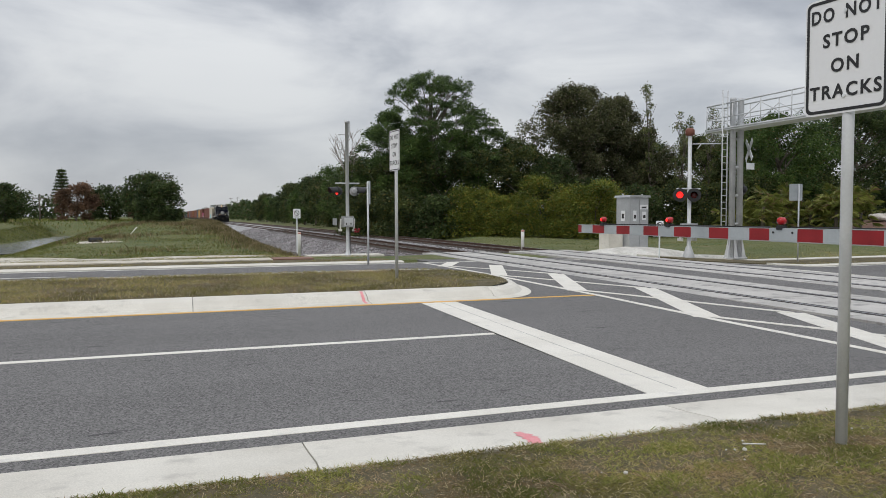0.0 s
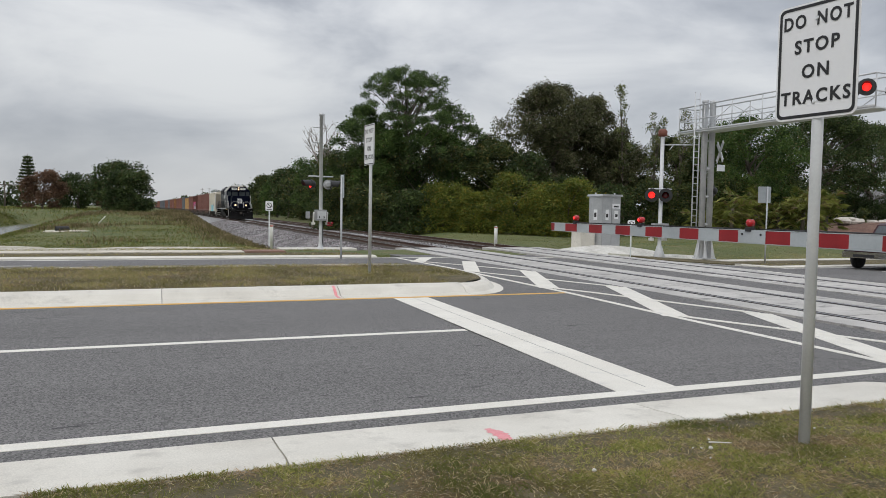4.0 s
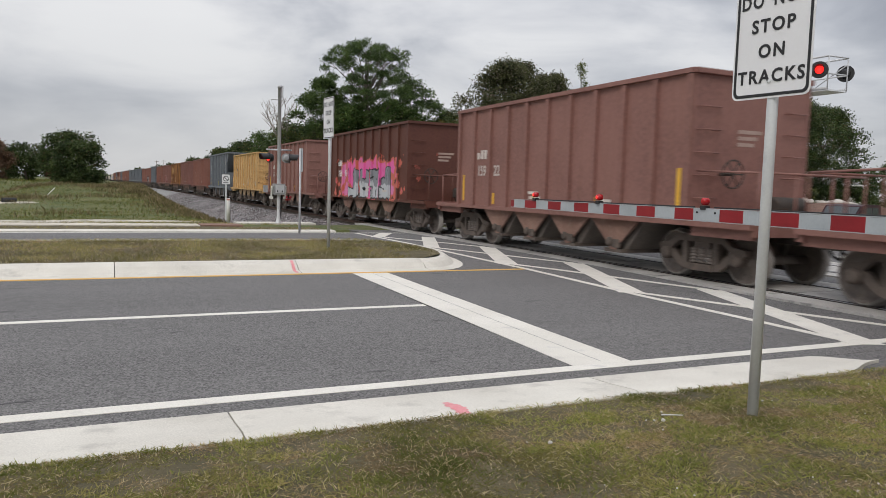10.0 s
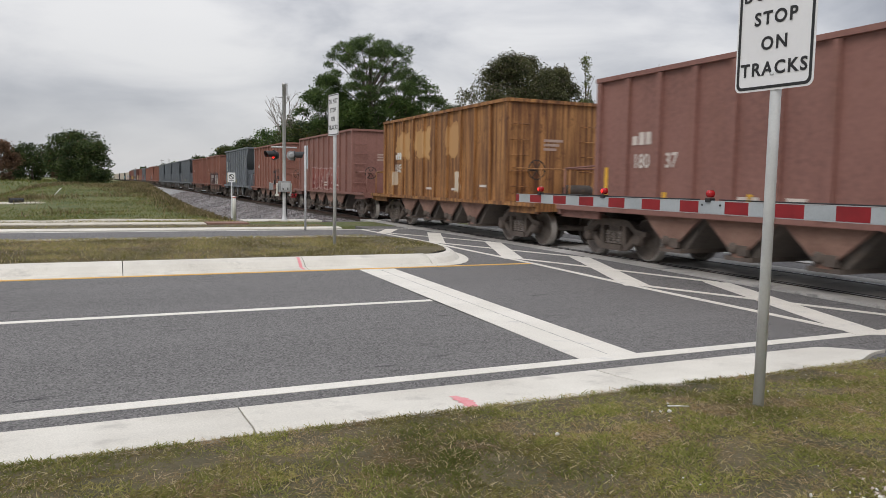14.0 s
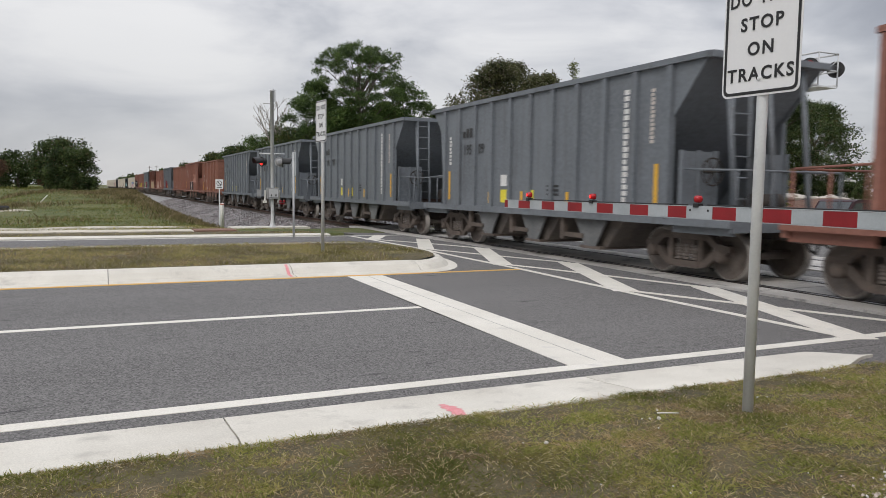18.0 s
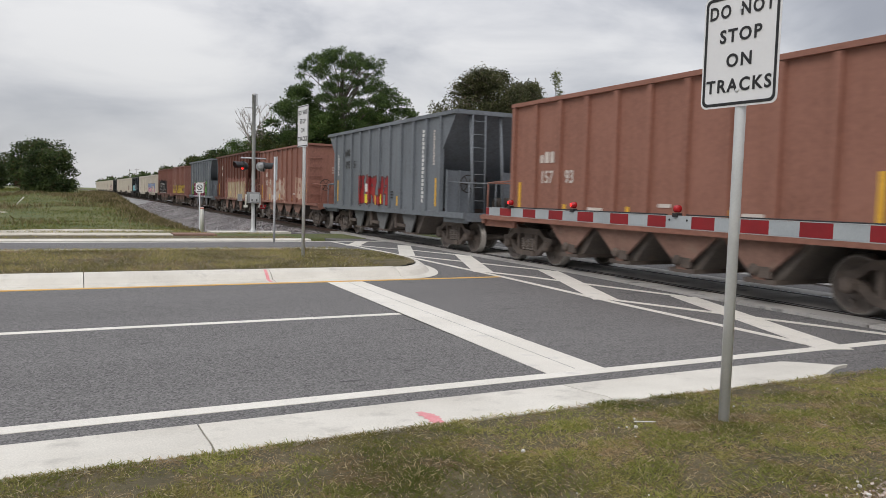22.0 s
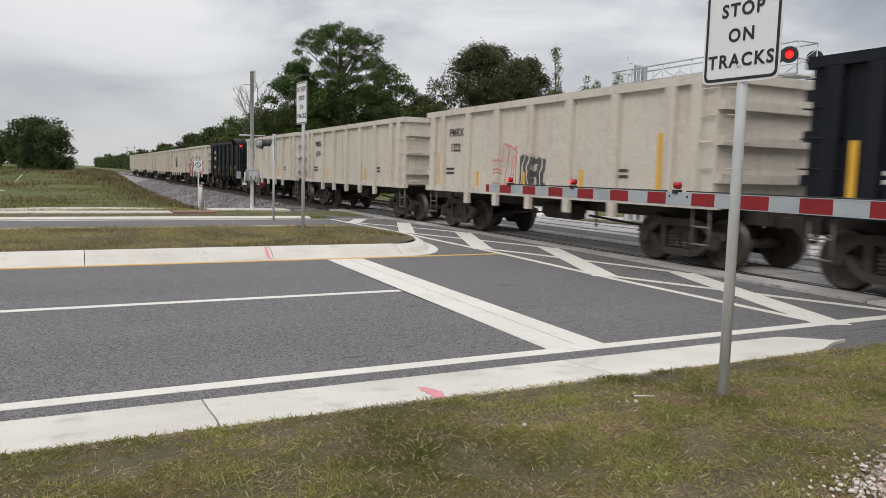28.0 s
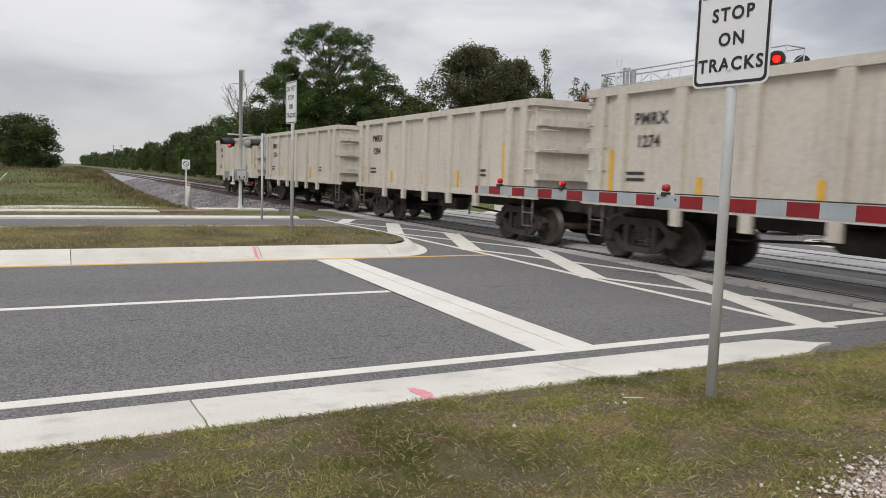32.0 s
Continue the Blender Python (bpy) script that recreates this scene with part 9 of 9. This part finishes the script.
def house():
    x0, x1, y0, y1 = 66.0, 92.0, 68.0, 78.0
    z = 0.3
    t = thing("house", "pale stucco single-storey house half hidden by oaks", "house", pose(x0, y0, z))
    w, d, h = x1 - x0, y1 - y0, 3.1
    # front wall with two window openings
    cuts = ((5.0, 6.6), (13.0, 14.8))
    a = 0.0
    for lo, hi in cuts + ((w, w),):
        bm = bmesh.new()
        box(bm, (a, 0, -0.5), (lo, 0.2, h))
        part("wall", bm, M["stucco"], t)
        if hi > lo:
            bm = bmesh.new()
            box(bm, (lo, 0, -0.5), (hi, 0.2, 1.0))
            box(bm, (lo, 0, 2.2), (hi, 0.2, h))
            part("wall", bm, M["stucco"], t)
            bm = bmesh.new()
            box(bm, (lo, 0.06, 1.0), (hi, 0.12, 1.06))
            box(bm, (lo, 0.06, 2.14), (hi, 0.12, 2.2))
            box(bm, (lo, 0.06, 1.06), (lo + 0.06, 0.12, 2.14))
            box(bm, (hi - 0.06, 0.06, 1.06), (hi, 0.12, 2.14))
            win = part("window", bm, M["white_plastic"], t, "white window frame")
            bm = bmesh.new()
            box(bm, (lo + 0.06, 0.08, 1.06), (hi - 0.06, 0.10, 2.14))
            part("pane", bm, M["cab_glass"], win)
        a = hi
    for lo, hi in (((0, 0.2, -0.5), (0.2, d, h)), ((w - 0.2, 0.2, -0.5), (w, d, h)), ((0.2, d - 0.2, -0.5), (w - 0.2, d, h))):
        bm = bmesh.new()
        box(bm, lo, hi)
        part("wall", bm, M["stucco"], t)
    bm = bmesh.new()
    prism(bm, [(-0.6, h), (d / 2, h + 1.7), (d + 0.6, h), (d + 0.6, h + 0.12), (d / 2, h + 1.85), (-0.6, h + 0.12)], "x", -0.5, w + 0.5)
    part("roof", bm, M["roof_grey"], t, "grey shingle roof")
    bm = bmesh.new()
    box(bm, (-0.5, -0.63, h - 0.02), (w + 0.5, -0.6, h + 0.14))
    part("fascia", bm, M["white_plastic"], t)


house()


def heap(name, label, x0, x1, y0, y1, height, mat, category, seed, skew=0.0):
    """A low rounded bank that lies on the land."""
    bm = bmesh.new()
    nx, ny = 28, 14
    rows = []
    for j in range(ny + 1):
        row = []
        for i in range(nx + 1):
            u, v = i / nx, j / ny
            x, y = x0 + (x1 - x0) * u + skew * v, y0 + (y1 - y0) * v
            e = (math.sin(math.pi * u) * math.sin(math.pi * v)) ** 0.5
            row.append(bm.verts.new((x, y, land_z(x, y) - 0.12 + (height * e + 0.12) * min(1, e * 1.6) + 0.08 * e * noise.noise((x * 0.8, y * 0.8, seed)))))
        rows.append(row)
    for a, b in zip(rows, rows[1:]):
        for i in range(nx):
            bm.faces.new((a[i], a[i + 1], b[i + 1], b[i]))
    for f in bm.faces:
        f.smooth = True
    return struct(name, bm, mat, label, category)


heap("mulch_bed", "reddish brown mulch bed on a slope", 55.0, 76.0, 46.5, 58.0, 1.5, M["mulch"], "planting bed", 3.0, 2.0)


def boulder(x, y, z, r, seed):
    t = bmesh.new()
    bmesh.ops.create_icosphere(t, subdivisions=2, radius=1.0)
    for v in t.verts:
        k = 1 + 0.28 * noise.noise(v.co * 1.3 + Vector((seed, 0, 0)))
        v.co = Vector((v.co.x * r * 1.5 * k, v.co.y * r * k, v.co.z * r * 0.62 * k))
    ob = new("boulder", mesh_of("boulder", t, M["boulder"]))
    ob.matrix_basis = pose(x, y, z, 0, 0, seed * 40)
    tagged(ob, "pale weathered boulder on the mulch bed", "boulder", "boulders on the mulch bed")


br = random.Random(12)
for k in range(22):
    s = k / 21
    x = 60.5 + 13.0 * s + br.uniform(-0.4, 0.4)
    boulder(x, 51.6 + 1.2 * s + br.uniform(-0.6, 0.6), 1.35 - 0.55 * s + br.uniform(-0.1, 0.1), br.uniform(0.35, 0.75), k + 0.5)
bush("small dark shrub between the boulders", 70.5, 50.8, 2.3, 0.9, 0.8, "oak_leaf", 3000, 301, 0.15, count=8, lump=(0.4, 0.6))
bush("small dark shrub between the boulders", 64.5, 52.8, 2.6, 0.8, 0.8, "mixed_leaf", 2500, 302, 0.15, count=8, lump=(0.4, 0.6))

for i, (x, y, top, rx) in enumerate(((74.5, 64.5, 3.0, 2.6), (80.0, 64.5, 3.4, 3.0), (87.0, 65.0, 3.2, 2.6))):
    bush("dark shrub in front of the house wall", x, y, top, rx, 1.0, "oak_leaf", 9000, 320 + i, 0.2, count=16, lump=(0.6, 1.0))


# ---- field ----
# the light grey of the mirrored sky is put into the water's base colour
M["water"] = surface("ditch_water", (0.16, 0.165, 0.16), (0.22, 0.225, 0.215), 0.16, broad=0.5, fine=3, bumpy=0.25, deep=0.02)


def ditch_water():
    bm = bmesh.new()
    rows = []
    for k in range(25):
        y = 50 + 42 * k / 24
        x = -13.0
        rows.append((bm.verts.new((x - 2.6, y, -0.62)), bm.verts.new((x + 4.0, y, -0.62))))
    for a, b in zip(rows, rows[1:]):
        bm.faces.new((a[0], a[1], b[1], b[0]))
    struct("water", bm, M["water"], "still ditch water, coloured grey like the sky it mirrors", "water")


ditch_water()


def culvert_pipe():
    t = thing("culvert_pipe", "short black plastic pipe end lying on bare sand", "pipe", pose(-5.7, 53.3, land_z(-5.7, 53.3) + 0.16, 0, 0, 25))
    bm = bmesh.new()
    lathe(bm, [(0.17, -0.5), (0.19, -0.46), (0.17, -0.36), (0.19, -0.26), (0.17, -0.16), (0.19, -0.06), (0.17, 0.04), (0.19, 0.14), (0.17, 0.3), (0.14, 0.3), (0.14, -0.5)], "x", 18)
    part("pipe", bm, M["rubber"], t, "ribbed black pipe")


culvert_pipe()
bm = bmesh.new()
rod(bm, (0, 0, 0), (0.55, -0.2, 0.62), 0.04, 7, 0.035)
stick = thing("fallen_post", "short pale wooden post leaning in the grass", "post", pose(-4.3, 61.7, land_z(-4.3, 61.7)))
part("post", bm, M["white_plastic"], stick)


# ---- grass, gravel and small marks ----
M["blade"] = leaf_material("grass_blades", (0.205, 0.208, 0.058), (0.490, 0.470, 0.165), (0.58, 0.49, 0.29), 0.14, 0.5)
M["dry_blade"] = leaf_material("dry_turf_blades", (0.24, 0.19, 0.085), (0.54, 0.43, 0.23), (0.58, 0.46, 0.30), 0.2, 0.5)
M["green_blade"] = leaf_material("green_turf_blades", (0.165, 0.205, 0.044), (0.390, 0.430, 0.115), (0.52, 0.43, 0.24), 0.14, 0.5)
M["field_blade"] = leaf_material("green_field_grass", (0.115, 0.150, 0.034), (0.265, 0.290, 0.085), (0.32, 0.26, 0.13), 0.08, 0.5)
M["weed"] = leaf_material("brown_field_weeds", (0.120, 0.112, 0.046), (0.285, 0.250, 0.120), (0.36, 0.28, 0.18), 0.12, 0.5)


def field_of(name, pts, zs, size, slim, material, label, seed, lean=0.6, rise=1.0):
    """Upright bent blades standing at the given (x, y), one quad each."""
    rng = np.random.default_rng(seed)
    n = len(pts)
    a = rng.uniform(0, 2 * math.pi, n)
    ln = size * rng.uniform(0.45, 1.35, n)
    tip = np.stack([np.cos(a) * lean * ln * rng.random(n), np.sin(a) * lean * ln * rng.random(n), ln * rise], axis=1)
    b = rng.uniform(0, 2 * math.pi, n)
    side = np.stack([np.cos(b), np.sin(b), np.zeros(n)], axis=1) * (ln * slim * 0.5)[:, None]
    root = np.stack([pts[:, 0], pts[:, 1], zs - 0.004], axis=1)
    mid = root + tip * 0.55 + np.stack([np.zeros(n), np.zeros(n), ln * 0.12 * rise], axis=1)
    quads = np.stack([root - side * 0.6, root + side * 0.6, mid + side * 0.5, root + tip], axis=1)
    ob = new(name, soup(name, quads, 4, material))
    return tagged(ob, label, "grass", "", "stuff")


def patchy(x, y, scale, seed):
    return noise.noise((x * scale, y * scale, seed)) + 0.5 * noise.noise((x * scale * 2.7, y * scale * 2.7, seed + 4))


BARE = ((3.95, 2.11, 0.48, 0.24), (0.28, 4.05, 0.20, 0.10), (-0.09, 3.96, 0.16, 0.07))


def verge():
    rng = np.random.default_rng(31)
    pts, zs = [], []
    while len(pts) < 270000:
        x = rng.uniform(-0.7, 7.7)
        y = rng.uniform(1.7, 4.47)
        if any(((x - cx) / rx) ** 2 + ((y - cy) / ry) ** 2 < rng.uniform(0.0, 1.6) for cx, cy, rx, ry in BARE):
            continue
        p = patchy(x, y, 1.7, 5.0)
        if p < -0.15 and rng.random() < 0.62:
            continue
        pts.append((x, y))
        zs.append(land_z(x, min(y, 4.45)))
    pts, zs = np.array(pts), np.array(zs)
    pick = np.array([patchy(x, y, 3.4, 9.0) + rng.uniform(-0.4, 0.4) > 0.08 for x, y in pts])
    lush = ~pick & np.array([patchy(x, y, 3.1, 21.0) + rng.uniform(-0.5, 0.5) > 0.10 for x, y in pts])
    rest = ~pick & ~lush
    field_of("grass", pts[rest], zs[rest], 0.042, 0.22, M["blade"], "short green and straw-coloured turf blades", 1, 1.5, 0.42)
    field_of("grass", pts[lush], zs[lush], 0.046, 0.22, M["green_blade"], "lusher green tufts in the turf", 13, 1.3, 0.5)
    field_of("dry_grass", pts[pick], zs[pick], 0.040, 0.20, M["dry_blade"], "dry brown turf blades", 2, 1.7, 0.28)


verge()


def scatter(seed, n, x0, x1, y0, y1, z, keep=None):
    rng = np.random.default_rng(seed)
    pts, zs = [], []
    while len(pts) < n:
        x, y = rng.uniform(x0, x1), rng.uniform(y0, y1)
        if keep and not keep(x, y, rng):
            continue
        pts.append((x, y))
        zs.append(z(x, y))
    return np.array(pts), np.array(zs)


def turf_z(x, y):
    return 0.20 + road_z(x)


p, z = scatter(51, 60000, -14, 6.6, 13.62, 18.5, turf_z, lambda x, y, r: x < 5.6 + math.sqrt(max(0, 1 - ((y - 16.08) / 2.48) ** 2)) and patchy(x, y, 0.8, 2.0) + r.uniform(-0.4, 0.4) > -0.25)
field_of("grass", p, z, 0.055, 0.20, M["blade"], "short patchy turf on the median", 3, 1.6)
p, z = scatter(52, 18000, -14, 6.6, 13.62, 18.5, turf_z, lambda x, y, r: x < 5.4 and patchy(x, y, 0.8, 2.0) + r.uniform(-0.4, 0.4) < 0.05)
field_of("dry_grass", p, z, 0.05, 0.24, M["dry_blade"], "dry straw patches on the median", 4, 1.8)
p, z = scatter(53, 16000, -22, 6.8, 24.9, 33.0, lambda x, y: max(land_z(x, y), pave_z(x, y) + 0.02 if y < 26.2 else -9), lambda x, y, r: not 26.3 < y < 28.4 and patchy(x, y, 0.5, 6.0) + r.uniform(-0.4, 0.4) > -0.15)
field_of("grass", p, z, 0.09, 0.28, M["blade"], "ragged verge grass beside the footpath", 5, 1.4, 0.7)
# rough field, greener in the hollows, brown on the railway bank
p, z = scatter(54, 60000, -22, 6.5, 33, 86, land_z, lambda x, y, r: track_x(y) - x > 5.2 and not (-16 < x < -8.5 and 42 < y < 95) and r.random() < 60 / y and patchy(x, y, 0.12, 3.0) + r.uniform(-0.5, 0.5) > -0.15)
field_of("grass", p, z, 0.075, 0.55, M["field_blade"], "rough green field grass", 6, 1.6)
p, z = scatter(55, 15000, -6, 7.0, 36, 120, land_z, lambda x, y, r: track_x(y) - x > 4.6 and math.exp(-((track_x(y) - x - 6.2) / 2.2) ** 2) + 0.5 * patchy(x, y, 0.16, 8.0) > r.uniform(0.1, 0.9))
field_of("tall_grass", p, z, 0.24, 0.26, M["weed"], "tall brown grass along the railway bank", 7, 1.1)
p, z = scatter(56, 6000, -9, 3, 56, 84, land_z, lambda x, y, r: patchy(x, y, 0.11, 12.0) + r.uniform(-0.3, 0.3) > 0.2)
field_of("tall_grass", p, z, 0.26, 0.26, M["weed"], "brownish weeds on the mound", 8, 1.1)
p, z = scatter(60, 14000, -46, -8, 84, 150, land_z, lambda x, y, r: track_x(y) - x > 7)
field_of("grass", p, z, 0.24, 0.6, M["field_blade"], "green grass beyond the field", 12, 1.0)
p, z = scatter(59, 24000, -16, -8.5, 42, 95, land_z, lambda x, y, r: land_z(x, y) > -0.6)
field_of("grass", p, z, 0.11, 0.6, M["field_blade"], "short green grass on the ditch banks", 11, 1.0)
p, z = scatter(57, 26000, 17.8, 62, 31.5, 54, land_z, lambda x, y, r: patchy(x, y, 0.2, 15.0) + r.uniform(-0.5, 0.5) > -0.2 and not (16.5 < x < 23.5 and y < 32.8))
field_of("grass", p, z, 0.09, 0.4, M["field_blade"], "mown grass in front of the woods", 9, 1.6, 0.6)
p, z = scatter(58, 12000, 24.0, 60, 24.8, 31.5, lambda x, y: max(land_z(x, y), road_z(x) + 0.02), lambda x, y, r: not 26.3 < y < 28.4)
field_of("grass", p, z, 0.08, 0.35, M["blade"], "mown verge grass beyond the crossing", 10, 1.5, 0.6)


def pebbles():
    """White shell bits in the turf, singly by the sign and in a loose spill."""
    rng = random.Random(77)
    bm = bmesh.new()
    bmesh.ops.create_icosphere(bm, subdivisions=1, radius=1.0)
    for v in bm.verts:
        v.co *= 1 + 0.3 * noise.noise(v.co * 2)
    me = mesh_of("shell_pebble", bm, surface("white_shell", (0.50, 0.47, 0.42), (0.72, 0.70, 0.65), 0.8, broad=8, fine=60))
    spots = [(rng.gauss(3.72, 0.30), rng.gauss(2.20, 0.12), rng.uniform(0.005, 0.013)) for _ in range(110)]
    spots += [(rng.uniform(2.2, 6.5), rng.uniform(2.4, 4.3), rng.uniform(0.003, 0.006)) for _ in range(45)]
    spots += [(3.30, 3.71, 0.013), (3.24, 3.73, 0.008), (3.19, 3.75, 0.008), (2.35, 3.59, 0.012), (3.45, 3.9, 0.007), (4.4, 3.9, 0.008)]
    for x, y, r in spots:
        ob = new("shell_pebble", me)
        ob.matrix_basis = pose(x, y, land_z(x, y) + 0.022, rng.uniform(0, 90), 0, rng.uniform(0, 360)) @ Matrix.Diagonal((r * 1.3, r, r * 0.7, 1))
        tagged(ob, "small white shell pebble in the grass", "pebble", "shell pebbles in the verge")
    bm = bmesh.new()
    rod(bm, (0, 0, 0), (0.12, -0.075, 0.006), 0.005, 6, 0.003)
    st = thing("dry_stick", "pale broken stick lying in the grass", "stick", pose(3.37, 3.81, land_z(3.37, 3.81) + 0.03))
    part("stick", bm, M["white_plastic"], st)


pebbles()


def spray_mark(name, x0, y0, y1, width, mat, lean, seed, parent):
    """A ragged streak of spray paint across the kerb's sloping face."""
    rng = random.Random(seed)
    bm = bmesh.new()
    rows = []
    for k in range(25):
        s = k / 24
        y = y0 + (y1 - y0) * s
        c = x0 + lean * s + rng.uniform(-0.008, 0.008)
        w = width * (0.35 + 0.65 * math.sin(math.pi * min(1, 0.25 + 0.7 * s))) * rng.uniform(0.6, 1.15)
        rows.append((bm.verts.new((c - w, y, kerb_top(y) + 0.003)), bm.verts.new((c + w, y, kerb_top(y) + 0.003))))
    for a, b in zip(rows, rows[1:]):
        bm.faces.new((a[0], a[1], b[1], b[0]))
    return part(name, bm, mat, parent, "faded pink spray paint")


def kerb_top(y):
    for (a, za), (b, zb) in zip(NEAR_KERB, NEAR_KERB[1:]):
        if min(a, b) <= y <= max(a, b) and a != b:
            return za + (zb - za) * (y - a) / (b - a)
    return NEAR_KERB[0][1] if abs(y - NEAR_KERB[0][0]) < abs(y - NEAR_KERB[-1][0]) else NEAR_KERB[-1][1]


M["pink"] = surface("pink_spray", (0.66, 0.20, 0.23), (0.70, 0.34, 0.34), 0.8, broad=9, fine=70)
spray_mark("spray_mark", 2.24, 4.49, 4.84, 0.06, M["pink"], 0.0, 3, near_kerb)



def ballast_stones():
    """Loose stones over the ballast shoulders."""
    rng = np.random.default_rng(88)
    pts = []
    while len(pts) < 60000:
        y = 30.6 + 75 * rng.random() ** 1.8
        u = rng.uniform(-4.5, -1.4) if rng.random() < 0.72 else rng.uniform(-0.6, 6.3)
        lo = -0.72 * smooth(31.0, 40.0, y) - 0.2
        z = lo + (-0.15 - lo) * (u + 4.5) / 2.85 if u < -1.65 else -0.15
        pts.append((track_x(y) + u, y, z + 0.01))
    ob = new("ballast_stones", soup("ballast_stones", leaf_faces(rng, np.array(pts), 0.06, 0.95, 0.2), 4, leaf_material("loose_ballast", (0.20, 0.20, 0.20), (0.50, 0.495, 0.49), (0.10, 0.075, 0.06), 0.1, 0.0)))
    tagged(ob, "loose grey ballast stones beside the rails", "ballast", "", "stuff")


ballast_stones()


def shell_spill():
    """A dense spill of shell gravel at the edge of the verge."""
    rng = np.random.default_rng(99)
    n = 9500
    x, y = rng.normal(3.98, 0.28, n), rng.normal(2.10, 0.12, n)
    z = np.array([land_z(a, b) for a, b in zip(x, y)]) + rng.uniform(0.0, 0.016, n)
    ob = new("shell_gravel", soup("shell_gravel", leaf_faces(rng, np.stack([x, y, z], axis=1), 0.021, 0.9, 0.5), 4, leaf_material("shell_bits", (0.42, 0.38, 0.32), (0.80, 0.77, 0.70), (0.30, 0.24, 0.18), 0.12, 0.0)))
    tagged(ob, "white crushed shell gravel spilled on the turf", "gravel", "", "stuff")


shell_spill()
bm = bmesh.new()
rows = []
for y, zz in ((12.90, 0.041), (13.15, 0.054), (13.30, 0.154), (13.45, 0.204)):
    rows.append((bm.verts.new((2.985 + 0.02 * (y - 12.9), y - 0.003, zz)), bm.verts.new((3.045 + 0.01 * (y - 12.9), y - 0.003, zz))))
for a, b in zip(rows, rows[1:]):
    bm.faces.new((a[0], a[1], b[1], b[0]))
part("spray_mark", bm, M["pink"], median, "faded red spray paint")

bm = bmesh.new()
box(bm, (2.95, 27.35, -0.1), (4.4, 28.6, 0.04))
bevel(bm, 0.01)
struct("tactile_paving", bm, surface("brown_tactile_mat", (0.16, 0.085, 0.06), (0.25, 0.14, 0.10), 0.85, broad=2, fine=20), "reddish brown tactile mat in the footpath", "paving")

p, z = scatter(61, 60000, -12, 16, -6, 4.4, land_z, lambda x, y, r: not (-0.7 < x < 7.7 and y > 1.7) and not (6.9 < x < 15.5 and y > 3.4))
field_of("grass", p, z, 0.05, 0.3, M["blade"], "turf of the verge around the viewpoint", 14, 1.4)
mound("sand_patch", -5.0, 54.0, 1.9, 1.6, 0.05, land_z(-5.0, 54.0) - 0.02, M["sandy_grass"], "pale bare sand in the field", "sand", 11.0)


# ---- what moves ----
STEPS = [0.0, 0.1, 0.2] + [2.0 * i for i in range(1, 16)] + [31.8, 31.9, 32.0]


def on_track(centre, t):
    y = centre - run(t)
    return pose(track_x(y), y, 0.012, 0, 0, -math.degrees(math.atan(track_lean(y))))


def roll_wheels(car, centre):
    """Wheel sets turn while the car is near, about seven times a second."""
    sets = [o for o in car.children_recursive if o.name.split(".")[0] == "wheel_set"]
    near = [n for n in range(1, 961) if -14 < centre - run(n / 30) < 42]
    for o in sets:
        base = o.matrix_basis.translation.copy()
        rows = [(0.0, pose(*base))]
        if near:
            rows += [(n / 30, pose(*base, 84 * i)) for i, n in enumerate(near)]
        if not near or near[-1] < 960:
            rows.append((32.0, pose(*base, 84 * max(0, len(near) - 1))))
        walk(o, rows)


def motions():
    for car, centre, *_ in train:
        walk(car, [(t, on_track(centre, t)) for t in STEPS])
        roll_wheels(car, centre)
    # the pickup rolls up to the crossing and stops
    stops = [(0.0, 32.1), (0.5, 31.8), (1.0, 31.5), (1.5, 31.25), (2.0, 31.05), (2.5, 30.92), (3.0, 30.87), (5.0, 30.85), (32.0, 30.85)]
    walk(truck_thing, [(t, pose(x, 23.05, road_z(26.5) + 0.0, 0, 0, 8)) for t, x in stops])
    for w, x, s in truck_wheels:
        walk(w, [(t, pose(x, s * 0.86, 0.39, 0, math.degrees((px - 32.1) / 0.39), 0)) for t, px in stops])


motions()
